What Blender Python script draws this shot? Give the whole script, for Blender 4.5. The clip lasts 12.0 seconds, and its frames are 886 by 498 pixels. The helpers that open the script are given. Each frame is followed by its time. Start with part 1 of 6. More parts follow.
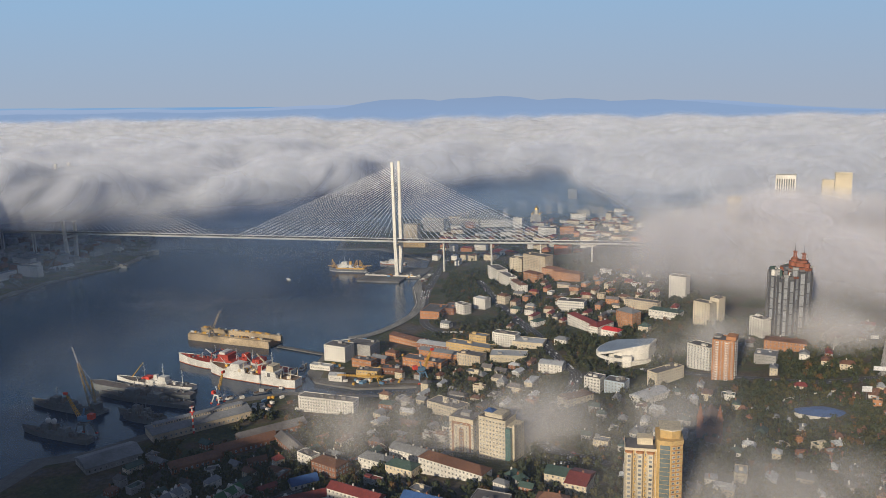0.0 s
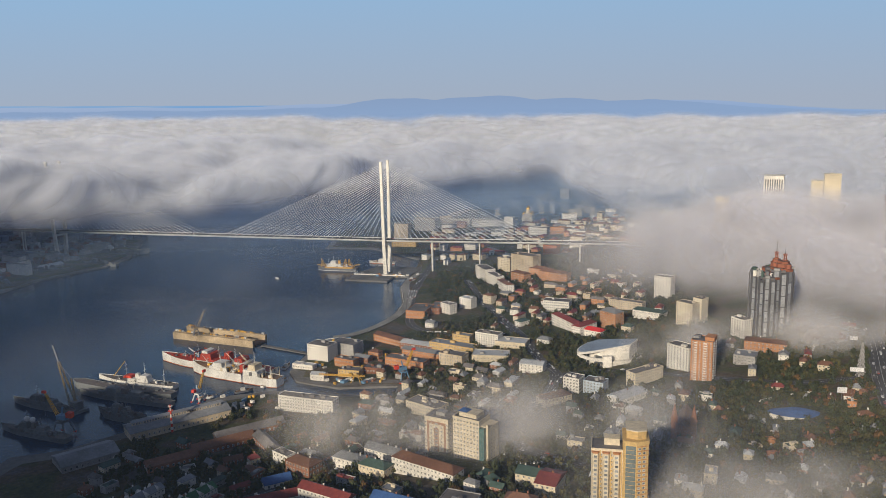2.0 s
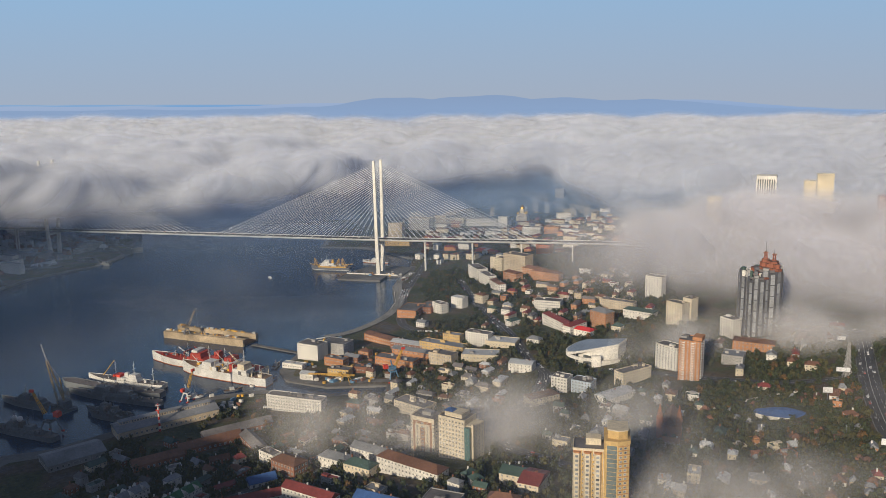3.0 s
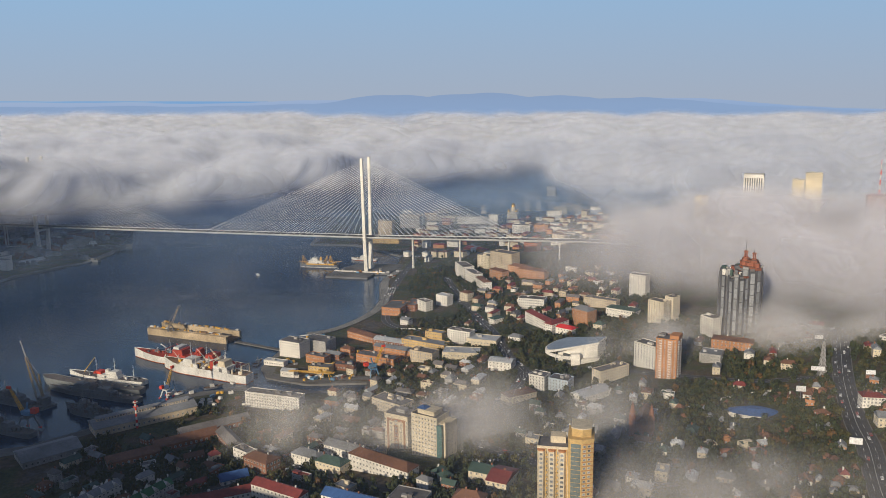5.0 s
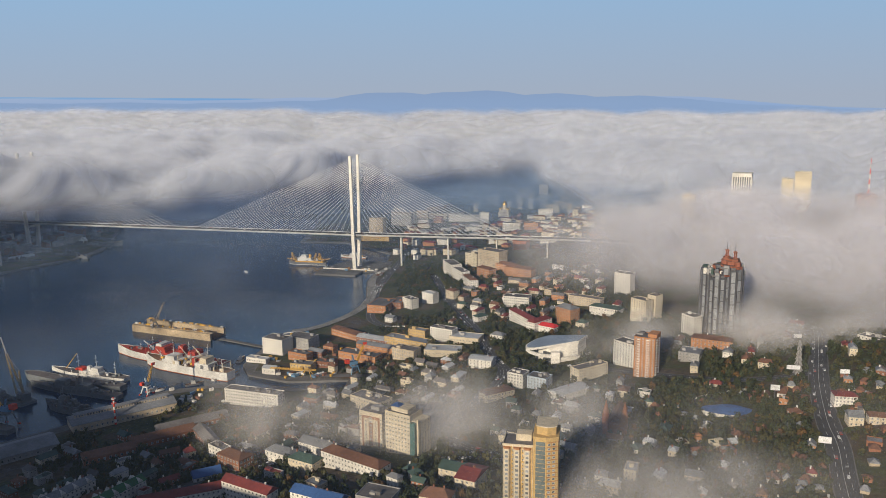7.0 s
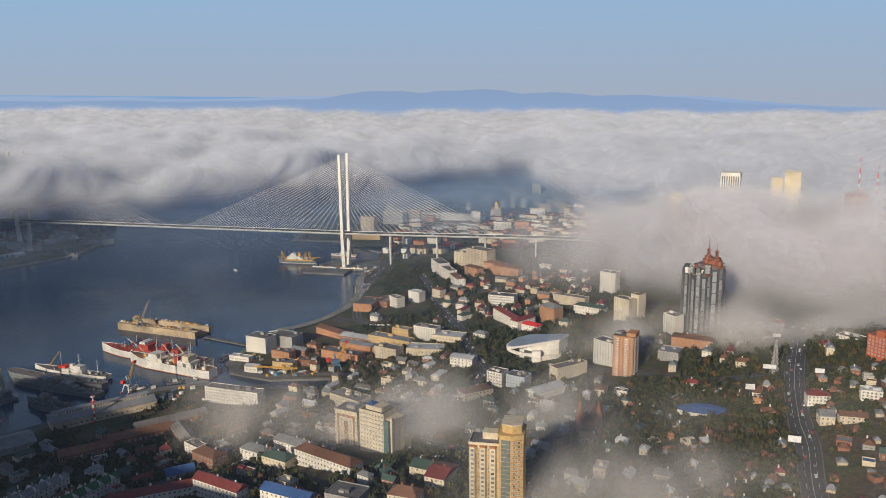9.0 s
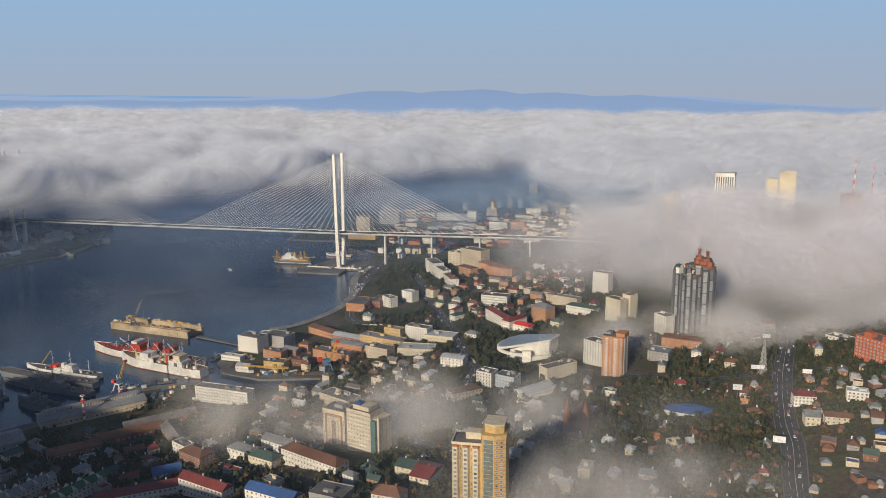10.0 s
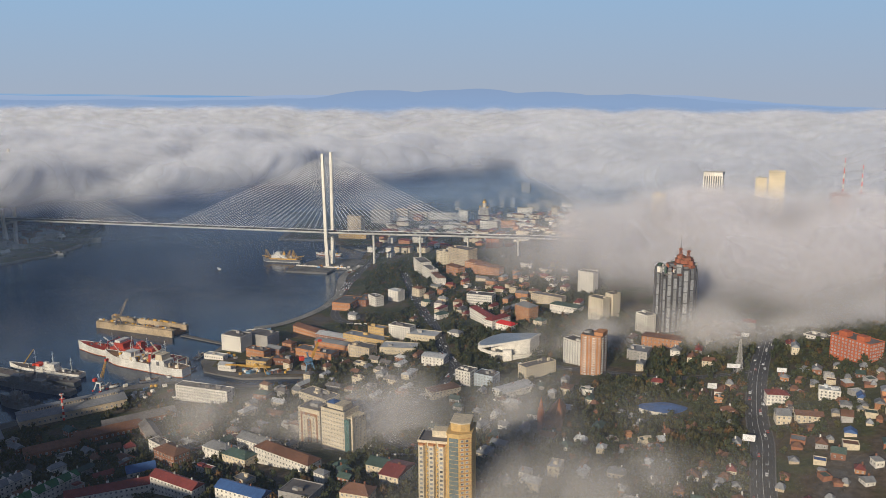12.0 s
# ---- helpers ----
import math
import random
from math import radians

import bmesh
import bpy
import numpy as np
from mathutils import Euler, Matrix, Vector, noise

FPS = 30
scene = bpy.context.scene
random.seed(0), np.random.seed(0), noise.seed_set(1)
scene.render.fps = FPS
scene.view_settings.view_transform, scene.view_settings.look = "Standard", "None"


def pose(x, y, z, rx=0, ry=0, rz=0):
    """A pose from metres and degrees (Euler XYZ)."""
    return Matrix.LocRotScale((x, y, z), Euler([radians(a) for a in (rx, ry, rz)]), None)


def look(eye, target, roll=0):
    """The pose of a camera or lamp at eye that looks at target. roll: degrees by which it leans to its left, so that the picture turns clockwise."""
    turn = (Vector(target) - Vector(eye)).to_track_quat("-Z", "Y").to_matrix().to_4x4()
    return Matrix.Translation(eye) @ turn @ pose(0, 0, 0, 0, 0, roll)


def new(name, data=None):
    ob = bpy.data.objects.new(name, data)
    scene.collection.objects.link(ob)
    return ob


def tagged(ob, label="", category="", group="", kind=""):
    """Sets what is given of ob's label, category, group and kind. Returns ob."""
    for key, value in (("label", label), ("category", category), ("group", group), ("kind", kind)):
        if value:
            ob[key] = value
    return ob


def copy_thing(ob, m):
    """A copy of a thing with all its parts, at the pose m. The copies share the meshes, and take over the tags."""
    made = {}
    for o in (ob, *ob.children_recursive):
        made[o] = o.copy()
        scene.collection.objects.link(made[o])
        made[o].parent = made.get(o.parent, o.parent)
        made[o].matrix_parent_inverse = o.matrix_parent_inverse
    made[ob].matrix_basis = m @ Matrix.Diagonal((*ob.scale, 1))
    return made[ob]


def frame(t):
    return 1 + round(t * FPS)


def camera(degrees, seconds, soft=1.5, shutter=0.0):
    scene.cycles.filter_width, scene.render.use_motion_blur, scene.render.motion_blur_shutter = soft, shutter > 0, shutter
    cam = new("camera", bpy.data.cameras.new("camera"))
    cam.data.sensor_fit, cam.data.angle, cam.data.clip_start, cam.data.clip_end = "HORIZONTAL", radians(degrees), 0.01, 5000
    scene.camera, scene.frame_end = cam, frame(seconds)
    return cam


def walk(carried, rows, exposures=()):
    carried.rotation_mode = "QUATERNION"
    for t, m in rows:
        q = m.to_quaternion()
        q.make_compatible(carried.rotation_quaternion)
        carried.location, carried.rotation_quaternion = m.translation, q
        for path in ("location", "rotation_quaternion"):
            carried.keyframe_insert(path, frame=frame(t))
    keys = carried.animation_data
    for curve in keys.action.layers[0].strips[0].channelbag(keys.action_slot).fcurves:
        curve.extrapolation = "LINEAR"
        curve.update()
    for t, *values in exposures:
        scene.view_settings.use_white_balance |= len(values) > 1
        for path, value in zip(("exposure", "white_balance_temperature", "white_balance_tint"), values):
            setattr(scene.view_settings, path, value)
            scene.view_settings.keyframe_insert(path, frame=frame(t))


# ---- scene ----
cam = camera(59.1, 12.0, soft=0.6)
PATH = [
    (0, (1.742, -1.107, 330.721), (1.643, 0.857, 330.361), -1.4),
    (0.5, (6.885, -0.895, 330.718), (6.785, 1.07, 330.358), -1.4),
    (1, (12.048, -0.675, 330.717), (11.95, 1.29, 330.356), -1.3),
    (1.5, (17.274, -0.44, 330.722), (17.176, 1.525, 330.361), -1.3),
    (2, (22.575, -0.188, 330.734), (22.478, 1.776, 330.372), -1.2),
    (2.5, (27.924, 0.038, 330.748), (27.828, 2.003, 330.386), -1.2),
    (3, (33.359, 0.221, 330.758), (33.266, 2.186, 330.394), -1.1),
    (5, (55.244, 0.687, 330.762), (55.154, 2.65, 330.392), -0.9),
    (5.5, (60.67, 0.784, 330.765), (60.581, 2.747, 330.393), -0.8),
    (6, (66.081, 0.869, 330.771), (65.992, 2.832, 330.398), -0.8),
    (6.5, (71.53, 0.932, 330.773), (71.441, 2.895, 330.399), -0.8),
    (7, (77.05, 0.948, 330.766), (76.961, 2.911, 330.39), -0.7),
    (9, (99.361, 0.847, 330.74), (99.271, 2.809, 330.361), -0.6),
    (9.5, (104.982, 0.759, 330.737), (104.891, 2.721, 330.358), -0.5),
    (10, (110.616, 0.623, 330.741), (110.525, 2.585, 330.362), -0.5),
    (10.5, (116.257, 0.475, 330.744), (116.166, 2.437, 330.364), -0.5),
    (11, (121.872, 0.324, 330.753), (121.78, 2.286, 330.374), -0.5),
    (11.5, (127.432, 0.181, 330.763), (127.34, 2.142, 330.382), -0.5),
    (12, (132.98, 0.059, 330.763), (132.889, 2.02, 330.382), -0.5),
]
walk(cam, [(t, look(eye, target, roll)) for t, eye, target, roll in PATH], exposures=((0, -0.1, 6180, 11), (12, -0.1, 6180, 11)))


# ---- world and sun ----
SUN_DIR = Vector((-0.42, -0.86, 0.34)).normalized()      # towards the sun: low, behind and to the left
world = bpy.data.worlds.new("sky")
scene.world = world
world.use_nodes = True
wn, wl = world.node_tree.nodes, world.node_tree.links
sky = wn.new("ShaderNodeTexSky")
sky.sky_type, sky.sun_disc = "NISHITA", False
sky.sun_elevation = math.asin(SUN_DIR.z)
sky.sun_rotation = math.atan2(SUN_DIR.x, SUN_DIR.y)
sky.altitude, sky.air_density, sky.dust_density, sky.ozone_density = 300, 0.55, 0.25, 4.5
wn["Background"].inputs["Strength"].default_value = 0.095
tone = wn.new("ShaderNodeHueSaturation")
tone.inputs["Saturation"].default_value = 0.6
wl.new(sky.outputs[0], tone.inputs["Color"])
wl.new(tone.outputs["Color"], wn["Background"].inputs["Color"])
sun = new("sun", bpy.data.lights.new("sun", "SUN"))
sun.data.energy, sun.data.angle, sun.data.color = 4.3, radians(0.6), (1.0, 0.84, 0.60)
sun.matrix_world = look((0, 0, 900), Vector((0, 0, 900)) - SUN_DIR)
scene.cycles.transparent_max_bounces = 56


# ---- materials ----
def tree_of(name):
    m = bpy.data.materials.new(name)
    m.use_nodes = True
    return m, m.node_tree.nodes, m.node_tree.links


def mat(name, colour, rough=0.8, grain=0.15, scale=0.35, stain=0.2, metal=0.0, vary=0.0, island=0.0, bump=0.0):
    """A painted, plastered or mineral surface: fine grain and large stains, sized in metres."""
    m, n, l = tree_of(name)
    p = n["Principled BSDF"]
    p.inputs["Roughness"].default_value, p.inputs["Metallic"].default_value = rough, metal
    geo = n.new("ShaderNodeNewGeometry")
    total = None
    for size, amount in ((scale, grain), (scale * 0.09, stain)):
        tex = n.new("ShaderNodeTexNoise")
        tex.inputs["Scale"].default_value, tex.inputs["Detail"].default_value = size, 4
        l.new(geo.outputs["Position"], tex.inputs["Vector"])
        r = n.new("ShaderNodeMapRange")
        r.inputs["From Min"].default_value, r.inputs["From Max"].default_value = 0.3, 0.7
        r.inputs["To Min"].default_value, r.inputs["To Max"].default_value = 1 - amount, 1 + amount
        l.new(tex.outputs["Fac"], r.inputs["Value"])
        total = r if total is None else times(n, l, total, r)
    if vary:
        info = n.new("ShaderNodeObjectInfo")
        total = times(n, l, total, spread(n, l, info.outputs["Random"], vary))
    if island:
        total = times(n, l, total, spread(n, l, geo.outputs["Random Per Island"], island))
    mix = n.new("ShaderNodeVectorMath")
    mix.operation = "SCALE"
    mix.inputs[0].default_value = colour
    l.new(total.outputs[0], mix.inputs["Scale"])
    l.new(mix.outputs[0], p.inputs["Base Color"])
    if bump:
        b = n.new("ShaderNodeBump")
        b.inputs["Strength"].default_value, b.inputs["Distance"].default_value = bump, 0.3
        l.new(tex.outputs["Fac"], b.inputs["Height"])
        l.new(b.outputs[0], p.inputs["Normal"])
    return m


def times(n, l, a, b):
    t = n.new("ShaderNodeMath")
    t.operation = "MULTIPLY"
    l.new(a.outputs[0], t.inputs[0])
    l.new(b.outputs[0], t.inputs[1])
    return t


def spread(n, l, socket, amount):
    r = n.new("ShaderNodeMapRange")
    r.inputs["To Min"].default_value, r.inputs["To Max"].default_value = 1 - amount, 1 + amount
    l.new(socket, r.inputs["Value"])
    return r


WHITE = mat("white_plaster", (0.72, 0.69, 0.63), 0.85)
CREAM = mat("cream_plaster", (0.62, 0.54, 0.40), 0.85)
BEIGE = mat("beige_panel", (0.52, 0.43, 0.31), 0.85)
YELLOW_WALL = mat("ochre_plaster", (0.55, 0.38, 0.16), 0.85)
ORANGE = mat("orange_brick", (0.45, 0.215, 0.10), 0.88, stain=0.25)
RED_WALL = mat("red_orange_cladding", (0.46, 0.13, 0.06), 0.7)
BRICK = mat("old_brick", (0.27, 0.12, 0.07), 0.9, stain=0.35)
GREYWALL = mat("grey_concrete", (0.36, 0.35, 0.34), 0.85, stain=0.25)
PALE_BLUE = mat("pale_blue_wall", (0.50, 0.58, 0.66), 0.8)
DARK_WALL = mat("dark_wall", (0.10, 0.10, 0.11), 0.6)
GLASSY = mat("tinted_glass_cladding", (0.11, 0.118, 0.122), 0.22)
FLATROOF = mat("bitumen_roof", (0.16, 0.15, 0.15), 0.9, stain=0.4)
GREYROOF = mat("grey_metal_roof", (0.23, 0.24, 0.255), 0.6, stain=0.3)
PALE_ROOF = mat("pale_metal_roof", (0.50, 0.52, 0.54), 0.55, stain=0.2)
REDROOF = mat("red_metal_roof", (0.20, 0.045, 0.04), 0.6)
BRIGHTRED = mat("bright_red_roof", (0.62, 0.04, 0.04), 0.55)
RUSTROOF = mat("rust_roof", (0.17, 0.085, 0.055), 0.8, stain=0.35)
GREENROOF = mat("green_metal_roof", (0.03, 0.14, 0.05), 0.55)
DULLGREEN = mat("dull_green_roof", (0.06, 0.10, 0.085), 0.7)
BLUEROOF = mat("blue_metal_roof", (0.05, 0.11, 0.28), 0.5)
PANE = mat("window_glass", (0.22, 0.225, 0.23), 0.25, grain=0.1, stain=0.2, vary=0.6)
FRAME = mat("window_frame_white", (0.58, 0.56, 0.52), 0.6)
CONCRETE = mat("quay_concrete", (0.15, 0.145, 0.14), 0.9, stain=0.35, scale=0.2)
ASPHALT = mat("asphalt", (0.07, 0.07, 0.075), 0.9, stain=0.3)
LINE_PAINT = mat("road_paint", (0.6, 0.6, 0.57), 0.8)
PYLON = mat("pylon_concrete", (0.78, 0.75, 0.68), 0.8, stain=0.08)
STEELWHITE = mat("white_steel", (0.75, 0.75, 0.73), 0.5, stain=0.08)
CABLE = mat("white_cable_sheath", (0.75, 0.76, 0.76), 0.5, stain=0.03)
HULL_WHITE = mat("ship_white", (0.64, 0.63, 0.60), 0.5, grain=0.12, stain=0.2, scale=0.8)
HULL_RED = mat("ship_red", (0.38, 0.05, 0.03), 0.6, stain=0.3)
BOOT = mat("boot_stripe", (0.42, 0.14, 0.05), 0.7)
NAVY = mat("navy_grey", (0.15, 0.163, 0.175), 0.6, stain=0.2)
NAVYDARK = mat("navy_deck", (0.15, 0.135, 0.13), 0.8)
DOCKSIDE = mat("dock_side", (0.38, 0.30, 0.20), 0.8, stain=0.45, scale=0.5)
DECKRUST = mat("rusty_deck", (0.20, 0.12, 0.07), 0.9, stain=0.4)
CRANE_YELLOW = mat("crane_yellow", (0.62, 0.36, 0.05), 0.55)
CRANE_RED = mat("crane_red", (0.62, 0.06, 0.03), 0.55)
CRANE_BLUE = mat("crane_blue", (0.12, 0.24, 0.38), 0.55)
STEEL = mat("dark_steel", (0.14, 0.14, 0.15), 0.6)
BARK = mat("bark", (0.10, 0.075, 0.05), 0.95)
LEAF = mat("leaf_green", (0.034, 0.043, 0.017), 0.8, vary=0.3, island=0.3)
LEAF_OLIVE = mat("leaf_olive", (0.062, 0.058, 0.019), 0.8, vary=0.3, island=0.3)
LEAF_RUST = mat("leaf_rust", (0.10, 0.055, 0.018), 0.8, vary=0.3, island=0.4)
CARWHITE = mat("car_white", (0.75, 0.75, 0.75), 0.3)
CARDARK = mat("car_dark", (0.06, 0.06, 0.07), 0.3)
CARRED = mat("car_red", (0.35, 0.04, 0.03), 0.3)
TYRE = mat("tyre", (0.02, 0.02, 0.02), 0.9)
GRASS = mat("grass_lawn", (0.09, 0.13, 0.03), 0.95)
CLAY = mat("bare_clay", (0.30, 0.15, 0.07), 0.95, stain=0.3)
SIGN = mat("sign_board", (0.75, 0.75, 0.75), 0.6)


def ground_material():
    """Scrub, bare earth and paved yards mixed in patches."""
    m, n, l = tree_of("town_ground")
    p = n["Principled BSDF"]
    p.inputs["Roughness"].default_value = 0.95
    geo = n.new("ShaderNodeNewGeometry")
    big, small = n.new("ShaderNodeTexNoise"), n.new("ShaderNodeTexNoise")
    for tex, s in ((big, 0.022), (small, 0.25)):
        tex.inputs["Scale"].default_value, tex.inputs["Detail"].default_value = s, 6
        l.new(geo.outputs["Position"], tex.inputs["Vector"])
    ramp = n.new("ShaderNodeValToRGB")
    e = ramp.color_ramp.elements
    e[0].position, e[0].color = 0.36, (0.035, 0.045, 0.018, 1)
    e[1].position, e[1].color = 0.70, (0.085, 0.08, 0.078, 1)
    for pos, c in ((0.47, (0.06, 0.065, 0.025, 1)), (0.57, (0.085, 0.062, 0.04, 1))):
        k = e.new(pos)
        k.color = c
    l.new(big.outputs["Fac"], ramp.inputs["Fac"])
    s = n.new("ShaderNodeVectorMath")
    s.operation = "SCALE"
    r = n.new("ShaderNodeMapRange")
    r.inputs["From Min"].default_value, r.inputs["From Max"].default_value = 0.3, 0.7
    r.inputs["To Min"].default_value, r.inputs["To Max"].default_value = 0.6, 1.4
    l.new(small.outputs["Fac"], r.inputs["Value"])
    l.new(ramp.outputs["Color"], s.inputs[0])
    l.new(r.outputs[0], s.inputs["Scale"])
    l.new(s.outputs[0], p.inputs["Base Color"])
    return m


def water_material():
    m, n, l = tree_of("harbour_water")
    p = n["Principled BSDF"]
    p.inputs["Base Color"].default_value = (0.006, 0.034, 0.088, 1)
    p.inputs["Roughness"].default_value, p.inputs["IOR"].default_value = 0.12, 1.33
    geo = n.new("ShaderNodeNewGeometry")
    fine, wide = n.new("ShaderNodeTexNoise"), n.new("ShaderNodeTexNoise")
    for tex, s in ((fine, 0.35), (wide, 0.012)):
        tex.inputs["Scale"].default_value, tex.inputs["Detail"].default_value = s, 5
        l.new(geo.outputs["Position"], tex.inputs["Vector"])
    b = n.new("ShaderNodeBump")
    b.inputs["Strength"].default_value, b.inputs["Distance"].default_value = 0.35, 0.5
    l.new(fine.outputs["Fac"], b.inputs["Height"])
    l.new(b.outputs[0], p.inputs["Normal"])
    r = n.new("ShaderNodeMapRange")
    r.inputs["From Min"].default_value, r.inputs["From Max"].default_value = 0.35, 0.65
    r.inputs["To Min"].default_value, r.inputs["To Max"].default_value = 0.10, 0.22
    l.new(wide.outputs["Fac"], r.inputs["Value"])
    l.new(r.outputs[0], p.inputs["Roughness"])
    return m


def fog_shader(name, colour, strength=1.0, grain=0.02, low=0.30, high=0.62, glow_through=0.35):
    m, n, l = tree_of(name)
    n.remove(n["Principled BSDF"])
    out = n["Material Output"]
    geo, att = n.new("ShaderNodeNewGeometry"), n.new("ShaderNodeAttribute")
    att.attribute_name = "cover"
    tex = n.new("ShaderNodeTexNoise")
    tex.inputs["Scale"].default_value, tex.inputs["Detail"].default_value = grain, 3
    tex.inputs["Roughness"].default_value = 0.5
    drawn = n.new("ShaderNodeVectorMath")        # wisps are drawn out along the wind
    drawn.operation = "MULTIPLY"
    drawn.inputs[1].default_value = (1.0, 0.55, 1.0)
    l.new(geo.outputs["Position"], drawn.inputs[0])
    l.new(drawn.outputs[0], tex.inputs["Vector"])
    r = n.new("ShaderNodeMapRange")
    r.interpolation_type = "SMOOTHSTEP"
    r.inputs["From Min"].default_value, r.inputs["From Max"].default_value = low, high
    l.new(tex.outputs["Fac"], r.inputs["Value"])
    a, sq, c = (n.new("ShaderNodeMath") for _ in range(3))
    a.operation, sq.operation, c.operation, c.use_clamp = "MULTIPLY_ADD", "POWER", "MULTIPLY", True
    l.new(att.outputs["Fac"], sq.inputs[0])
    sq.inputs[1].default_value = 3.0
    l.new(r.outputs[0], a.inputs[0])
    l.new(att.outputs["Fac"], a.inputs[1])
    l.new(sq.outputs[0], a.inputs[2])
    l.new(a.outputs[0], c.inputs[0])
    c.inputs[1].default_value = strength
    d, t, cl = n.new("ShaderNodeBsdfDiffuse"), n.new("ShaderNodeBsdfTranslucent"), n.new("ShaderNodeBsdfTransparent")
    both, mix = n.new("ShaderNodeMixShader"), n.new("ShaderNodeMixShader")
    d.inputs["Color"].default_value = t.inputs["Color"].default_value = (*colour, 1)
    both.inputs[0].default_value = glow_through
    l.new(d.outputs[0], both.inputs[1])
    l.new(t.outputs[0], both.inputs[2])
    l.new(c.outputs[0], mix.inputs[0])
    l.new(cl.outputs[0], mix.inputs[1])
    l.new(both.outputs[0], mix.inputs[2])
    l.new(mix.outputs[0], out.inputs["Surface"])
    return m


TOWN = ground_material()
WATER = water_material()
FOG_SEA = fog_shader("fog_sea", (0.735, 0.77, 0.85), 1.0, 0.005, 0.15, 0.80, 0.52)
FOG_BANK = fog_shader("fog_bank", (0.90, 0.89, 0.93), 1.0, 0.010, 0.20, 0.80, 0.52)
FOG_WISP = fog_shader("fog_wisp", (0.90, 0.88, 0.87), 1.0, 0.014, 0.30, 0.74, 0.5)


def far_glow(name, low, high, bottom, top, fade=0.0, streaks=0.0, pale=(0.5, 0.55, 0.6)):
    """Emission for far air: haze and scattered daylight put into the colour, from one tone at the height low to another
    at high; may thin out above.
    """
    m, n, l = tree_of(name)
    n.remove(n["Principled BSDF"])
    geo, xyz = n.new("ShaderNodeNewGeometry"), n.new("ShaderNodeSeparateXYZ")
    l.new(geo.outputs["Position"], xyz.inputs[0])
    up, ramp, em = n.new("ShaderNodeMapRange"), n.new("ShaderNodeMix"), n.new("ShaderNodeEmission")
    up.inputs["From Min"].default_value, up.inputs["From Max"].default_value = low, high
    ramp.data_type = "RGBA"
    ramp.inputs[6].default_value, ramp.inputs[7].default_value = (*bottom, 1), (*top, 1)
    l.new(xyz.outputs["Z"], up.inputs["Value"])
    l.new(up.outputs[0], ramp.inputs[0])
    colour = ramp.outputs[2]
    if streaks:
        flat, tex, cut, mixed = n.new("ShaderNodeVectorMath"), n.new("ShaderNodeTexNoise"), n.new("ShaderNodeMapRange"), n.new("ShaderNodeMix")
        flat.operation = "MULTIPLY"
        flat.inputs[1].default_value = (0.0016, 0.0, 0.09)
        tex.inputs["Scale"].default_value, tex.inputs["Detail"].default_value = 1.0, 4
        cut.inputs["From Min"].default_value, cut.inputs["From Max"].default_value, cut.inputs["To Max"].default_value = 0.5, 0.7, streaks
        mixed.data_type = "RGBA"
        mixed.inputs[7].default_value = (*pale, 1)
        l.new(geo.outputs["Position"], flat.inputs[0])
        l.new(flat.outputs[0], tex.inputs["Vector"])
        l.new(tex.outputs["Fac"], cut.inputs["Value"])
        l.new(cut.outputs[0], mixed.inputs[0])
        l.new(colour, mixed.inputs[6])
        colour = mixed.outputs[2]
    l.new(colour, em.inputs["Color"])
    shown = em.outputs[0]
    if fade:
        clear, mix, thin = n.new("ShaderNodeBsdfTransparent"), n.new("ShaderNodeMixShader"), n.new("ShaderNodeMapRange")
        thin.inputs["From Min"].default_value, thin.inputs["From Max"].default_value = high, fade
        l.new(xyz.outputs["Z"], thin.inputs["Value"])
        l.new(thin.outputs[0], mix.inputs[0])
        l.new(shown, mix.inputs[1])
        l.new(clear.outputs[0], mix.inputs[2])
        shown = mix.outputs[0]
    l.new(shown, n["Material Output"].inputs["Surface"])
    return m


# Haze sheets: the blue of scattered light is put into their colour.
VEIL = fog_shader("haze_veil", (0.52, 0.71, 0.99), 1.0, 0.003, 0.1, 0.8)


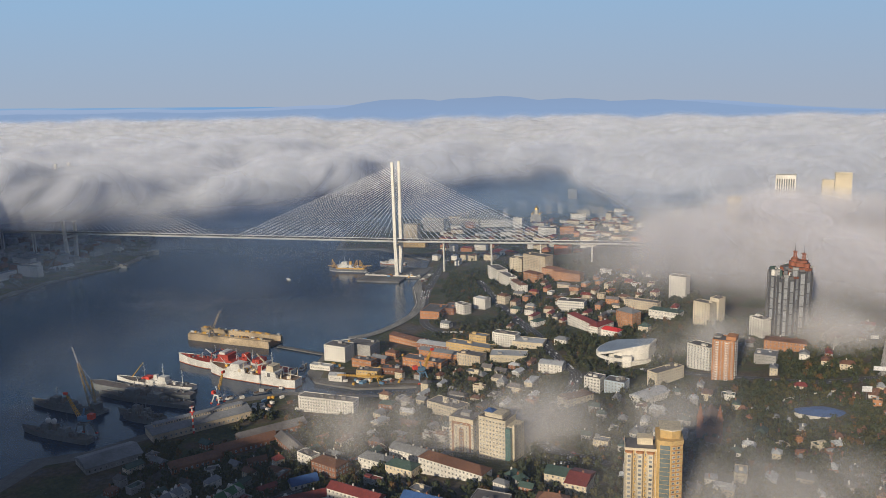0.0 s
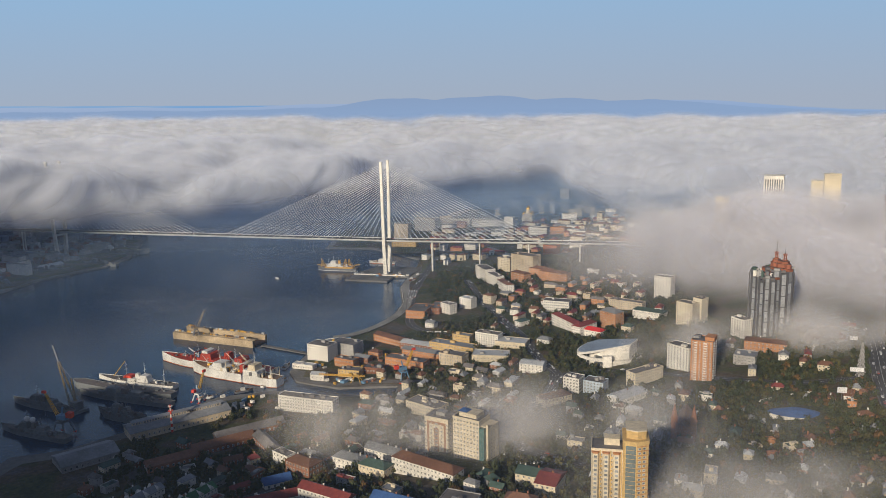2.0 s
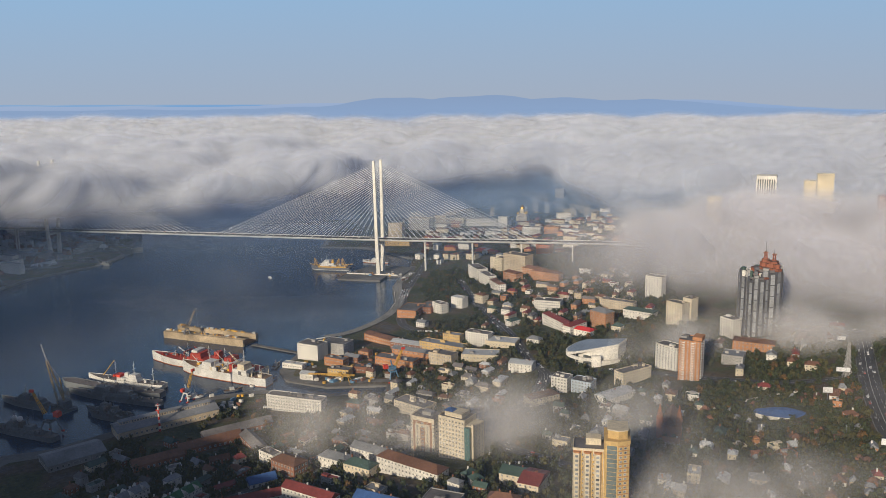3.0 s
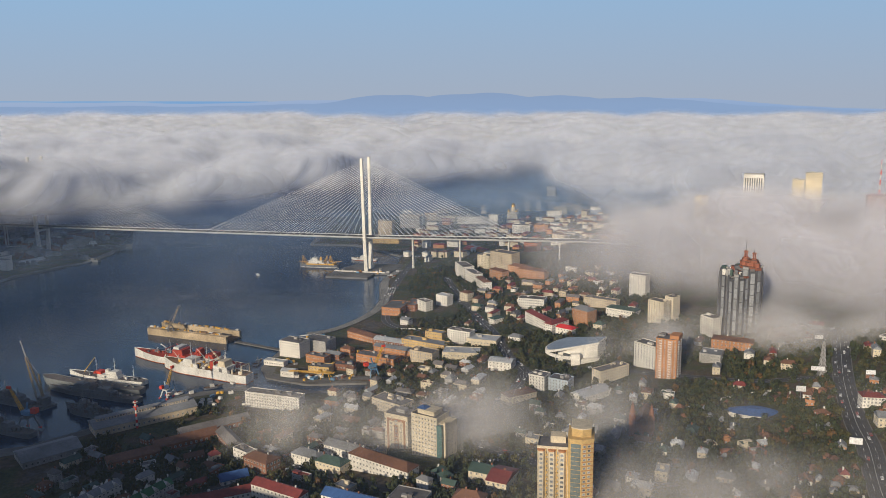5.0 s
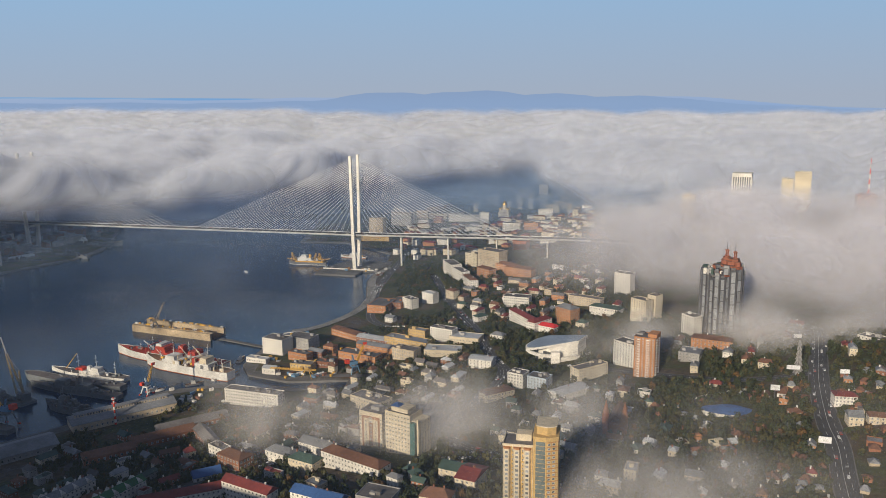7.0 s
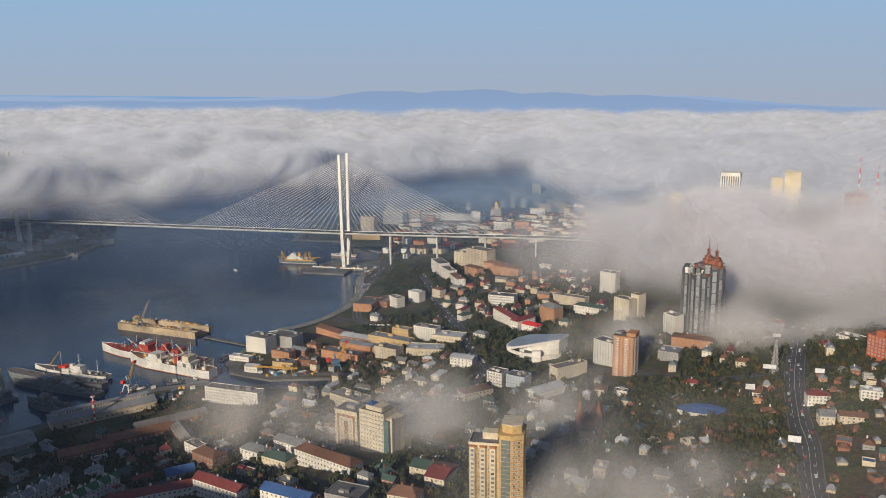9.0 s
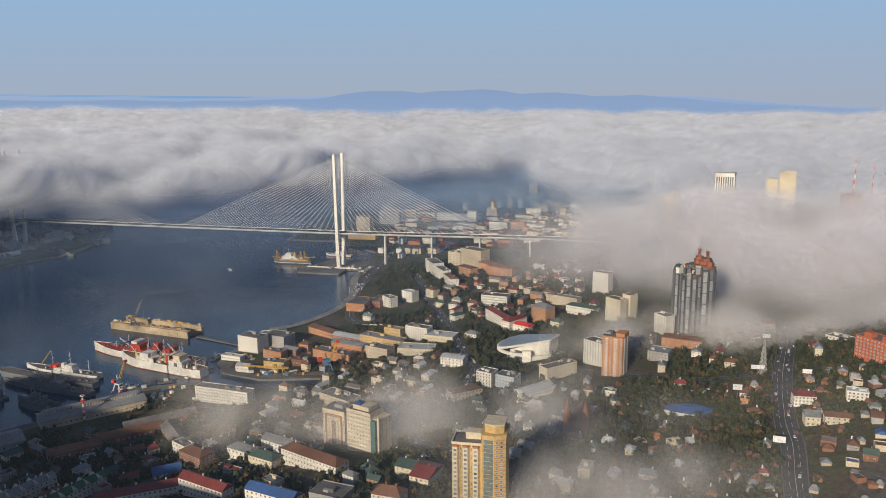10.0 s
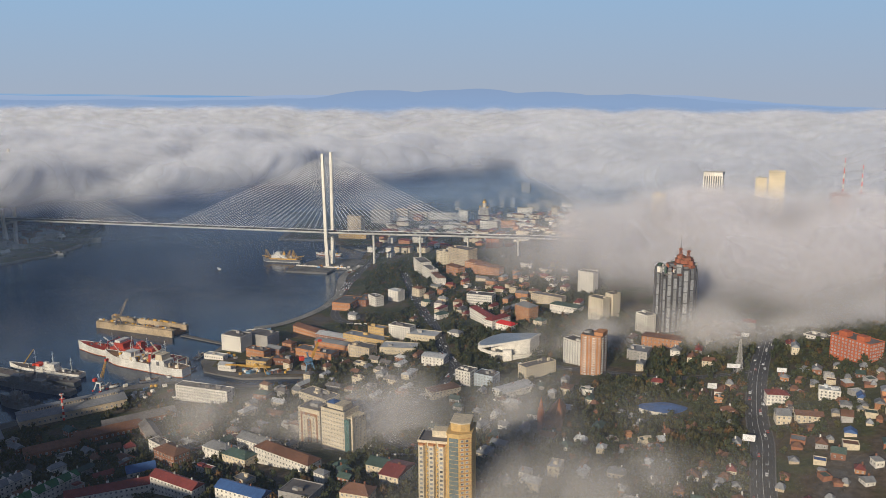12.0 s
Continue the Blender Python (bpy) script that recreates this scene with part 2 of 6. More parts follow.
# ---- mesh tools ----
class Geo:
    """Collects the faces of one mesh."""

    def __init__(self):
        self.v, self.f, self.i = [], [], []

    def add(self, verts, faces, slot=0, m=None):
        k = len(self.v)
        self.v += [tuple(m @ Vector(p)) if m is not None else tuple(p) for p in verts]
        self.f += [tuple(k + j for j in face) for face in faces]
        self.i += [slot] * len(faces)
        return self

    def box(self, x0, x1, y0, y1, z0, z1, slot=0, m=None):
        v = [(x, y, z) for z in (z0, z1) for y in (y0, y1) for x in (x0, x1)]
        return self.add(v, [(0, 2, 3, 1), (4, 5, 7, 6), (0, 1, 5, 4), (1, 3, 7, 5), (3, 2, 6, 7), (2, 0, 4, 6)], slot, m)

    def prism(self, ring, z0, z1, slot=0, shrink=1.0, m=None):
        """A ring of (x, y) drawn up from z0 to z1."""
        n = len(ring)
        v = [(x, y, z0) for x, y in ring] + [(x * shrink, y * shrink, z1) for x, y in ring]
        f = [(i, (i + 1) % n, n + (i + 1) % n, n + i) for i in range(n)] + [tuple(range(n - 1, -1, -1)), tuple(range(n, 2 * n))]
        return self.add(v, f, slot, m)

    def tube(self, a, b, r0, r1=None, sides=6, slot=0):
        a, b = Vector(a), Vector(b)
        r1 = r0 if r1 is None else r1
        q = (b - a).to_track_quat("Z", "Y")
        v = []
        for p, r in ((a, r0), (b, r1)):
            v += [p + q @ Vector((r * math.cos(2 * math.pi * i / sides), r * math.sin(2 * math.pi * i / sides), 0)) for i in range(sides)]
        f = [(i, (i + 1) % sides, sides + (i + 1) % sides, sides + i) for i in range(sides)] + [tuple(range(sides - 1, -1, -1)), tuple(range(sides, 2 * sides))]
        return self.add(v, f, slot)

    def beam(self, a, b, w, h=None, slot=0):
        """A square bar from a to b."""
        a, b = Vector(a), Vector(b)
        h = w if h is None else h
        q = (b - a).to_track_quat("Z", "Y")
        v = [p + q @ Vector((sx * w / 2, sy * h / 2, 0)) for p in (a, b) for sx, sy in ((-1, -1), (1, -1), (1, 1), (-1, 1))]
        return self.add(v, [(0, 1, 5, 4), (1, 2, 6, 5), (2, 3, 7, 6), (3, 0, 4, 7), (3, 2, 1, 0), (4, 5, 6, 7)], slot)

    def gable(self, w, d, z, rise, over=0.5, slot=0, hip=0.0):
        """A pitched roof on a w by d plan, ridge along x; hip: how far the ridge stops short of each end."""
        x, y, t = w / 2 + over, d / 2 + over, 0.25
        r = x - hip
        v = [(-x, -y, z), (x, -y, z), (x, y, z), (-x, y, z), (-x, -y, z + t), (x, -y, z + t), (x, y, z + t), (-x, y, z + t), (-r, 0, z + rise), (r, 0, z + rise)]
        f = [(3, 2, 1, 0), (0, 1, 5, 4), (1, 2, 6, 5), (2, 3, 7, 6), (3, 0, 4, 7), (4, 5, 9, 8), (6, 7, 8, 9), (5, 6, 9), (7, 4, 8)]
        return self.add(v, f, slot)

    def mesh(self, name, *mats):
        me = bpy.data.meshes.new(name)
        me.from_pydata(self.v, [], self.f)
        for mm in mats:
            me.materials.append(mm)
        if len(mats) > 1:
            me.polygons.foreach_set("material_index", self.i)
        me.update()
        return me


def part(name, shape, material, parent, label="", at=None):
    """Links a shape (a Geo or a mesh) as one mesh object under a thing or a part."""
    me = shape.mesh(name, material) if isinstance(shape, Geo) else shape
    ob = new(name, me)
    ob.parent = parent
    if at is not None:
        ob.matrix_basis = at
    return tagged(ob, label)


def lattice(g, a, b, w, bays, slot=0):
    """A square truss boom from a to b."""
    a, b = Vector(a), Vector(b)
    q = (b - a).to_track_quat("Z", "Y")
    ends = []
    for p, s in ((a, w), (b, w * 0.45)):
        ends.append([p + q @ Vector((i * s / 2, j * s / 2, 0)) for i, j in ((-1, -1), (1, -1), (1, 1), (-1, 1))])
    for i in range(4):
        g.beam(ends[0][i], ends[1][i], w * 0.16, slot=slot)
    for k in range(bays):
        f0, f1 = k / bays, (k + 1) / bays
        for i in range(4):
            j = (i + 1) % 4
            g.beam(ends[0][i].lerp(ends[1][i], f0), ends[0][j].lerp(ends[1][j], f1), w * 0.1, slot=slot)
    return g


def thing(name, label, category, m, group="", kind=""):
    """An Empty at a thing's base, which will parent its parts."""
    ob = new(name)
    ob.empty_display_size = 2
    ob.matrix_basis = m
    return tagged(ob, label, category, group, kind)


def sheet(name, xyz, quads, material, density=None, smooth=False):
    """A big mesh straight from arrays."""
    me = bpy.data.meshes.new(name)
    k = quads.shape[1]
    me.vertices.add(len(xyz))
    me.vertices.foreach_set("co", np.ascontiguousarray(xyz, dtype=np.float32).ravel())
    me.loops.add(quads.size)
    me.loops.foreach_set("vertex_index", np.ascontiguousarray(quads, dtype=np.int32).ravel())
    me.polygons.add(len(quads))
    me.polygons.foreach_set("loop_start", np.arange(0, quads.size, k, dtype=np.int32))
    me.update(calc_edges=True)
    if density is not None:
        a = me.attributes.new("cover", "FLOAT", "POINT")
        a.data.foreach_set("value", np.ascontiguousarray(density, dtype=np.float32))
    if smooth:
        me.polygons.foreach_set("use_smooth", np.ones(len(quads), dtype=bool))
    me.materials.append(material)
    me.validate()
    return me


LATTICE = np.random.RandomState(7).rand(64, 64)


def value_noise(x, y):
    xi, yi = np.floor(x).astype(int), np.floor(y).astype(int)
    fx, fy = x - xi, y - yi
    fx, fy = fx * fx * (3 - 2 * fx), fy * fy * (3 - 2 * fy)
    g = lambda a, b: LATTICE[(xi + a) % 64, (yi + b) % 64]
    return (g(0, 0) * (1 - fx) + g(1, 0) * fx) * (1 - fy) + (g(0, 1) * (1 - fx) + g(1, 1) * fx) * fy


def fbm(x, y, size, octaves=4):
    """Rolling noise from 0 to 1 whose largest lumps are size metres apart."""
    total, amp, norm = 0, 1.0, 0
    for o in range(octaves):
        k = 2 ** o / size
        total = total + amp * value_noise(x * k + 17.3 * o, y * k + 5.1 * o)
        norm += amp
        amp *= 0.5
    return total / norm


def ease(a, b, x):
    t = np.clip((x - a) / (b - a), 0, 1)
    return t * t * (3 - 2 * t)


# ---- the lie of the land ----
def hill(x, y, cx, cy, size, height):
    return height * np.exp(-((x - cx) ** 2 + (y - cy) ** 2) / (2 * size * size))


def shade_spur(x):
    """The crest of an unseen hill added behind the near town, shaped to keep the morning sun off the lowest slopes."""
    return np.interp(x, (-1150, -900, -760, -640, -540, -430, -340, -250, -135, 0, 140, 300, 1500), (0, 285, 308, 274, 250, 228, 212, 201, 184, 160, 130, 110, 100))


def rolling(x, y):
    return (2.0 + hill(x, y, 590, 640, 190, 84) + hill(x, y, 60, 450, 150, 40.3) + hill(x, y, 350, 950, 150, 22.1)
            + hill(x, y, 720, 1600, 350, 75.6) + hill(x, y, -130, 540, 90, 14.5) + hill(x, y, 250, 2100, 350, 5.7)
            + hill(x, y, 150, 750, 130, 13.4) + hill(x, y, 800, 800, 200, 35.3) + hill(x, y, 350, 450, 160, 29.1)
            + hill(x, y, 90, 1000, 90, 10.3) + hill(x, y, 300, 1350, 180, 14.5)
            + shade_spur(x) * np.exp(-((y - 110) / 125) ** 2))


def ground(x, y):
    return float(rolling(np.float64(x), np.float64(y)))


def quay_block(name, ring, label):
    g = Geo().prism(ring, -6, 2.6)
    return tagged(new(name, g.mesh(name, CONCRETE)), label, "quay", kind="structure")


CITY_SHORE = [(-1200, -700), (-1050, 250), (-760, 480), (-560, 540), (-452, 600), (-436, 690), (-392, 706), (-352, 748), (-322, 796), (-283, 850),
              (-222, 868), (-190, 858), (-80, 852), (-78, 884), (-150, 878), (-205, 902), (-222, 938), (-214, 1015), (-204, 1066),
              (-172, 1083), (-138, 1138), (-118, 1202), (-112, 1275), (-128, 1400), (-108, 1505), (-112, 1660), (-235, 1800),
              (-345, 1815), (-360, 2150), (-900, 2450), (-2600, 2700), (-2600, 5200), (4200, 5200), (4200, -700)]
FAR_SHORE = [(-2600, 100), (-1500, 300), (-1120, 640), (-1010, 1180), (-885, 1345), (-862, 1486), (-786, 1618), (-776, 1712), (-872, 2030), (-1105, 2100), (-1500, 2250), (-2600, 2300)]


def inside(ring, x, y):
    hit = np.zeros(np.shape(x), dtype=bool)
    for (x0, y0), (x1, y1) in zip(ring, ring[1:] + ring[:1]):
        if y0 == y1:
            continue
        hit ^= ((y0 > y) != (y1 > y)) & (x < (x1 - x0) * (y - y0) / (y1 - y0) + x0)
    return hit


def shore_distance(ring, x, y):
    best = np.full(np.shape(x), 1e9)
    for (x0, y0), (x1, y1) in zip(ring, ring[1:] + ring[:1]):
        dx, dy = x1 - x0, y1 - y0
        t = np.clip(((x - x0) * dx + (y - y0) * dy) / (dx * dx + dy * dy), 0, 1)
        best = np.minimum(best, np.hypot(x - x0 - t * dx, y - y0 - t * dy))
    return np.where(inside(ring, x, y), best, -best)


def grid(x0, x1, y0, y1, step):
    xs, ys = np.arange(x0, x1 + step / 2, step), np.arange(y0, y1 + step / 2, step)
    gx, gy = np.meshgrid(xs, ys)
    nx, ny = len(xs), len(ys)
    i = np.arange(nx * ny).reshape(ny, nx)
    quads = np.stack([i[:-1, :-1], i[:-1, 1:], i[1:, 1:], i[1:, :-1]], -1).reshape(-1, 4)
    return gx.ravel(), gy.ravel(), quads


def terrain(name, ring, x0, x1, y0, y1, step, height, label):
    x, y, q = grid(x0, x1, y0, y1, step)
    d = shore_distance(ring, x, y)
    z = height(x, y)
    z = np.where(d > 6, z + 0.8 * ease(6, 30, d), -4.0)
    keep = (d[q] > -2 * step).any(axis=1)
    me = sheet(name, np.stack([x, y, z], -1), q[keep], TOWN, smooth=True)
    return tagged(new(name, me), label, "ground", kind="structure")


quay_block("pavement", CITY_SHORE, "worn grey concrete quays and yards along the harbour")
quay_block("pavement", FAR_SHORE, "dark quays on the far shore of the harbour")
terrain("ground", CITY_SHORE, -1100, 1500, -500, 2900, 12, rolling, "hilly town ground of scrub, earth and yards")
# The two tall hills stand out of view, added to shade this shore.
terrain("ground", FAR_SHORE, -2200, -760, 150, 2300, 20, lambda x, y: 3 + hill(x, y, -1500, 1700, 260, 40) + hill(x, y, -1340, 800, 200, 400) + hill(x, y, -1480, 1050, 160, 260), "low far shore with tall unseen hills added to shade it")
g = Geo().add([(-9000, -3000, 0), (9000, -3000, 0), (9000, 9000, 0), (-9000, 9000, 0)], [(0, 1, 2, 3)])
tagged(new("water", g.mesh("water", WATER)), "calm dark blue harbour water with faint ripples", "water", kind="structure")


# ---- fog and far distance ----
def fog(name, label, x0, x1, y0, y1, step, layers, material, top, bottom, cover, core):
    """A bank of mist as nested skins between its underside and its billowing top: dense within, thin outside."""
    x, y, q = grid(x0, x1, y0, y1, step)
    t, b, c = top(x, y), bottom(x, y), cover(x, y)
    keep = (c[q] > 0.004).any(axis=1)
    used = np.unique(q[keep])
    index = np.full(len(x), -1)
    index[used] = np.arange(len(used))
    faces, xyz, dens, cells = index[q[keep]], [], [], []
    for k in range(layers):
        f = k / max(layers - 1, 1)
        z = b + (t - b) * (0.25 + 0.75 * f) * (layers > 1) + 3.0 * (fbm(x + 71 * k, y - 37 * k, 45, 2) - 0.5)
        a = np.where(f < 0.02, 1.0, core * (1 - f) ** 1.2 + 0.04)
        xyz.append(np.stack([x, y, z], -1)[used])
        dens.append((c * a)[used])
        cells.append(faces + k * len(used))
    me = sheet(name, np.concatenate(xyz), np.concatenate(cells), material, np.concatenate(dens), smooth=True)
    return tagged(new(name, me), label, "fog", kind="stuff")


def billow(x, y, size):
    return 1 - np.abs(2 * fbm(x, y, size, 4) - 1)


def puffs(x, y, size, seed):
    """Round cloud heads, one to a cell, each a dome of its own size: 0 between them, 1 on the largest."""
    u, v = x / size, y / size
    iu, iv = np.floor(u).astype(int), np.floor(v).astype(int)
    best = 0 * u
    for a in (-1, 0, 1):
        for b in (-1, 0, 1):
            p, q = (iu + a + seed) % 64, (iv + b + 3 * seed) % 64
            cx, cy = iu + a + 0.15 + 0.7 * LATTICE[p, q], iv + b + 0.15 + 0.7 * LATTICE[q, (p + 11) % 64]
            r = 0.45 + 0.45 * LATTICE[(p + 5) % 64, (q + 9) % 64]
            best = np.maximum(best, r * np.clip(1 - ((u - cx) ** 2 + (v - cy) ** 2) / (r * r), 0, 1) ** 0.85)
    return best / 0.9


def sea_front(x, y):
    """How far a place lies behind the ragged front of the fog sea."""
    front = np.interp(x, (-2600, -1300, -1050, -853, -595, -408, -294, 0, 220, 340, 560, 900, 2600), (1150, 1250, 1400, 1490, 1570, 1760, 2000, 2130, 2080, 1950, 1860, 1850, 1700))
    return y - front + 220 * (fbm(x, y, 330, 3) - 0.5) + 130 * (puffs(x, y, 170, 2) - 0.5)


def far_rise(x, y):
    """The deck's upper side climbs with distance, more so over the open sea."""
    return (112 - 0.012 * x) * np.clip((y - 2200) / 2700, 0, 1)


def sea_top(x, y):
    puff = 30 + 16 * ease(-500, -1000, x) + 58 * puffs(x, y, 300, 5) + 30 * puffs(x, y, 150, 8) + 12 * puffs(x, y, 70, 1) + 8 * fbm(x, y, 60, 3)
    return 122 + np.sqrt(np.clip(sea_front(x, y) / 150, 0, 1)) * puff * (1 - 0.5 * ease(2300, 4900, y)) + far_rise(x, y) - 46 * ease(220, 400, x) * ease(2500, 2000, y)


def sea_under(x, y):
    sag = 14 * puffs(x, y, 130, 3) * (1 - ease(0, 500, sea_front(x, y)))
    return 126 - sag - 4 * ease(-500, -1100, x) - 70 * ease(240, 420, x) + 1.06 * far_rise(x, y) - 12 * fbm(x, y, 120)


def sea_cover(x, y):
    gaps = ease(0.36, 0.50, fbm(x + 900, y, 270, 3)) + ease(150, 700, sea_front(x, y))
    return ease(0, 170, sea_front(x, y)) ** 0.8 * np.clip(0.26 + gaps, 0, 1)


def drift(name, label, x0, x1, y0, y1, dx, gap, base, height, dz, material, density):
    """Drifting fog as many thin leaning layers of mist, one behind the other, thick within the cloud and clear outside it."""
    xs, hs = np.arange(x0, x1 + 1, dx), np.arange(0, height + 1, dz)
    nx, nh = len(xs), len(hs)
    i = np.arange(nx * nh).reshape(nh, nx)
    quads = np.stack([i[:-1, :-1], i[:-1, 1:], i[1:, 1:], i[1:, :-1]], -1).reshape(-1, 4)
    x, h = (g.ravel() for g in np.meshgrid(xs, hs))
    xyz, dens, cells, total = [], [], [], 0
    for k, yb in enumerate(np.arange(y0, y1, gap)):
        y = yb + 0.9 * h + 0.6 * gap * (fbm(x + 53 * k, h - 31 * k, 120, 2) - 0.5)
        z = base(x, y) + h
        c = density(x, y, z)
        keep = (c[quads] > 0.004).any(axis=1)
        used = np.unique(quads[keep])
        index = np.zeros(nx * nh, dtype=int)
        index[used] = total + np.arange(len(used))
        xyz.append(np.stack([x, y, z], -1)[used])
        dens.append(c[used])
        cells.append(index[quads[keep]])
        total += len(used)
    me = sheet(name, np.concatenate(xyz), np.concatenate(cells), material, np.concatenate(dens), smooth=True)
    return tagged(new(name, me), label, "fog", kind="stuff")


def sea_density(x, y, z):
    return sea_cover(x, y) * ease(-8, 46, sea_top(x, y) - z) * ease(-22, 34, z - sea_under(x, y))


drift("fog_sea", "low white sea of fog with a billowing front over the bay", -2000, 2000, 1100, 2500, 16, 34, lambda x, y: 50 + 0 * x, 200, 10, FOG_SEA, lambda x, y, z: 0.86 * sea_density(x, y, z))
drift("fog_sea", "white sea of fog reaching to the horizon", -3400, 3400, 2440, 4760, 40, 90, lambda x, y: 90 + far_rise(x, y), 140, 14, FOG_SEA, lambda x, y, z: 0.95 * sea_density(x, y, z))


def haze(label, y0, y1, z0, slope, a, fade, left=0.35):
    """One thin sheet added to veil what lies behind in haze, rising with distance; by default thicker over the far
    shore.
    """
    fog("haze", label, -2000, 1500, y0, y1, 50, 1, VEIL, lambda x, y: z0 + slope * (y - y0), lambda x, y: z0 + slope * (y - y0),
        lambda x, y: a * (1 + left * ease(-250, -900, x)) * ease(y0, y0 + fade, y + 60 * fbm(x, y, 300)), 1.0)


# Flat sheet above the near town, added to lift its dark tones.
haze("added sheet of faint blue haze high over the harbour", 150, 1450, 166, 0, 0.07, 60, -0.9)
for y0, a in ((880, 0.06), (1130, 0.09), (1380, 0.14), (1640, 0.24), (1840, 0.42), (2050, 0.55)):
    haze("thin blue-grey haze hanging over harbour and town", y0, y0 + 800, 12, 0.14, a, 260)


def bank_reach(x, y):
    left = np.interp(y, (600, 700, 780, 860, 905, 960, 1050, 1150, 1250, 1350, 1480, 1700), (530, 450, 360, 235, 225, 270, 275, 200, 125, 140, 250, 400))
    return np.minimum((x - left) + 120 * (fbm(x, y, 190, 3) - 0.5), (1720 - y) * 0.8)


def bank_top(x, y):
    crest = np.interp(y, (600, 740, 860, 940, 1040, 1150, 1350, 1440, 1500, 1600, 1700), (84, 90, 98, 108, 122, 140, 158, 138, 114, 92, 74))
    return np.maximum(crest - 34 + 40 * np.sqrt(np.clip(bank_reach(x, y) / 150, 0, 1)) + 48 * (puffs(x, y, 210, 4) - 0.4) + 18 * (puffs(x, y, 90, 6) - 0.4) + 6 * fbm(x, y, 30, 3), rolling(x, y) + 6)


def bank_density(x, y, z):
    spread = ease(-70, 300, bank_reach(x, y) + 110 * (fbm(x, y, 110, 4) - 0.5)) * (0.26 * ease(540, 690, y) + 0.74 * ease(650, 910, y + 120 * fbm(x, y, 120)))
    return spread * ease(-4, 34, bank_top(x, y) - z) * ease(-8, 26, z - rolling(x, y) - 14 * ease(250, 60, bank_reach(x, y)))


drift("fog_bank", "warm grey fog bank lying on the hillside town", 90, 1500, 540, 1700, 13, 24, lambda x, y: 8 + 0 * x, 190, 9, FOG_BANK, lambda x, y, z: 0.40 * bank_density(x, y, z))


def wisp_cover(x, y):
    a = 1.1 - np.hypot((x - 44) / 195, (y - 662) / 66) + 1.1 * (fbm(x, y, 95, 4) - 0.5)
    b = 1.0 - np.hypot((x - 176) / 165, (y - 500) / 110) + 1.6 * (fbm(x + 333, y, 105, 4) - 0.52)
    c = 0.9 - np.hypot((x - 480) / 190, (y - 640) / 130) + 1.5 * (fbm(x - 80, y, 120, 4) - 0.5)
    d = 1.0 - np.hypot((x - 300) / 240, (y - 560) / 130) + 1.4 * (fbm(x + 50, y - 90, 140, 4) - 0.5)
    dense = np.maximum(0.80 * ease(-0.2, 0.9, a), 0.85 * ease(-0.1, 0.9, b))
    return np.maximum(dense, np.maximum(0.20 * ease(-0.1, 0.9, c), 0.16 * ease(-0.2, 0.9, d)))


def wisp_density(x, y, z):
    top = np.maximum(rolling(x, y) - 14 * ease(300, 200, x), 58) + 36 * puffs(x, y, 110, 7) + 30 * fbm(x, y, 70, 3)
    return wisp_cover(x, y) * ease(-6, 40, top - z) * ease(-10, 12, z - rolling(x, y))


drift("fog_wisp", "thin drifting wisps of fog over the near roofs", -180, 680, 330, 800, 9, 15, lambda x, y: 10 + 0 * x, 150, 7, FOG_WISP, lambda x, y, z: 0.36 * wisp_density(x, y, z))


def foot_cover(x, y):
    c = 1.05 - np.hypot((x - 390) / 195, (y - 872) / 78) + 1.0 * (fbm(x, y + 400, 80, 3) - 0.5)
    return ease(-0.1, 0.85, c)


drift("fog_wisp", "thin fog drifting round the foot of a dark tower", 180, 640, 740, 960, 9, 14, lambda x, y: 15 + 0 * x, 120, 7, FOG_WISP,
      lambda x, y, z: 0.44 * foot_cover(x, y) * ease(0, 40, np.maximum(rolling(x, y) + 26, 80) + 26 * puffs(x, y, 90, 9) - z) * ease(-10, 12, z - rolling(x, y)))


def skyline(x):
    """Where the far horizon lies: the open sea stands higher than the land on the other side."""
    return np.interp(x, (-3800, -830, 1470, 2528, 3800), (391, 338, 303, 255, 205))


def swell(x, centre, width, height):
    return height * np.exp(-np.abs((x - centre) / width) ** 2.4)


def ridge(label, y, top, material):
    """A far range as one glowing silhouette, the air's paleness put into its colour."""
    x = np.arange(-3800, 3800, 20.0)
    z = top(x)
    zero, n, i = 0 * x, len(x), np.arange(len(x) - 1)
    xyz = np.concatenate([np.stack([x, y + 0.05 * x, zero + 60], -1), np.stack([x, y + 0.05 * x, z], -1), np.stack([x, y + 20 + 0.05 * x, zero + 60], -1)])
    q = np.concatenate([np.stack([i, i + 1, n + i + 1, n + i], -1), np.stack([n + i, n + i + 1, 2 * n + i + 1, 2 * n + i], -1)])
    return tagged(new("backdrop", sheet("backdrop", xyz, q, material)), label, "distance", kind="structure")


# These backdrops glow by themselves; distance haze is painted into their tones.
ridge("far mountain ridge above the fog, pale blue haze glowing in its colour", 4925, lambda x: np.minimum(skyline(x) - 14, 325 - 0.004 * x) + np.maximum(np.maximum(swell(x, -450, 330, 58), swell(x, 80, 420, 72)), np.maximum(swell(x, 560, 420, 52), swell(x, 1000, 520, 44))) + 24 * (fbm(x, 0 * x + 3.3, 260, 5) - 0.5),
      far_glow("ridge_haze_glow", 290, 400, (0.285, 0.395, 0.575), (0.275, 0.37, 0.535)))
ridge("fainter mountain ridge behind the first, blue haze glowing in its colour", 4950, lambda x: skyline(x) - 8 + swell(x, 1250, 620, 36) + swell(x, -900, 420, 20) + 8 * (fbm(x, 0 * x + 9.7, 260, 4) - 0.5),
      far_glow("far_ridge_haze_glow", 270, 370, (0.30, 0.42, 0.62), (0.37, 0.46, 0.62)))
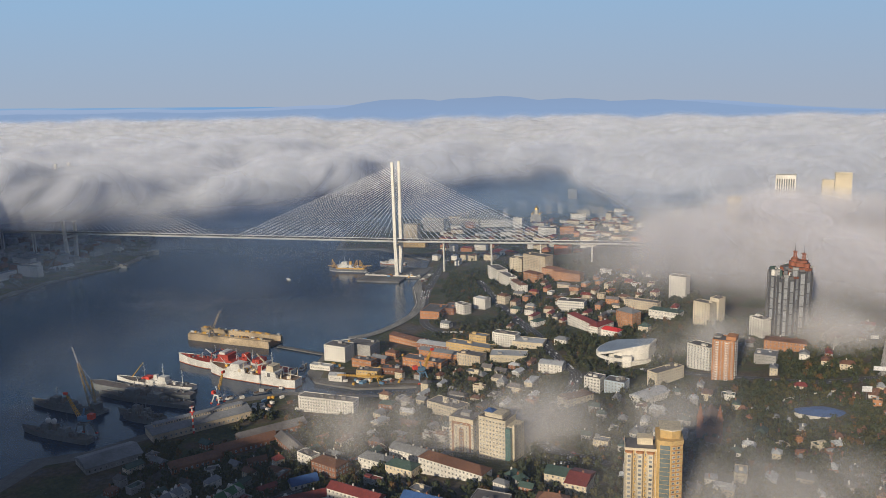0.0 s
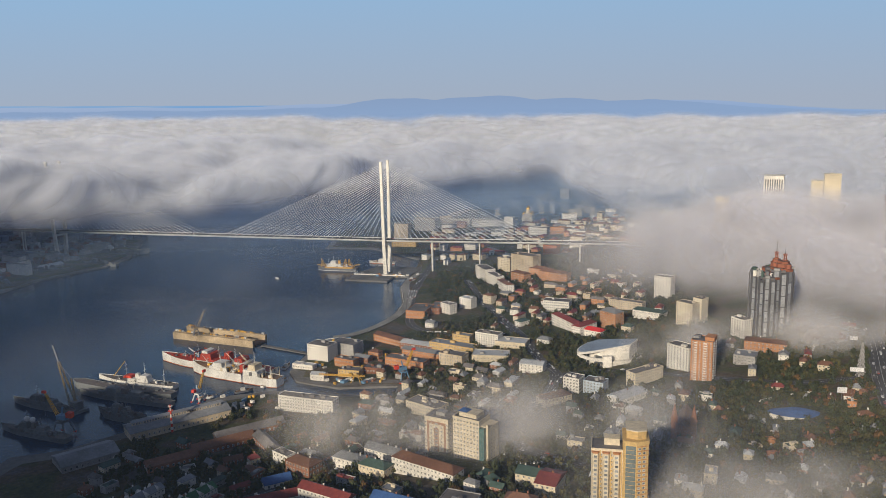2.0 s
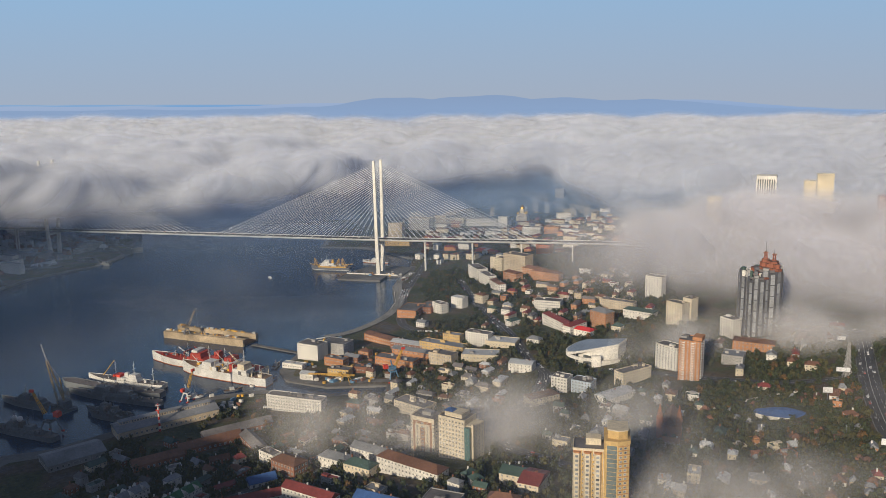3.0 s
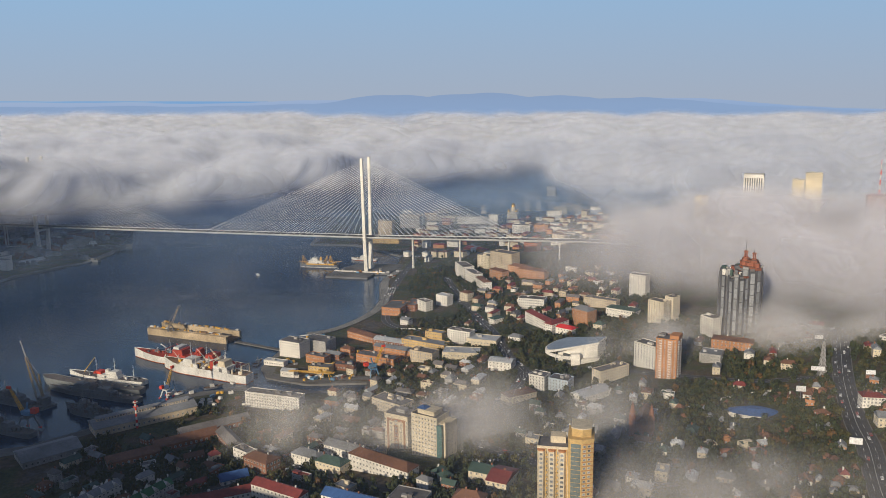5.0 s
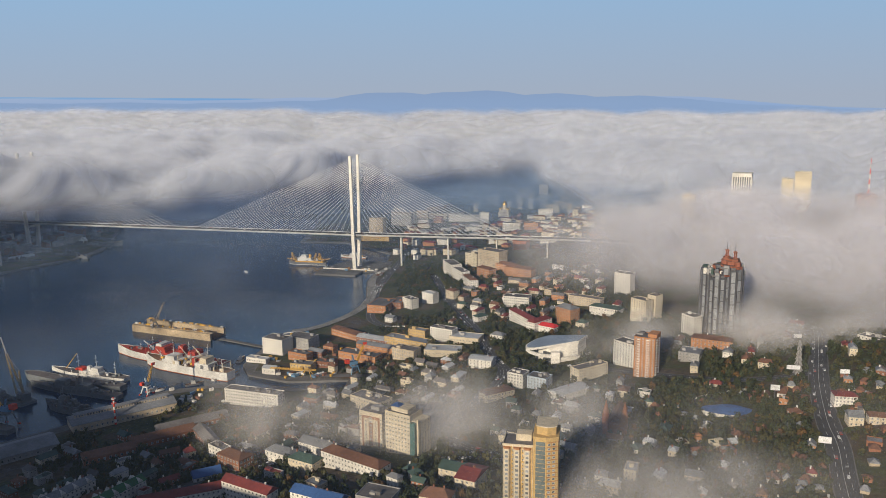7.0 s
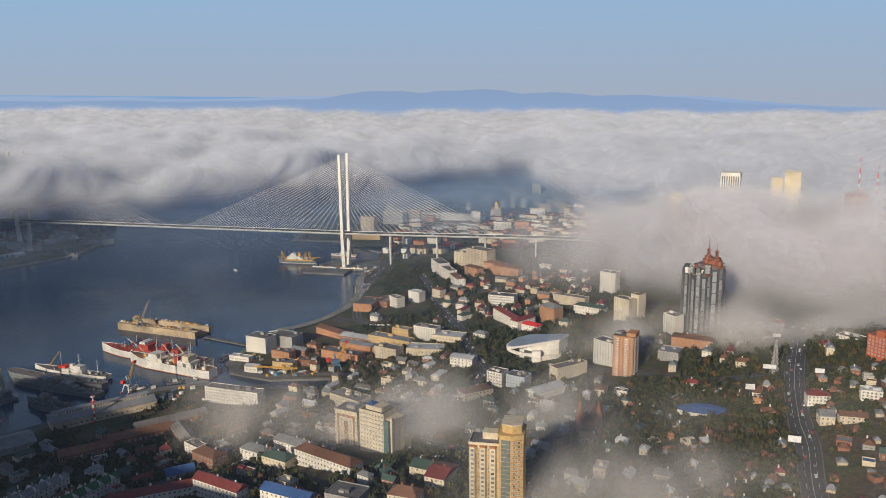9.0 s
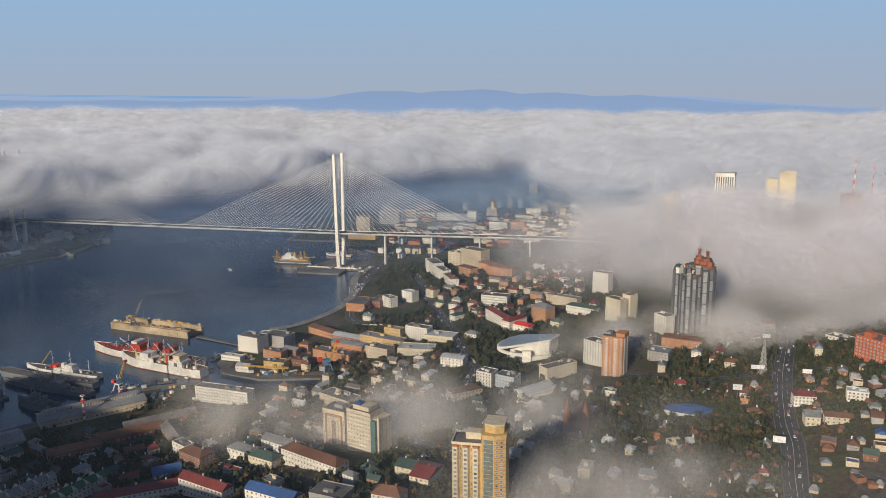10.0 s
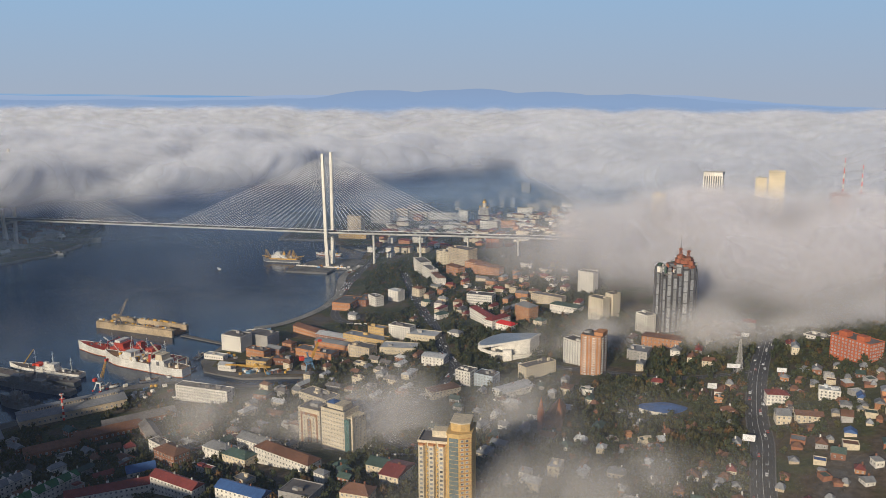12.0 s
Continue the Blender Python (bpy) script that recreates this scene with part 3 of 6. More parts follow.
ridge("glowing strip of bright blue open sea under thin cloud streaks", 4985, lambda x: skyline(x) + 4 - 60 * ease(-700, 200, x), far_glow("open_sea_haze_glow", 320, 384, (0.15, 0.36, 0.66), (0.30, 0.44, 0.62), 0.0, 0.85, (0.42, 0.50, 0.60)))
# A glowing wall behind everything, the low sky's haze gradient in its colour.
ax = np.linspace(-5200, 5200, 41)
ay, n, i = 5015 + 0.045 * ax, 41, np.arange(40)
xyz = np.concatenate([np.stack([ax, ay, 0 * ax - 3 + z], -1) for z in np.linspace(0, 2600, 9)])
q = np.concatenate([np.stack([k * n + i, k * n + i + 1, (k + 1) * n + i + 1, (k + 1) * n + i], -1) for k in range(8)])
tagged(new("backdrop", sheet("backdrop", xyz, q, far_glow("low_sky_haze_glow", 330, 1000, (0.40, 0.455, 0.535), (0.325, 0.49, 0.67), 2300), smooth=True)), "glowing backdrop of hazy grey-blue morning sky low over the horizon", "sky", kind="structure")


# ---- the cable-stayed bridge ----
MID = Vector((-164, 1522, 0))
ALONG = Vector((0.975, -0.222, 0)).normalized()
ACROSS = Vector((0.222, 0.975, 0)).normalized()
SPAN = 779


def on_bridge(s, c, z):
    return MID + ALONG * s + ACROSS * c + Vector((0, 0, z))


def deck_height(s):
    return 71 + max(0, min(s, 420) - 20) * 0.012 - 8 * max(0, (s - 420) / 200) ** 2 - max(0, -SPAN - 120 - s) * 0.012


bridge = thing("bridge", "white cable-stayed road bridge with two tall splayed pylons", "bridge", Matrix())


def deck_piece(lo, hi, name, half, z0, z1, material, label=""):
    """A length of deck from lo to hi along the bridge."""
    stops = np.linspace(lo, hi, 60)
    v = [tuple(on_bridge(s, c, deck_height(s) + z)) for s in stops for c, z in ((-half, z1), (half, z1), (half - 3, z0), (-half + 3, z0))]
    f = [(4 * i + a, 4 * i + (a + 1) % 4, 4 * i + 4 + (a + 1) % 4, 4 * i + 4 + a) for i in range(59) for a in range(4)]
    part(name, Geo().add(v, f), material, bridge, label)


deck_piece(-1500, 560, "deck", 14.0, -2.7, 0, STEELWHITE, "pale steel deck girder")
deck_piece(-1500, 560, "roadway", 12.2, 0.004, 0.12, ASPHALT, "asphalt carriageway")
for c in (-13.7, 13.7):
    g = Geo()
    for s in np.arange(-1490, 550, 20):
        g.beam(on_bridge(s, c, deck_height(s) + 0.5), on_bridge(s + 20, c, deck_height(s + 20) + 0.5), 0.3, 0.8)
    part("parapet", g, STEELWHITE, bridge)
for s0 in (0, -SPAN):
    for side in (-1, 1):
        g = Geo()
        for z0, z1, c0, c1, w0, w1 in ((2, 66, 12, 16.8, 7.5, 6.2), (66, 226, 16.8, 20.5, 6.2, 4.6)):
            a, b = on_bridge(s0, side * c0, z0), on_bridge(s0, side * c1, z1)
            v = [tuple(p + ALONG * w * i * 0.5 + ACROSS * w * j * 0.42) for p, w in ((a, w0), (b, w1)) for i, j in ((-1, -1), (1, -1), (1, 1), (-1, 1))]
            g.add(v, [(0, 1, 5, 4), (1, 2, 6, 5), (2, 3, 7, 6), (3, 0, 4, 7), (3, 2, 1, 0), (4, 5, 6, 7)])
        part("pylon_leg", g, PYLON, bridge, "tall pale concrete pylon leg")
    g = Geo().beam(on_bridge(s0, -20, 62), on_bridge(s0, 20, 62), 6, 4)
    part("crossbeam", g, PYLON, bridge)
    for side in (-1, 1):
        for way in (-1, 1):
            for k in range(24):
                reach = 26 + 14.6 * k
                s = s0 + way * reach
                if (s0 == 0 and way > 0) or (s0 < 0 and way < 0):
                    s = s0 + way * (24 + 12.6 * k)
                z = 132 + 88 * (k / 23) ** 0.75
                top = on_bridge(s0, side * (16.8 + 3.7 * (z - 66) / 160), z)
                part("cable", Geo().tube(top, on_bridge(s, side * 13.6, deck_height(s)), 0.21, sides=4), CABLE, bridge)
for s, c0 in ((94, 0), (189, 0), (284, 0), (380, 0), (470, 0), (-880, 0), (-970, 0), (-1060, 0)):
    top = deck_height(s) - 3
    p = on_bridge(s, 0, 0)
    base = min(ground(p.x, p.y), 40) - 3 if s > 0 else 0
    for c in (-3.5, 3.5):
        part("pier", Geo().beam(on_bridge(s, c, base), on_bridge(s, c, top), 2.0, 2.6), PYLON, bridge)
# pylon island with its quay apron
g = Geo().prism([tuple((on_bridge(a, b, 0)).xy) for a, b in ((-62, -72), (24, -72), (24, -32), (52, -24), (52, 60), (-40, 60), (-62, -5))], -5, 3.2)
tagged(new("pavement", g.mesh("pavement", CONCRETE)), "pale concrete island at the foot of the bridge pylon", "quay", kind="structure")
g = Geo()
for a, b in (((-62, -26), (44, -26)), ((-62, -26), (-62, -6))):
    g.beam(on_bridge(*a, 4.2), on_bridge(*b, 4.2), 1.6, 2.0)
tagged(new("quay_wall", g.mesh("quay_wall", PYLON)), "low white concrete wall round the pylon island", "wall", kind="structure")


# ---- buildings ----
WINDOWS = {}
WINDOW_FACES = [(4 * r + i, 4 * r + (i + 1) % 4, 4 * r + 4 + (i + 1) % 4, 4 * r + 4 + i) for r in range(3) for i in range(4)] + [(12, 13, 14, 15)]


def window_mesh(w, h):
    key = (round(w, 1), round(h, 1))
    if key not in WINDOWS:
        t, a, b = 0.15, w / 2, w / 2 - 0.15
        v = [(sx * p, y, z) for p, y, lo, hi in ((a, 0.02, 0, h), (a, -0.14, 0, h), (b, -0.14, t, h - t), (b, -0.03, t, h - t))
             for sx, z in ((-1, lo), (1, lo), (1, hi), (-1, hi))]
        g = Geo().add(v, WINDOW_FACES)
        g.i[-1] = 1
        WINDOWS[key] = g.mesh("window", FRAME, PANE)
    return WINDOWS[key]


FOOTPRINTS = []


def building(name, label, x, y, ang, w, d, h, floors, bays, wall, roofing, roof="flat", rise=3.0, side=3, win=(1.6, 1.7), group="", category="building", clutter=2, z=None, band=None, skip=0):
    """A block with its front towards local -y: walls, roof, and windows in rows on the front and both ends."""
    base = ground(x, y) if z is None else z
    b = thing(name, label, category, pose(x, y, base, 0, 0, ang), group)
    FOOTPRINTS.append((x, y, max(w, d) * 0.5 + 3))
    part("wall", Geo().box(-w / 2, w / 2, -d / 2, d / 2, -8, h), wall, b)
    if roof == "flat":
        top = part("roof", Geo().box(-w / 2 + 0.3, w / 2 - 0.3, -d / 2 + 0.3, d / 2 - 0.3, h + 0.01, h + 0.25), roofing, b)
        g = Geo()
        for x0, x1, y0, y1 in ((-w / 2 - 0.15, w / 2 + 0.15, -d / 2 - 0.15, -d / 2 + 0.28), (-w / 2 - 0.15, w / 2 + 0.15, d / 2 - 0.28, d / 2 + 0.15), (-w / 2 - 0.15, -w / 2 + 0.28, -d / 2 + 0.28, d / 2 - 0.28), (w / 2 - 0.28, w / 2 + 0.15, -d / 2 + 0.28, d / 2 - 0.28)):
            g.box(x0, x1, y0, y1, h + 0.004, h + 0.9)
        part("parapet", g, wall, top)
        for k in range(clutter if y < 1000 else clutter // 2):
            u, v = random.uniform(-0.36, 0.36) * w, random.uniform(-0.2, 0.25) * d
            s = random.uniform(1.4, 3.2)
            part("roof_box", Geo().box(u - s, u + s, v - s * 0.6, v + s * 0.6, h + 0.2, h + random.uniform(1.8, 3.4)), random.choice((wall, GREYWALL, roofing)), top)
    else:
        hip = d * 0.45 if roof == "hip" else 0.0
        top = part("roof", Geo().gable(w, d, h, rise, 0.5, 0, hip), roofing, b)
        if roof == "gable":
            g = Geo()
            for s in (-1, 1):
                g.add([(s * w / 2, -d / 2, h), (s * w / 2, d / 2, h), (s * w / 2, 0, h + rise - 0.3), (s * (w / 2 - 0.4), -d / 2, h), (s * (w / 2 - 0.4), d / 2, h), (s * (w / 2 - 0.4), 0, h + rise - 0.3)], [(0, 1, 2), (3, 5, 4), (0, 2, 5, 3), (1, 4, 5, 2)])
            part("gable_wall", g, wall, b)
        for k in range(clutter):
            u = random.uniform(-0.4, 0.4) * w
            part("chimney", Geo().box(u - 0.5, u + 0.5, 0.6, 1.6, h + rise * 0.3, h + rise + 1.2), random.choice((WHITE, BRICK)), top)
    if band:
        for k in range(1, floors):
            zz = h * k / floors
            part("cornice", Geo().box(-w / 2 - 0.12, w / 2 + 0.12, -d / 2 - 0.12, d / 2 + 0.12, zz - 0.2, zz + 0.15), band, b)
    if not floors or not bays:
        return b
    me, fh, far = window_mesh(*win), h / floors, y > 600 or category == "house"
    joined, turn_z = Geo(), Matrix.Rotation(radians(ang), 2)
    for n, length, ox, oy, turn, front in ((bays, w, 0.0, -d / 2, 0, True), (side, d, -w / 2, 0.0, -90, False), (side, d, w / 2, 0.0, 90, False)):
        out = turn_z @ (Vector((0, -1)) if front else Vector((1 if ox > 0 else -1, 0)))
        if max(out.x * (ex - x) - out.y * y for ex in (0, 133)) < 0:
            continue
        for fl in range(skip, floors):
            for i in range(n):
                u = ((i + 0.5) / n - 0.5) * length * 0.97
                zz = fl * fh + (fh - win[1]) * 0.55
                spot = pose(u, oy - 0.03, zz) if front else pose(ox + (0.03 if ox > 0 else -0.03), u, zz, 0, 0, turn)
                if far:
                    joined.add([v.co for v in me.vertices], WINDOW_FACES, 0, spot)
                    joined.i[-1] = 1
                else:
                    part("window", me, None, b, at=spot)
    if joined.v:
        tagged(part("windows", joined.mesh("windows", FRAME, PANE), None, b), kind="stuff")
    return b


# harbour front
building("office_block", "white five-storey harbour office with a grid of windows", -189, 986, -25, 33, 22, 21, 6, 9, WHITE, FLATROOF, side=4)
building("factory_office", "long white five-storey works office with rows of windows", -168, 802, -17, 67, 14, 17, 5, 20, WHITE, FLATROOF, side=3, clutter=4)
building("warehouse", "long grey building behind the harbour office", -158, 1004, -25, 34, 24, 17, 4, 6, GREYWALL, FLATROOF, side=4)
# tall blocks near at hand
def striped_office(x, y, ang):
    """A cream block framed by brown tiled stripes, with a brown core of windows."""
    b = thing("office_tower", "cream tower with brown tiled frame stripes", "building", pose(x, y, ground(x, y), 0, 0, ang))
    FOOTPRINTS.append((x, y, 18))
    tile = mat("brown_tiles", (0.30, 0.15, 0.08), 0.7)
    part("wall", Geo().box(-12, 12, -9, 10, -8, 33), CREAM, b)
    top = part("roof", Geo().box(-11.7, 11.7, -8.7, 9.7, 33.01, 33.3), FLATROOF, b)
    part("parapet", Geo().box(-12.2, 12.2, -9.2, -8.7, 33.005, 34).box(-12.2, -11.7, -8.69, 10.2, 33.005, 34), CREAM, top)
    part("roof_box", Geo().box(-4, 5, -2, 5, 33.31, 36.5), GREYWALL, top)
    for x0, x1, z0, z1 in ((-9.5, -7.5, 0, 30), (7.5, 9.5, 0, 30), (-7.49, 7.49, 27.5, 30), (-2.2, 2.2, 1, 24)):
        part("stripe", Geo().box(x0, x1, -9.14, -8.99, z0, z1), tile, b, "brown tiled stripe")
    for fl in range(9):
        for u in (-5.2, 5.2, -11, 11):
            part("window", window_mesh(1.5, 1.7), None, b, at=pose(u, -9.03, 3.3 * fl + 1.0))
        part("window", window_mesh(2.6, 1.7), None, b, at=pose(0, -9.18, 3.3 * fl + 1.0))
        for v in (-5, 0, 5):
            part("window", window_mesh(1.5, 1.7), None, b, at=pose(12.03, v, 3.3 * fl + 1.0, 0, 0, 90))
    return b


def stepped_office(x, y, ang):
    """A cream nine-storey office with a stepped top, a blue roof light and a green glass corner."""
    b = thing("office_tower", "cream nine-storey office tower with green glass corner and blue roof light", "building", pose(x, y, ground(x, y), 0, 0, ang))
    FOOTPRINTS.append((x, y, 22))
    part("wall", Geo().box(-17, 9, -9, 10, -8, 37), CREAM, b)
    part("wing", Geo().box(9.01, 17, -6, 10, -8, 33), CREAM, b)
    part("glazing", Geo().box(9.02, 14, -9.6, -6.01, 0, 32), mat("green_glass", (0.08, 0.17, 0.17), 0.2), b, "green glass corner")
    top = part("roof", Geo().box(-16.7, 8.7, -8.7, 9.7, 37.01, 37.3), FLATROOF, b)
    part("penthouse", Geo().box(-13, 4, -5, 8, 37.31, 41), CREAM, top)
    part("roof_light", Geo().add([(-15, -4, 41.01), (-6, -4, 41.01), (-6, 5, 41.01), (-15, 5, 41.01), (-10.5, 0.5, 43.5)], [(0, 1, 4), (1, 2, 4), (2, 3, 4), (3, 0, 4), (3, 2, 1, 0)]), BLUEROOF, top, "blue glazed roof light")
    for x0, x1, y0, y1 in ((-17.2, 9.2, -9.2, -8.7), (-17.2, -16.7, -8.69, 10.2), (8.7, 9.2, -8.69, 10.2)):
        part("parapet", Geo().box(x0, x1, y0, y1, 37.005, 38.2), CREAM, top)
    part("column", Geo().box(15.5, 17.2, -8.5, -6.6, -8, 36), CREAM, b)
    for fl in range(10):
        for k in range(8):
            part("window", window_mesh(1.7, 1.6), None, b, at=pose(-15.2 + 3.2 * k, -9.03, 3.65 * fl + 1.2))
        for v in (-3, 2, 7):
            part("window", window_mesh(1.6, 1.6), None, b, at=pose(17.03, v, 3.3 * fl + 1.0, 0, 0, 90))
        part("cornice", Geo().box(-17.1, 9.1, -9.12, -9.001, 3.65 * fl + 3.2, 3.65 * fl + 3.5), FRAME, b)
    return b


stepped_office(16, 631, -30)
striped_office(-15, 661, -26)
building("school", "white three-storey building with a rust-red hipped roof", -23, 588, -33, 62, 15, 12, 3, 17, WHITE, RUSTROOF, "hip", 4.5, side=3, clutter=1)


def bay_tower(x, y, ang):
    """The near apartment tower: a cream slab of faceted bays beside a taller ochre block with a glazed corner."""
    b = thing("apartment_tower", "tall cream and ochre apartment tower with faceted bays and glazed corner", "building", pose(x, y, ground(x, y), 0, 0, ang))
    FOOTPRINTS.append((x, y, 24))
    tint = mat("tower_glass", (0.16, 0.19, 0.19), 0.2, stain=0.25)
    part("wall", Geo().box(-17, 3, -8, 10, -8, 55), CREAM, b)
    top = part("roof", Geo().box(-16.6, 2.6, -7.6, 9.6, 55.01, 55.4), FLATROOF, b)
    part("parapet", Geo().box(-17.2, 3, -8.2, -7.7, 55.005, 56.4).box(-17.2, -16.7, -7.69, 10.2, 55.005, 56.4), CREAM, top)
    part("lift_house", Geo().box(-9, 1, 0, 8, 55.41, 60), CREAM, top)
    ring = [(3.01, 9), (3.01, -9.5), (4.4, -11.6), (11.6, -12.4), (19, -9), (19, 9)]
    part("end_wall", Geo().prism(ring, -8, 62), YELLOW_WALL, b, "ochre end block")
    part("crown", Geo().prism([(11 + (px - 11) * 1.05, py * 1.05) for px, py in ring], 62.01, 64.2), YELLOW_WALL, b)
    part("penthouse", Geo().prism([(5, 7), (5, -7), (12, -9), (17.5, -6.5), (17.5, 7)], 64.21, 69.5), YELLOW_WALL, b)
    part("penthouse_cap", Geo().prism([(4.6, 7.4), (4.6, -7.3), (12, -9.5), (18, -6.8), (18, 7.4)], 69.51, 70.2), CREAM, b)
    u = Vector((11.6 - 4.4, -12.4 + 11.6)).normalized()
    for fl in range(20):
        z0 = 1.2 + 3 * fl
        a, c = Vector((4.4, -11.6)) + u * 0.3, Vector((4.4, -11.6)) + u * 6.6
        out = Vector((u.y, -u.x)) * 0.15
        part("glazing", Geo().add([(*(a + out), z0), (*(c + out), z0), (*(c + out), z0 + 2.7), (*(a + out), z0 + 2.7), (*(a - out), z0), (*(c - out), z0), (*(c - out), z0 + 2.7), (*(a - out), z0 + 2.7)], [(0, 1, 2, 3), (7, 6, 5, 4), (0, 4, 5, 1), (1, 5, 6, 2), (2, 6, 7, 3), (3, 7, 4, 0)]), tint, b)
        for f in (0.22, 0.62):
            part("window", window_mesh(1.9, 1.6), None, b, at=pose(11.6 + 7.4 * f + 0.05, -12.4 + 3.4 * f - 0.05, 3 * fl + 1.4, 0, 0, 24.7))
        part("cornice", Geo().box(0, 8.3, -0.16, 0.3, 3 * fl + 3.5, 3 * fl + 3.9, 0, pose(11.6, -12.4, 0, 0, 0, 24.7)), ORANGE, b)
    for k, w in enumerate((-14.4, -7.6, -0.9)):
        shape = [(w - 2.6, -8.05), (w - 1.5, -10.3), (w + 1.5, -10.3), (w + 2.6, -8.05)]
        part("bay", Geo().prism(shape, 0, 53.5), CREAM, b)
        part("bay_cap", Geo().prism([(px, py - 0.2) for px, py in shape], 53.51, 54.6), ORANGE, b)
        for fl in range(17):
            part("window", window_mesh(2.2, 1.9), None, b, at=pose(w, -10.33, 3.1 * fl + 0.9))
        part("pilaster", Geo().box(w + 2.7, w + 3.3, -8.6, -8.001, 0, 55), YELLOW_WALL, b)
    for w in (-11.0, -4.2):
        for fl in range(17):
            part("loggia", Geo().box(w - 0.7, w + 0.7, -9.1, -8.001, 3.1 * fl + 0.4, 3.1 * fl + 1.5), YELLOW_WALL, b)
            part("window", window_mesh(1.3, 1.5), None, b, at=pose(w, -8.03, 3.1 * fl + 1.6))
    for fl in range(17):
        for v in (-4.0, 3.5):
            part("window", window_mesh(1.5, 1.5), None, b, at=pose(-17.03, v, 3.1 * fl + 0.9, 0, 0, -90))
    return b


bay_tower(111, 486, -9)
ot = building("apartment_tower", "orange brick sixteen-storey apartment tower with pale balconies", 255, 799, -28, 22, 20, 43, 16, 6, ORANGE, FLATROOF, side=5, win=(1.5, 1.5))
for fl in range(16):
    for u in (-6.2, 3.4):
        part("balcony", Geo().box(u - 1.5, u + 1.5, -11.1, -10.01, 43 / 16 * fl + 0.3, 43 / 16 * fl + 1.3), WHITE, ot)
    for v in (-5, 4):
        part("balcony", Geo().box(11.01, 12.0, v - 1.6, v + 1.6, 43 / 16 * fl + 0.3, 43 / 16 * fl + 1.3), WHITE, ot)
part("penthouse", Geo().box(2, 11.5, -6, 9, 43.3, 47), ORANGE, ot)
building("apartment_block", "white and pale blue nine-storey slab", 243, 838, -50, 28, 16, 27, 9, 7, WHITE, FLATROOF, side=4, band=PALE_BLUE)
building("apartment_block", "cream twelve-storey apartment slab", 292, 1006, -48, 24, 15, 32, 11, 6, CREAM, FLATROOF, side=4)
building("apartment_block", "cream stepped end of the apartment slab", 311, 1014, -50, 13, 15, 34, 11, 3, CREAM, FLATROOF, side=4)
building("apartment_block", "white narrow tower in the mist", 299, 1165, -37, 26, 16, 34, 11, 6, WHITE, FLATROOF, side=4)
building("apartment_block", "cream five-storey block with a dark roof", 196, 806, 35, 42, 13, 15, 5, 13, CREAM, FLATROOF, side=3, clutter=4)
building("mansion_block", "orange and cream apartment house with a grey mansard", 198, 1030, -50, 27, 18, 23, 7, 7, ORANGE, GREYROOF, "hip", 5, side=5)
building("apartment_block", "pale slab half hidden in the fog", 494, 804, -55, 34, 16, 28, 9, 9, WHITE, FLATROOF, side=4, z=53)
building("apartment_block", "bright orange-red apartment block with roof cabins", 480, 704, -62, 40, 20, 19, 6, 11, RED_WALL, FLATROOF, side=6, clutter=0, z=92)
for u in (-9, 9):
    part("stair_cabin", Geo().box(u - 4, u + 4, -8, 0, 19.3, 24), RED_WALL, bpy.data.objects["apartment_block.006"])
# more of the middle town
building("civic_building", "white four-storey building with long window bands", 137, 1154, -19, 40, 20, 16, 4, 12, WHITE, FLATROOF, side=5, win=(2.2, 1.8), clutter=3)
building("town_house", "white corner building with a dark red roof", 141, 1037, -66, 70, 14, 14, 4, 20, WHITE, REDROOF, "hip", 3.5, side=4, clutter=2)
building("town_house", "white wing with a dark red roof", 158, 1006, 46, 36, 14, 14, 4, 11, WHITE, REDROOF, "hip", 3.5, side=4, clutter=1)
building("town_house", "small white hall with a bright red roof", 169, 993, -38, 27, 14, 9, 2, 6, WHITE, BRIGHTRED, "hip", 3.5, side=3, clutter=0)
building("town_house", "small cream house with a dull green roof", 214, 1000, -35, 13, 12, 9, 2, 3, CREAM, DULLGREEN, "hip", 4, side=3, clutter=0)
building("town_hall", "long white low hall with a green-grey roof", 256, 1062, -35, 44, 18, 12, 2, 10, WHITE, DULLGREEN, "hip", 3, side=4, clutter=0)
building("apartment_block", "long ruined-looking ochre terrace", 236, 1125, -35, 52, 14, 13, 4, 14, BEIGE, FLATROOF, side=4, clutter=3)
building("hotel", "beige twelve-storey hotel slab", 104, 1402, -42, 50, 24, 36, 12, 14, BEIGE, FLATROOF, side=6, win=(1.8, 1.6), clutter=3)
building("apartment_block", "cream eight-storey block beside the hotel", 70, 1446, -31, 26, 20, 26, 8, 8, CREAM, FLATROOF, side=5)
building("apartment_block", "white six-storey terrace along the street", 30, 1398, -70, 50, 20, 22, 6, 14, WHITE, FLATROOF, side=6, clutter=3)
building("apartment_block", "white five-storey terrace stepping down the street", 47, 1350, -68, 46, 15, 18, 5, 13, WHITE, FLATROOF, side=5, clutter=3)
building("apartment_block", "white four-storey end of the terrace", 64, 1304, -72, 46, 14, 14, 4, 13, WHITE, RUSTROOF, "hip", 3, side=4, clutter=2)
building("town_house", "orange brick block behind the terrace", 92, 1352, -50, 34, 16, 16, 4, 9, ORANGE, RUSTROOF, "hip", 3.5, side=4)
building("town_house", "orange brick block with a rust roof", 130, 1372, -40, 40, 18, 14, 4, 10, ORANGE, RUSTROOF, "hip", 4, side=4)
building("town_house", "long orange brick block at the fog's edge", 150, 1330, -35, 54, 16, 15, 4, 14, ORANGE, RUSTROOF, "hip", 4, side=4)
building("warehouse", "dark-roofed quayside warehouse with an orange brick front", -74, 1188, -16, 31, 46, 12, 2, 7, ORANGE, FLATROOF, side=8)
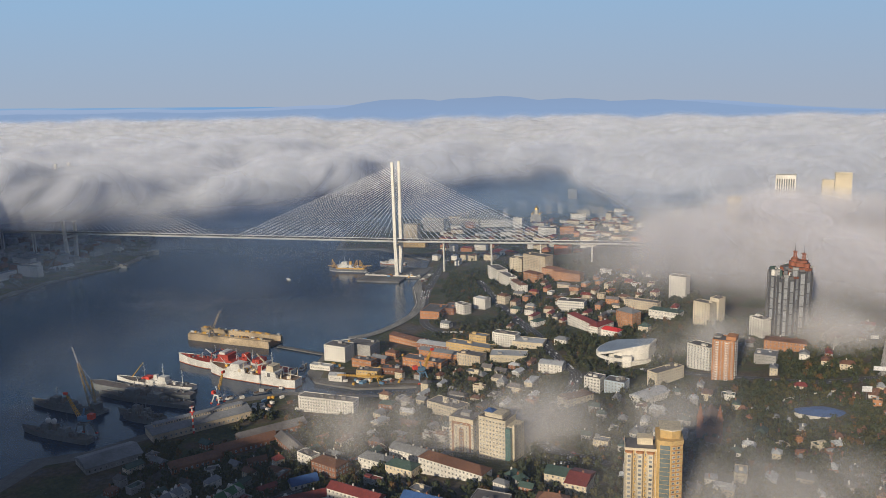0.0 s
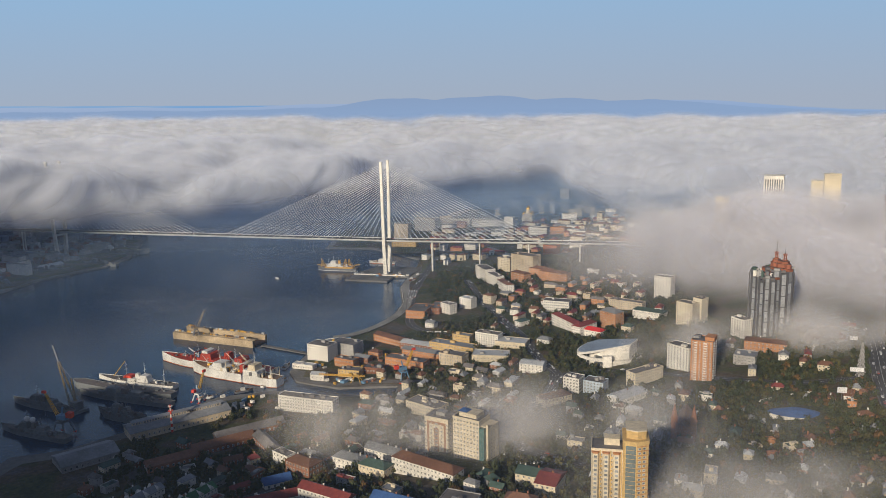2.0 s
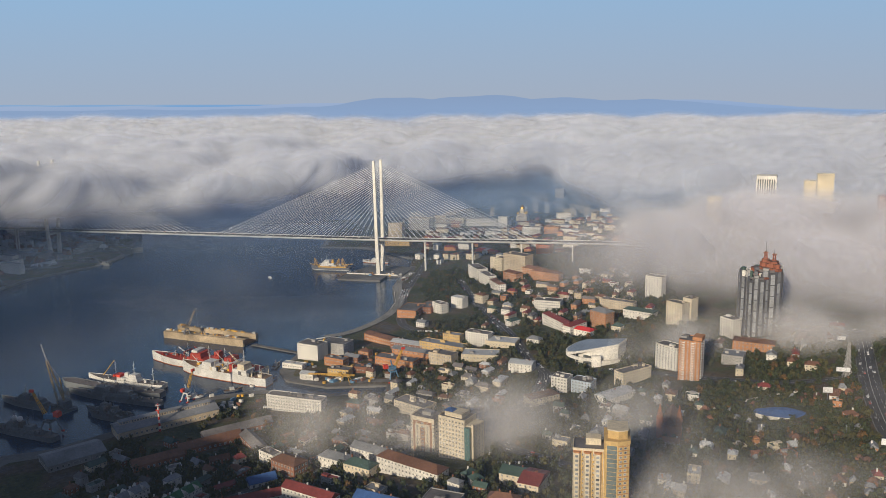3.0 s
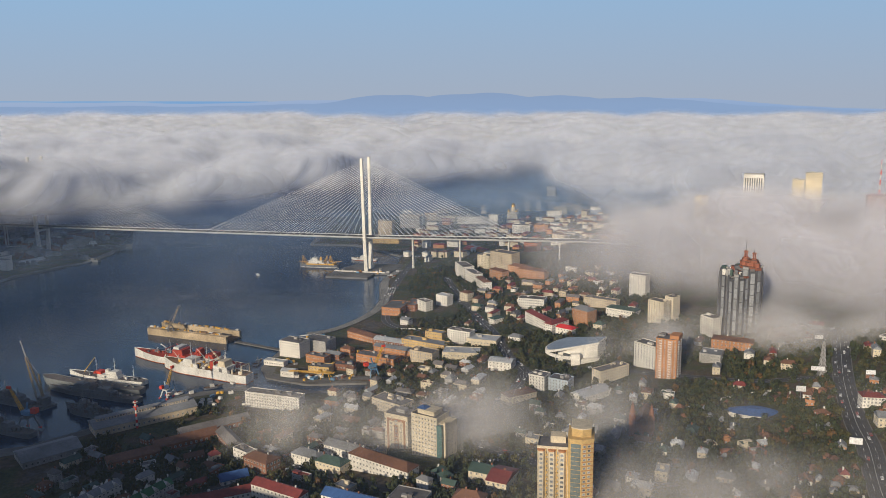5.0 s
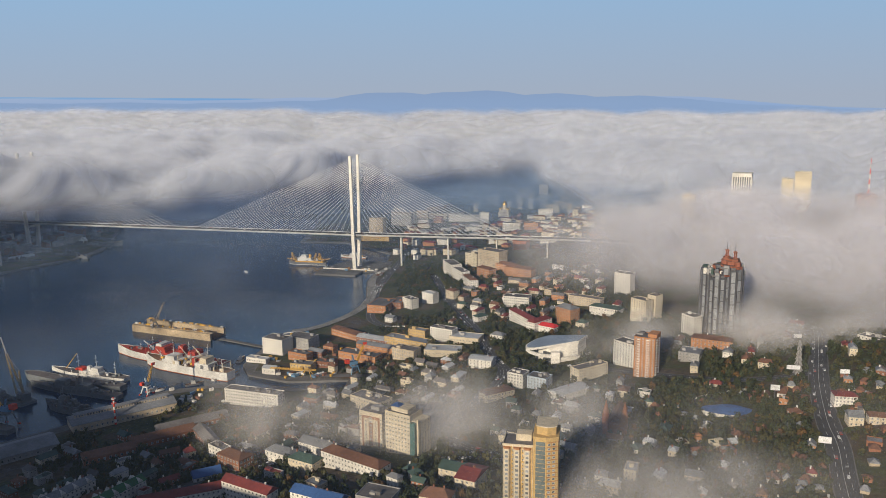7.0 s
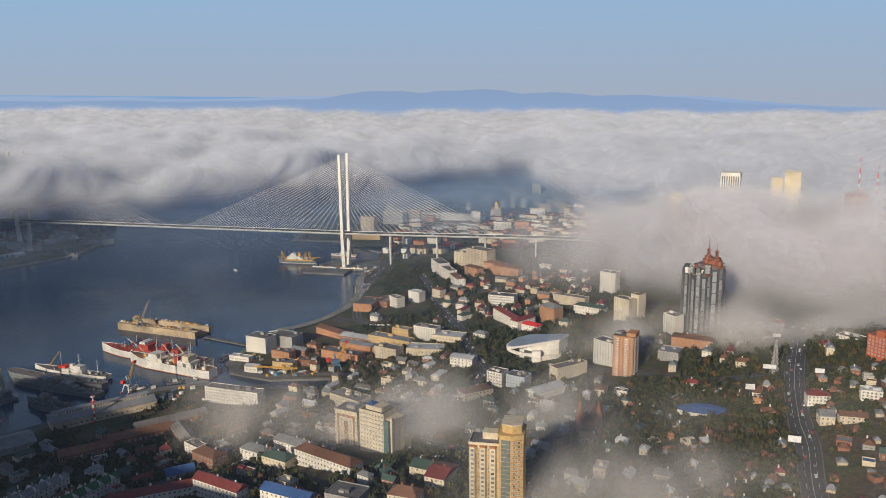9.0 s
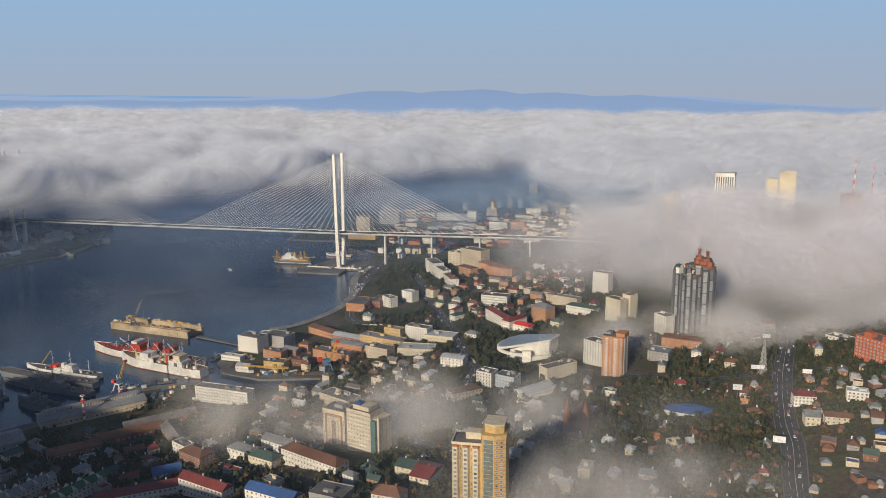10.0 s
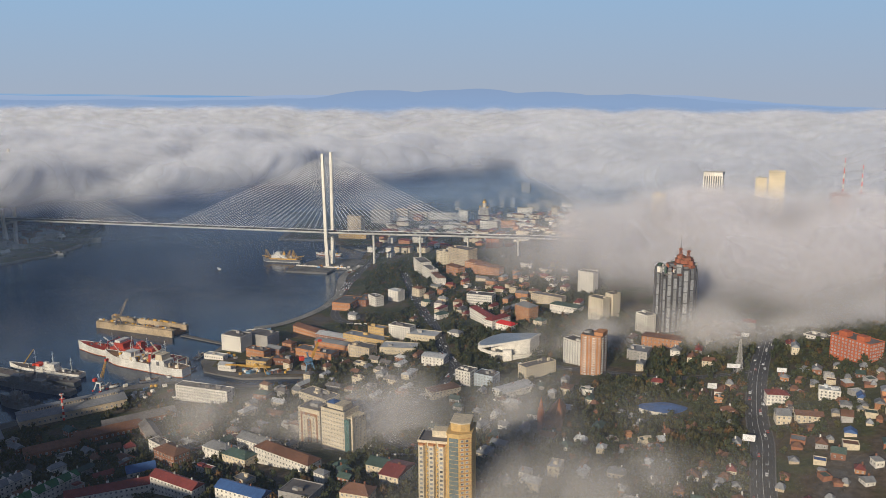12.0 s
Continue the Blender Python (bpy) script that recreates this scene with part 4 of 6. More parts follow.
building("warehouse", "dark-roofed brick warehouse annexe beside it", -48, 1205, -16, 20, 40, 10, 2, 4, BRICK, FLATROOF, side=6)
building("office_block", "white five-storey block among trees", -29, 1190, -50, 24, 14, 16, 5, 6, WHITE, FLATROOF, side=4)
building("office_block", "white rounded block among trees", 1, 1214, -38, 23, 15, 17, 5, 6, WHITE, PALE_ROOF, side=4)
building("town_house", "cream house among trees", 36, 1232, -45, 18, 14, 14, 4, 4, CREAM, RUSTROOF, "hip", 3, side=3)
building("town_house", "small white house with a grey roof", -52, 1115, -30, 15, 11, 8, 2, 4, WHITE, GREYROOF, "gable", 3.5, side=3)
building("office_block", "white six-storey works office", 32, 992, -28, 33, 15, 18, 6, 9, WHITE, FLATROOF, side=4, win=(1.9, 1.8))
building("works_hall", "ochre and orange works building", -3, 1016, -28, 26, 12, 13, 3, 7, YELLOW_WALL, GREYROOF, side=3)
building("works_hall", "long ochre works hall with two rows of windows", -14, 985, -29, 66, 18, 11, 3, 16, YELLOW_WALL, GREYROOF, side=4, clutter=3)
building("works_hall", "cream low hall with a broad grey roof", 34, 938, -8, 46, 24, 8, 1, 10, CREAM, PALE_ROOF, side=4, clutter=2)
building("works_hall", "cream and grey low hall", 62, 978, -18, 40, 24, 8, 1, 9, CREAM, PALE_ROOF, side=4, clutter=2)
building("works_hall", "beige ribbed four-storey works block", -13, 937, -29, 33, 17, 14, 3, 9, BEIGE, FLATROOF, side=5, win=(1.4, 3.0))
building("works_hall", "long brick workshop with arched window rows", -72, 942, -26, 56, 17, 11, 2, 15, ORANGE, FLATROOF, side=4, clutter=4)
building("works_hall", "long brick workshop behind", -48, 968, -26, 70, 14, 10, 2, 18, ORANGE, GREYROOF, "gable", 3, side=3)
building("works_hall", "brick workshop with a pale roof", -62, 1010, -26, 50, 18, 9, 2, 12, BRICK, PALE_ROOF, "gable", 3, side=3)
building("works_hall", "long brick workshop by the water", -95, 1040, -40, 80, 16, 9, 2, 18, ORANGE, RUSTROOF, "gable", 3.5, side=3)
building("works_hall", "orange brick two-storey house by the harbour", -151, 953, -27, 30, 13, 11, 2, 8, ORANGE, FLATROOF, side=3)
building("works_hall", "yellow brick workshop beside the basin", -140, 917, -14, 28, 15, 9, 2, 7, YELLOW_WALL, FLATROOF, side=3)
building("works_hall", "dark brick shed by the basin", -112, 925, -14, 24, 13, 8, 1, 6, BRICK, FLATROOF, side=3)
building("works_hall", "small white shed by the basin", -178, 908, -14, 18, 12, 7, 1, 3, WHITE, PALE_ROOF, "gable", 2.5, side=2, clutter=0)
building("works_hall", "long low white shed on the quay", -205, 948, -20, 30, 10, 6, 1, 8, WHITE, PALE_ROOF, side=2, clutter=1)
building("works_hall", "small orange brick house", -118, 985, -27, 16, 11, 9, 2, 4, ORANGE, RUSTROOF, "hip", 3, side=3)
building("works_hall", "small dark brick house", -132, 968, -27, 22, 12, 8, 2, 5, BRICK, GREYROOF, "gable", 3, side=3)
building("office_block", "cream eight-sided office with a flat roof", -36, 778, -36, 42, 20, 12, 3, 11, CREAM, FLATROOF, side=4, clutter=5)
building("works_hall", "small brick house with a green roof", -103, 800, -20, 16, 12, 9, 2, 4, BRICK, DULLGREEN, "hip", 3, side=3)
building("apartment_block", "white three-storey block with a ribbed pale roof", 82, 880, -20, 28, 18, 11, 3, 6, WHITE, PALE_ROOF, "gable", 2.5, side=4)
building("apartment_block", "white corner block with roof turrets", 120, 800, -30, 18, 16, 17, 5, 5, WHITE, FLATROOF, side=5, clutter=3)
building("apartment_block", "blue-grey block beside the corner house", 142, 792, -30, 22, 16, 13, 4, 6, PALE_BLUE, FLATROOF, side=4, clutter=3)
building("works_hall", "long pale hall with a ribbed roof", 168, 752, 38, 40, 18, 9, 2, 10, WHITE, PALE_ROOF, "gable", 3, side=3)
building("works_hall", "rust-roofed low block below the corner house", 96, 770, 30, 34, 16, 9, 2, 8, CREAM, RUSTROOF, "hip", 3, side=3)
building("office_block", "grey-roofed hall on the slope", 310, 832, -27, 22, 22, 10, 3, 6, GREYWALL, GREYROOF, side=5, win=(2.0, 1.6))
building("town_house", "orange brick building in thin mist", 342, 862, -25, 44, 18, 12, 3, 10, ORANGE, RUSTROOF, "hip", 3, side=4)
building("apartment_block", "pale block end in the mist", 336, 927, -60, 20, 14, 24, 8, 5, WHITE, FLATROOF, side=4)
building("town_house", "white and red roadside showroom with a curved front", 386, 640, -8, 18, 12, 9, 3, 6, WHITE, REDROOF, "hip", 3, side=4)
building("town_house", "white terraced house with balconies", 424, 628, -20, 16, 11, 8, 3, 5, WHITE, PALE_ROOF, side=4)
building("town_house", "cream roadside house with a gable", 376, 600, -10, 11, 12, 8, 2, 3, CREAM, GREYROOF, "gable", 4, side=4)
building("town_house", "cream row behind the roadside house", 394, 594, -12, 20, 9, 6, 2, 5, CREAM, RUSTROOF, "gable", 3, side=3)
# near streets
building("town_house", "brown brick house with a white gable and arcade", -130, 614, -33, 28, 16, 13, 3, 7, BRICK, RUSTROOF, "hip", 4, side=4, win=(2.0, 2.2))
building("town_house", "white gabled house beside the brown one", -157, 652, -37, 20, 10, 11, 3, 4, WHITE, FLATROOF, side=3)
building("town_house", "white house with a bright blue metal roof", -38, 517, -24, 42, 13, 10, 3, 10, WHITE, BLUEROOF, "gable", 4, side=3)
building("town_house", "dark-roofed block with a white rim", 5, 516, -20, 26, 20, 9, 2, 6, GREYWALL, FLATROOF, side=4)
building("town_house", "cream mansard house with dormers", 48, 505, -16, 22, 14, 11, 3, 6, CREAM, RUSTROOF, "hip", 5, side=4)
building("town_house", "cream house with a dull green roof", 62, 556, -24, 27, 16, 10, 3, 6, CREAM, DULLGREEN, "gable", 4, side=3)
building("town_house", "cream house with a red roof and chimneys", 72, 541, -24, 16, 26, 11, 3, 4, CREAM, REDROOF, "gable", 4, side=7)
building("town_house", "white clinic with a dormered roof", -62, 640, -30, 40, 14, 10, 3, 10, WHITE, GREYROOF, "gable", 4, side=3, clutter=4)
building("town_house", "cream house with a dull green roof by the school", -66, 598, -28, 26, 14, 10, 2, 7, CREAM, DULLGREEN, "hip", 4, side=3)
building("town_house", "white manor with stepped grey roofs", -92, 625, -28, 28, 14, 10, 2, 6, WHITE, GREYROOF, "hip", 4, side=3)
building("apartment_block", "pale house with a dark red roof along the street", -148, 536, 25, 60, 12, 12, 3, 16, WHITE, REDROOF, "gable", 4, side=3, clutter=5)
building("apartment_block", "pale house end with a dark red roof", -95, 537, -28, 46, 12, 12, 3, 12, WHITE, REDROOF, "gable", 4, side=3, clutter=2)
def gabled_row(x, y, ang, count, step, roofing, label, group):
    """A terrace of narrow houses with white cross gables and chimneys along the ridge."""
    for k in range(count):
        rw = building("row_house", label, x + step * k * math.cos(radians(ang)), y + step * k * math.sin(radians(ang)), ang, step - 0.1, 12, 11, 3, 3, WHITE, roofing, "gable", 3.8, side=3, group=group, clutter=2)
        for s in (-1, 1):
            part("gable", Geo().add([(-2.2, s * 6.4, 10.0), (2.2, s * 6.4, 10.0), (2.2, s * 1.0, 11.6), (-2.2, s * 1.0, 11.6), (0, s * 6.4, 14.6), (0, s * 0.8, 14.6), (-2.2, s * 6.4, 12.2), (2.2, s * 6.4, 12.2)],
                                    [(0, 1, 7, 4, 6), (1, 2, 5, 4, 7), (3, 0, 6, 4, 5), (2, 3, 5), (3, 2, 1, 0)]), WHITE, rw, "white cross gable")


gabled_row(-224, 541, 60, 5, 11, GREENROOF, "white row house with a bright green metal roof", "green-roofed row")
gabled_row(-275, 553, 60, 5, 11.5, GREYROOF, "dim row house with a grey roof and white gables", "grey-roofed row")
# far over the bridge
building("apartment_block", "beige ten-storey slab beyond the bridge", -169, 1892, -22, 38, 18, 40, 10, 10, BEIGE, FLATROOF, side=5)
building("terminal", "long ochre harbour terminal beyond the bridge", -160, 1800, -16, 70, 20, 15, 3, 12, YELLOW_WALL, PALE_ROOF, side=3)
building("apartment_tower", "pale grey tower in the far town", 275, 2330, -15, 26, 18, 66, 0, 0, GREYWALL, FLATROOF, z=12)
building("terminal", "long white terrace far over the bridge", 60, 2050, -14, 120, 16, 14, 3, 30, WHITE, FLATROOF, side=2, z=16)
building("apartment_block", "white slab at the end of the terrace", 96, 1980, -20, 24, 14, 34, 8, 6, WHITE, FLATROOF, side=3, z=12)
building("apartment_block", "white offices beyond the bridge", 160, 1840, -20, 44, 20, 18, 4, 10, WHITE, FLATROOF, side=4)
building("town_house", "orange brick block beyond the bridge", 205, 1825, -20, 34, 18, 16, 4, 8, ORANGE, FLATROOF, side=4)
building("town_house", "red brick block below the viaduct", 165, 1560, -30, 30, 18, 18, 5, 7, RED_WALL, FLATROOF, side=4)
building("apartment_tower", "white tower with two caps above the fog", 464, 1442, -20, 23, 24, 88, 0, 0, CREAM, FLATROOF, z=66)
building("apartment_tower", "cream stepped tower above the fog", 757, 1664, -20, 31, 24, 95, 28, 8, CREAM, PALE_ROOF, side=6, z=78, win=(1.5, 1.6), skip=14)
building("apartment_tower", "lower cream tower above the fog", 724, 1660, -20, 22, 22, 82, 24, 6, CREAM, PALE_ROOF, side=5, z=78, win=(1.5, 1.6), skip=12)


def finned_tower(x, y, z, ang, w, d, h):
    b = thing("apartment_tower", "tall white tower with vertical fins above the fog", "building", pose(x, y, z, 0, 0, ang))
    FOOTPRINTS.append((x, y, 20))
    part("wall", Geo().box(-w / 2 + 0.8, w / 2 - 0.8, -d / 2 + 0.8, d / 2 - 0.8, 0, h - 7), GLASSY, b)
    part("crown", Geo().prism([(-w / 2, -d / 2), (w / 2, -d / 2), (w / 2 + 0.8, d / 2), (-w / 2, d / 2)], h - 7, h, shrink=1.03), WHITE, b, "white blank crown")
    for k in range(9):
        u = (k / 8 - 0.5) * (w - 1.4)
        part("fin", Geo().box(u - 0.9, u + 0.9, -d / 2, -d / 2 + 1.2, 0, h - 7), WHITE, b)
        v = (k / 8 - 0.5) * (d - 1.4)
        if k % 2 == 0:
            for s in (-1, 1):
                part("fin", Geo().box(s * w / 2 - 0.7, s * w / 2 + 0.7, v - 1.0, v + 1.0, 0, h - 7), WHITE, b)
    return b


finned_tower(582, 1514, 75, -22, 34, 30, 112)


def twin_tower(x, y, z, ang):
    """The dark ribbed tower of bays at many heights, with a stepped terracotta crown and two open lanterns."""
    b = thing("apartment_tower", "dark ribbed glass tower with stepped terracotta crown and twin spires", "building", pose(x, y, z, 0, 0, ang))
    FOOTPRINTS.append((x, y, 32))
    tile = mat("terracotta_tiles", (0.27, 0.095, 0.055), 0.8, stain=0.3)
    glass = mat("pale_tinted_glass", (0.30, 0.31, 0.325), 0.2, stain=0.25, vary=0.25)
    rng = random.Random(41)
    for cx, cy, r, h in ((7, 3, 16.0, 84), (-11, -1, 13.5, 80), (-1, -10, 12.5, 76)):
        ring = [(cx + r * math.cos(2 * math.pi * (i + 0.5) / 12), cy + r * math.sin(2 * math.pi * (i + 0.5) / 12)) for i in range(12)]
        part("wall", Geo().prism(ring, -5, h - 3), DARK_WALL, b)
        for i in range(12):
            a = 2 * math.pi * (i + 1) / 12
            m = Matrix.Translation((cx, cy, 0)) @ Matrix.Rotation(a, 4, "Z")
            up = h - (0, 4, 1.5, 6)[i % 4]
            bay = part("bay", Geo().box(r * 0.90, r * 1.0, -r * 0.20, r * 0.20, 0, up, 0, m), DARK_WALL, b)
            for k in range(6):
                lo = up - 13.4 * (k + 1) + 0.55
                part("glazing", Geo().box(r * 0.99, r * 1.0 + 0.25, -r * 0.15, r * 0.15, max(lo, 1), up - 13.4 * k - 0.55, 0, m), glass, bay)
            part("rib", Geo().box(r * 0.97, r * 1.0 + 1.0, r * 0.215, r * 0.275, 0, up + 1.5, 0, m), DARK_WALL, b)
            if i % 2 == 0:
                part("bay_roof", Geo().box(r * 0.72, r * 1.03, -r * 0.2, r * 0.2, up, up + rng.uniform(1.5, 3.5), 0, m), (GREYWALL, tile, DULLGREEN, STEEL)[(i // 2) % 4], b)
        part("roof_terrace", Geo().prism([(cx + (px - cx) * 0.8, cy + (py - cy) * 0.8) for px, py in ring], h - 3, h), FLATROOF, b)
    for cx, cy, r, z0, z1, n in ((8, 3, 12.0, 83, 86.5, 8), (10, 4, 8.8, 86.5, 91, 8), (12, 2, 6.5, 91, 94, 6), (3, 5, 6.5, 86.5, 91.5, 8), (3, 5, 4.6, 84, 95, 8), (-7, 1, 5.5, 79, 85, 6), (-3, -8, 4.5, 75, 80, 6), (17, -1, 4, 84, 91, 6), (13, 3, 4.2, 91, 93.5, 8)):
        ring = [(cx + r * math.cos(2 * math.pi * i / n + 0.39), cy + r * math.sin(2 * math.pi * i / n + 0.39)) for i in range(n)]
        tier = part("terrace", Geo().prism(ring, z0, z1 - 0.5), tile, b, "terracotta crown tier")
        part("coping", Geo().prism([(cx + (px - cx) * 1.05, cy + (py - cy) * 1.05) for px, py in ring], z1 - 0.5, z1), RUSTROOF, tier)
    for cx, cy, z0, h in ((3, 5, 95, 22), (13, 3, 93.5, 18)):
        lantern = part("lantern", Geo().tube((cx, cy, z0), (cx, cy, z0 + 1.2), 3.0, 2.8, 8), tile, b)
        for a in range(6):
            c, d = 1.9 * math.cos(a * 1.047), 1.9 * math.sin(a * 1.047)
            part("lantern_post", Geo().tube((cx + c, cy + d, z0 + 1), (cx + 0.6 * c, cy + 0.6 * d, z0 + 9), 0.32), tile, lantern)
        part("lantern_ring", Geo().tube((cx, cy, z0 + 7.2), (cx, cy, z0 + 8.2), 2.7, 2.9, 8), tile, lantern)
        part("spire", Geo().tube((cx, cy, z0 + 8), (cx, cy, z0 + h), 0.5, 0.1, 5), STEEL, lantern)
    for k in range(9):
        a = 2.0 + 0.45 * k
        cx, cy = -8 + 12 * math.cos(a), -4 + 12 * math.sin(a)
        w = rng.uniform(1.2, 2.2)
        part("roof_pavilion", Geo().box(cx - w, cx + w, cy - w, cy + w, 75, rng.uniform(79, 83)), (WHITE, GREYWALL, DULLGREEN, STEEL)[k % 4], b)
    return b


twin_tower(372, 935, 46, -30)


def arena(x, y, z):
    """A wedge-shaped hall: its roof sweeps up from a rounded, overhanging nose to a high blank end; a glazed foyer under the nose."""
    b = thing("arena", "white wedge-shaped sports hall with overhanging curved nose and blue-grey roof", "hall", pose(x, y, z))
    FOOTPRINTS.append((x, y, 40))
    ring = [(-40, -19), (-38, -24), (-31, -26), (-20, -24.5), (22, -15), (34.5, 4), (-11, 16), (-24, 9), (-34, -3), (-39, -12)]
    top = lambda px: 19.5 + (px + 40) * 0.095
    n = len(ring)
    sides = [(i, (i + 1) % n, n + (i + 1) % n, n + i) for i in range(n)] + [tuple(range(n - 1, -1, -1)), tuple(range(n, 2 * n))]

    def slab(scale, low, high, material, name, label=""):
        v = [(px * scale, py * scale, top(px) + low) for px, py in ring] + [(px * scale, py * scale, top(px) + high) for px, py in ring]
        part(name, Geo().add(v, sides), material, b, label)

    hall = [(-12, -21), (21, -14), (33, 4), (-10.5, 15), (-22, 8), (-27, -4), (-24, -14)]
    m = len(hall)
    v = [(px, py, -8) for px, py in hall] + [(px, py, top(px) - 1.3) for px, py in hall]
    part("wall", Geo().add(v, [(i, (i + 1) % m, m + (i + 1) % m, m + i) for i in range(m)] + [tuple(range(m - 1, -1, -1)), tuple(range(m, 2 * m))]), WHITE, b)
    slab(1.0, -1.9, 0.5, WHITE, "roof_rim", "thick white roof rim")
    slab(0.955, 0.51, 0.9, mat("hall_roof", (0.24, 0.29, 0.36), 0.45), "roof", "blue-grey metal roof")
    g = Geo()
    sweep = [(-39, -20, 17.4), (-36, -24.5, 16), (-29, -27, 14), (-19, -27, 12), (-9, -25, 10.5)]
    for p, q in zip(sweep, sweep[1:]):
        g.beam(p, q, 2.0, 3.6)
    part("brow", g, WHITE, b, "curved white brow under the roof")
    for k in range(9):
        a, c = (-27 + 1.7 * k, -10 - 1.5 * k), (-27 + 1.7 * k + 1.5, -10 - 1.5 * k - 1.3)
        for z0, z1 in ((-2, 3.4), (3.9, 9.2), (9.7, 14.5)):
            part("glazing", Geo().add([(*a, z0), (*c, z0), (*c, z1), (*a, z1), (a[0] + 0.4, a[1] + 0.4, z0), (c[0] + 0.4, c[1] + 0.4, z0), (c[0] + 0.4, c[1] + 0.4, z1), (a[0] + 0.4, a[1] + 0.4, z1)], [(0, 1, 2, 3), (7, 6, 5, 4), (0, 4, 5, 1), (1, 5, 6, 2), (2, 6, 7, 3), (3, 7, 4, 0)]), GLASSY, b)
    part("corner_pylon", Geo().box(-11, -1, -27.5, -21.5, -8, 15.5), WHITE, b, "blank white corner block")
    part("podium", Geo().prism([(-0.9, -25), (26, -18), (25, -13.5), (-0.9, -20.5)], -8, 8.5), WHITE, b)
    part("annexe", Geo().box(26.1, 50, -12, 6, -8, 6).box(30, 38, -8, 0, 6.01, 8.5), WHITE, b)
    part("annexe_roof", Geo().box(26.5, 49.6, -11.6, 5.6, 6.005, 6.3), FLATROOF, b)
    return b


arena(172, 892, 28)


def gothic_church(x, y, z):
    b = thing("church", "dark red brick church with two pointed towers", "church", pose(x, y, z, 0, 0, -18))
    FOOTPRINTS.append((x, y, 20))
    part("nave", Geo().box(-6, 6, -14, 22, -5, 13), BRICK, b)
    part("roof", Geo().add([(-6.6, -14, 13), (6.6, -14, 13), (6.6, 22, 13), (-6.6, 22, 13), (0, -14, 20), (0, 22, 20)], [(0, 1, 4), (1, 2, 5, 4), (2, 3, 5), (3, 0, 4, 5), (3, 2, 1, 0)]), RUSTROOF, b)
    for s in (-1, 1):
        part("tower", Geo().box(s * 8 - 2.6, s * 8 + 2.6, -19, -14, -5, 20), BRICK, b)
        part("spire", Geo().tube((s * 8, -16.5, 20), (s * 8, -16.5, 34), 3.2, 0.15, 8), BRICK, b)
    return b


gothic_church(200, 657, 41)


def domed_church(x, y, z):
    gold = mat("gilded_dome", (0.65, 0.42, 0.10), 0.3, metal=0.9)
    b = thing("church", "cream stepped church with gilded domes", "church", pose(x, y, z, 0, 0, -15) @ Matrix.Scale(1.3, 4))
    FOOTPRINTS.append((x, y, 20))
    part("nave", Geo().box(-11, 11, -11, 11, -5, 16), CREAM, b)
    part("tier", Geo().box(-7, 7, -7, 7, 16, 23), CREAM, b)
    for cx, cy, r, z0, z1 in ((0, 0, 4.4, 23, 31), (-8, -8, 2.2, 16, 22), (8, -8, 2.2, 16, 22), (-8, 8, 2.2, 16, 22), (8, 8, 2.2, 16, 22)):
        d = part("drum", Geo().tube((cx, cy, z0), (cx, cy, z1), r, r, 10), CREAM, b)
        part("dome", Geo().tube((cx, cy, z1), (cx, cy, z1 + r * 0.7), r * 1.1, r * 1.0, 10).tube((cx, cy, z1 + r * 0.7), (cx, cy, z1 + r * 1.9), r, 0.1, 10), gold, d)
    return b


domed_church(149, 2069, 14)


# ---- ships ----
def ship(name, label, bow, stern, beam, free, hullm, deckm, boot=None, sharp=0.3):
    """A hull from stern (local -x) to bow (local +x), with its deck and boot stripe; returns thing and length."""
    bx, by = bow
    sx, sy = stern
    length = math.hypot(bx - sx, by - sy)
    b = thing(name, label, "ship", pose((bx + sx) / 2, (by + sy) / 2, 0, 0, 0, math.degrees(math.atan2(by - sy, bx - sx))))
    st = np.linspace(-0.5, 0.5, 15)

    def ring(z, flare):
        out = []
        for u in st:
            fine = 1 - max(0.0, (u - (0.5 - sharp)) / sharp) ** (1.7 + flare)
            stern_in = 1 - 0.25 * max(0.0, (-0.38 - u) / 0.12) ** 2
            sheer = free * 0.45 * max(0.0, (u - 0.1) / 0.4) ** 2
            out.append((u * length * (1 if z < free * 0.5 else 1.0) + (3.0 * max(0, u - 0.4) / 0.1 if z > 0 else 0), beam / 2 * max(fine, 0.015) * stern_in * (0.92 + 0.08 * (z > 0)), z + (sheer if z > free * 0.6 else 0)))
        return out

    def skin(name, z0, z1, f0, f1, material):
        lo, hi = ring(z0, f0), ring(z1, f1)
        v, f, n = [], [], len(st)
        for row in (lo, hi):
            v += [(x, y, z) for x, y, z in row] + [(x, -y, z) for x, y, z in row]
        for s in (0, n):
            for i in range(n - 1):
                f.append((s + i, s + i + 1, 2 * n + s + i + 1, 2 * n + s + i) if s else (s + i + 1, s + i, 2 * n + s + i, 2 * n + s + i + 1))
        f += [(0, n, 3 * n, 2 * n), (n - 1, 2 * n - 1, 4 * n - 1, 3 * n - 1)]
        part(name, Geo().add(v, f), material, b)

    if boot:
        skin("boot_stripe", -1.5, 1.0, 0, 0, boot)
        skin("hull", 1.0, free, 0, 0.6, hullm)
    else:
        skin("hull", -1.5, free, 0, 0.6, hullm)
    d = ring(free, 0.6)
    n = len(d)
    v = [(x, y * 0.97, z - 0.6) for x, y, z in d] + [(x, -y * 0.97, z - 0.6) for x, y, z in d]
    part("deck", Geo().add(v, [(i, n + i, n + i + 1, i + 1) for i in range(n - 1)]), deckm, b)
    return b, length


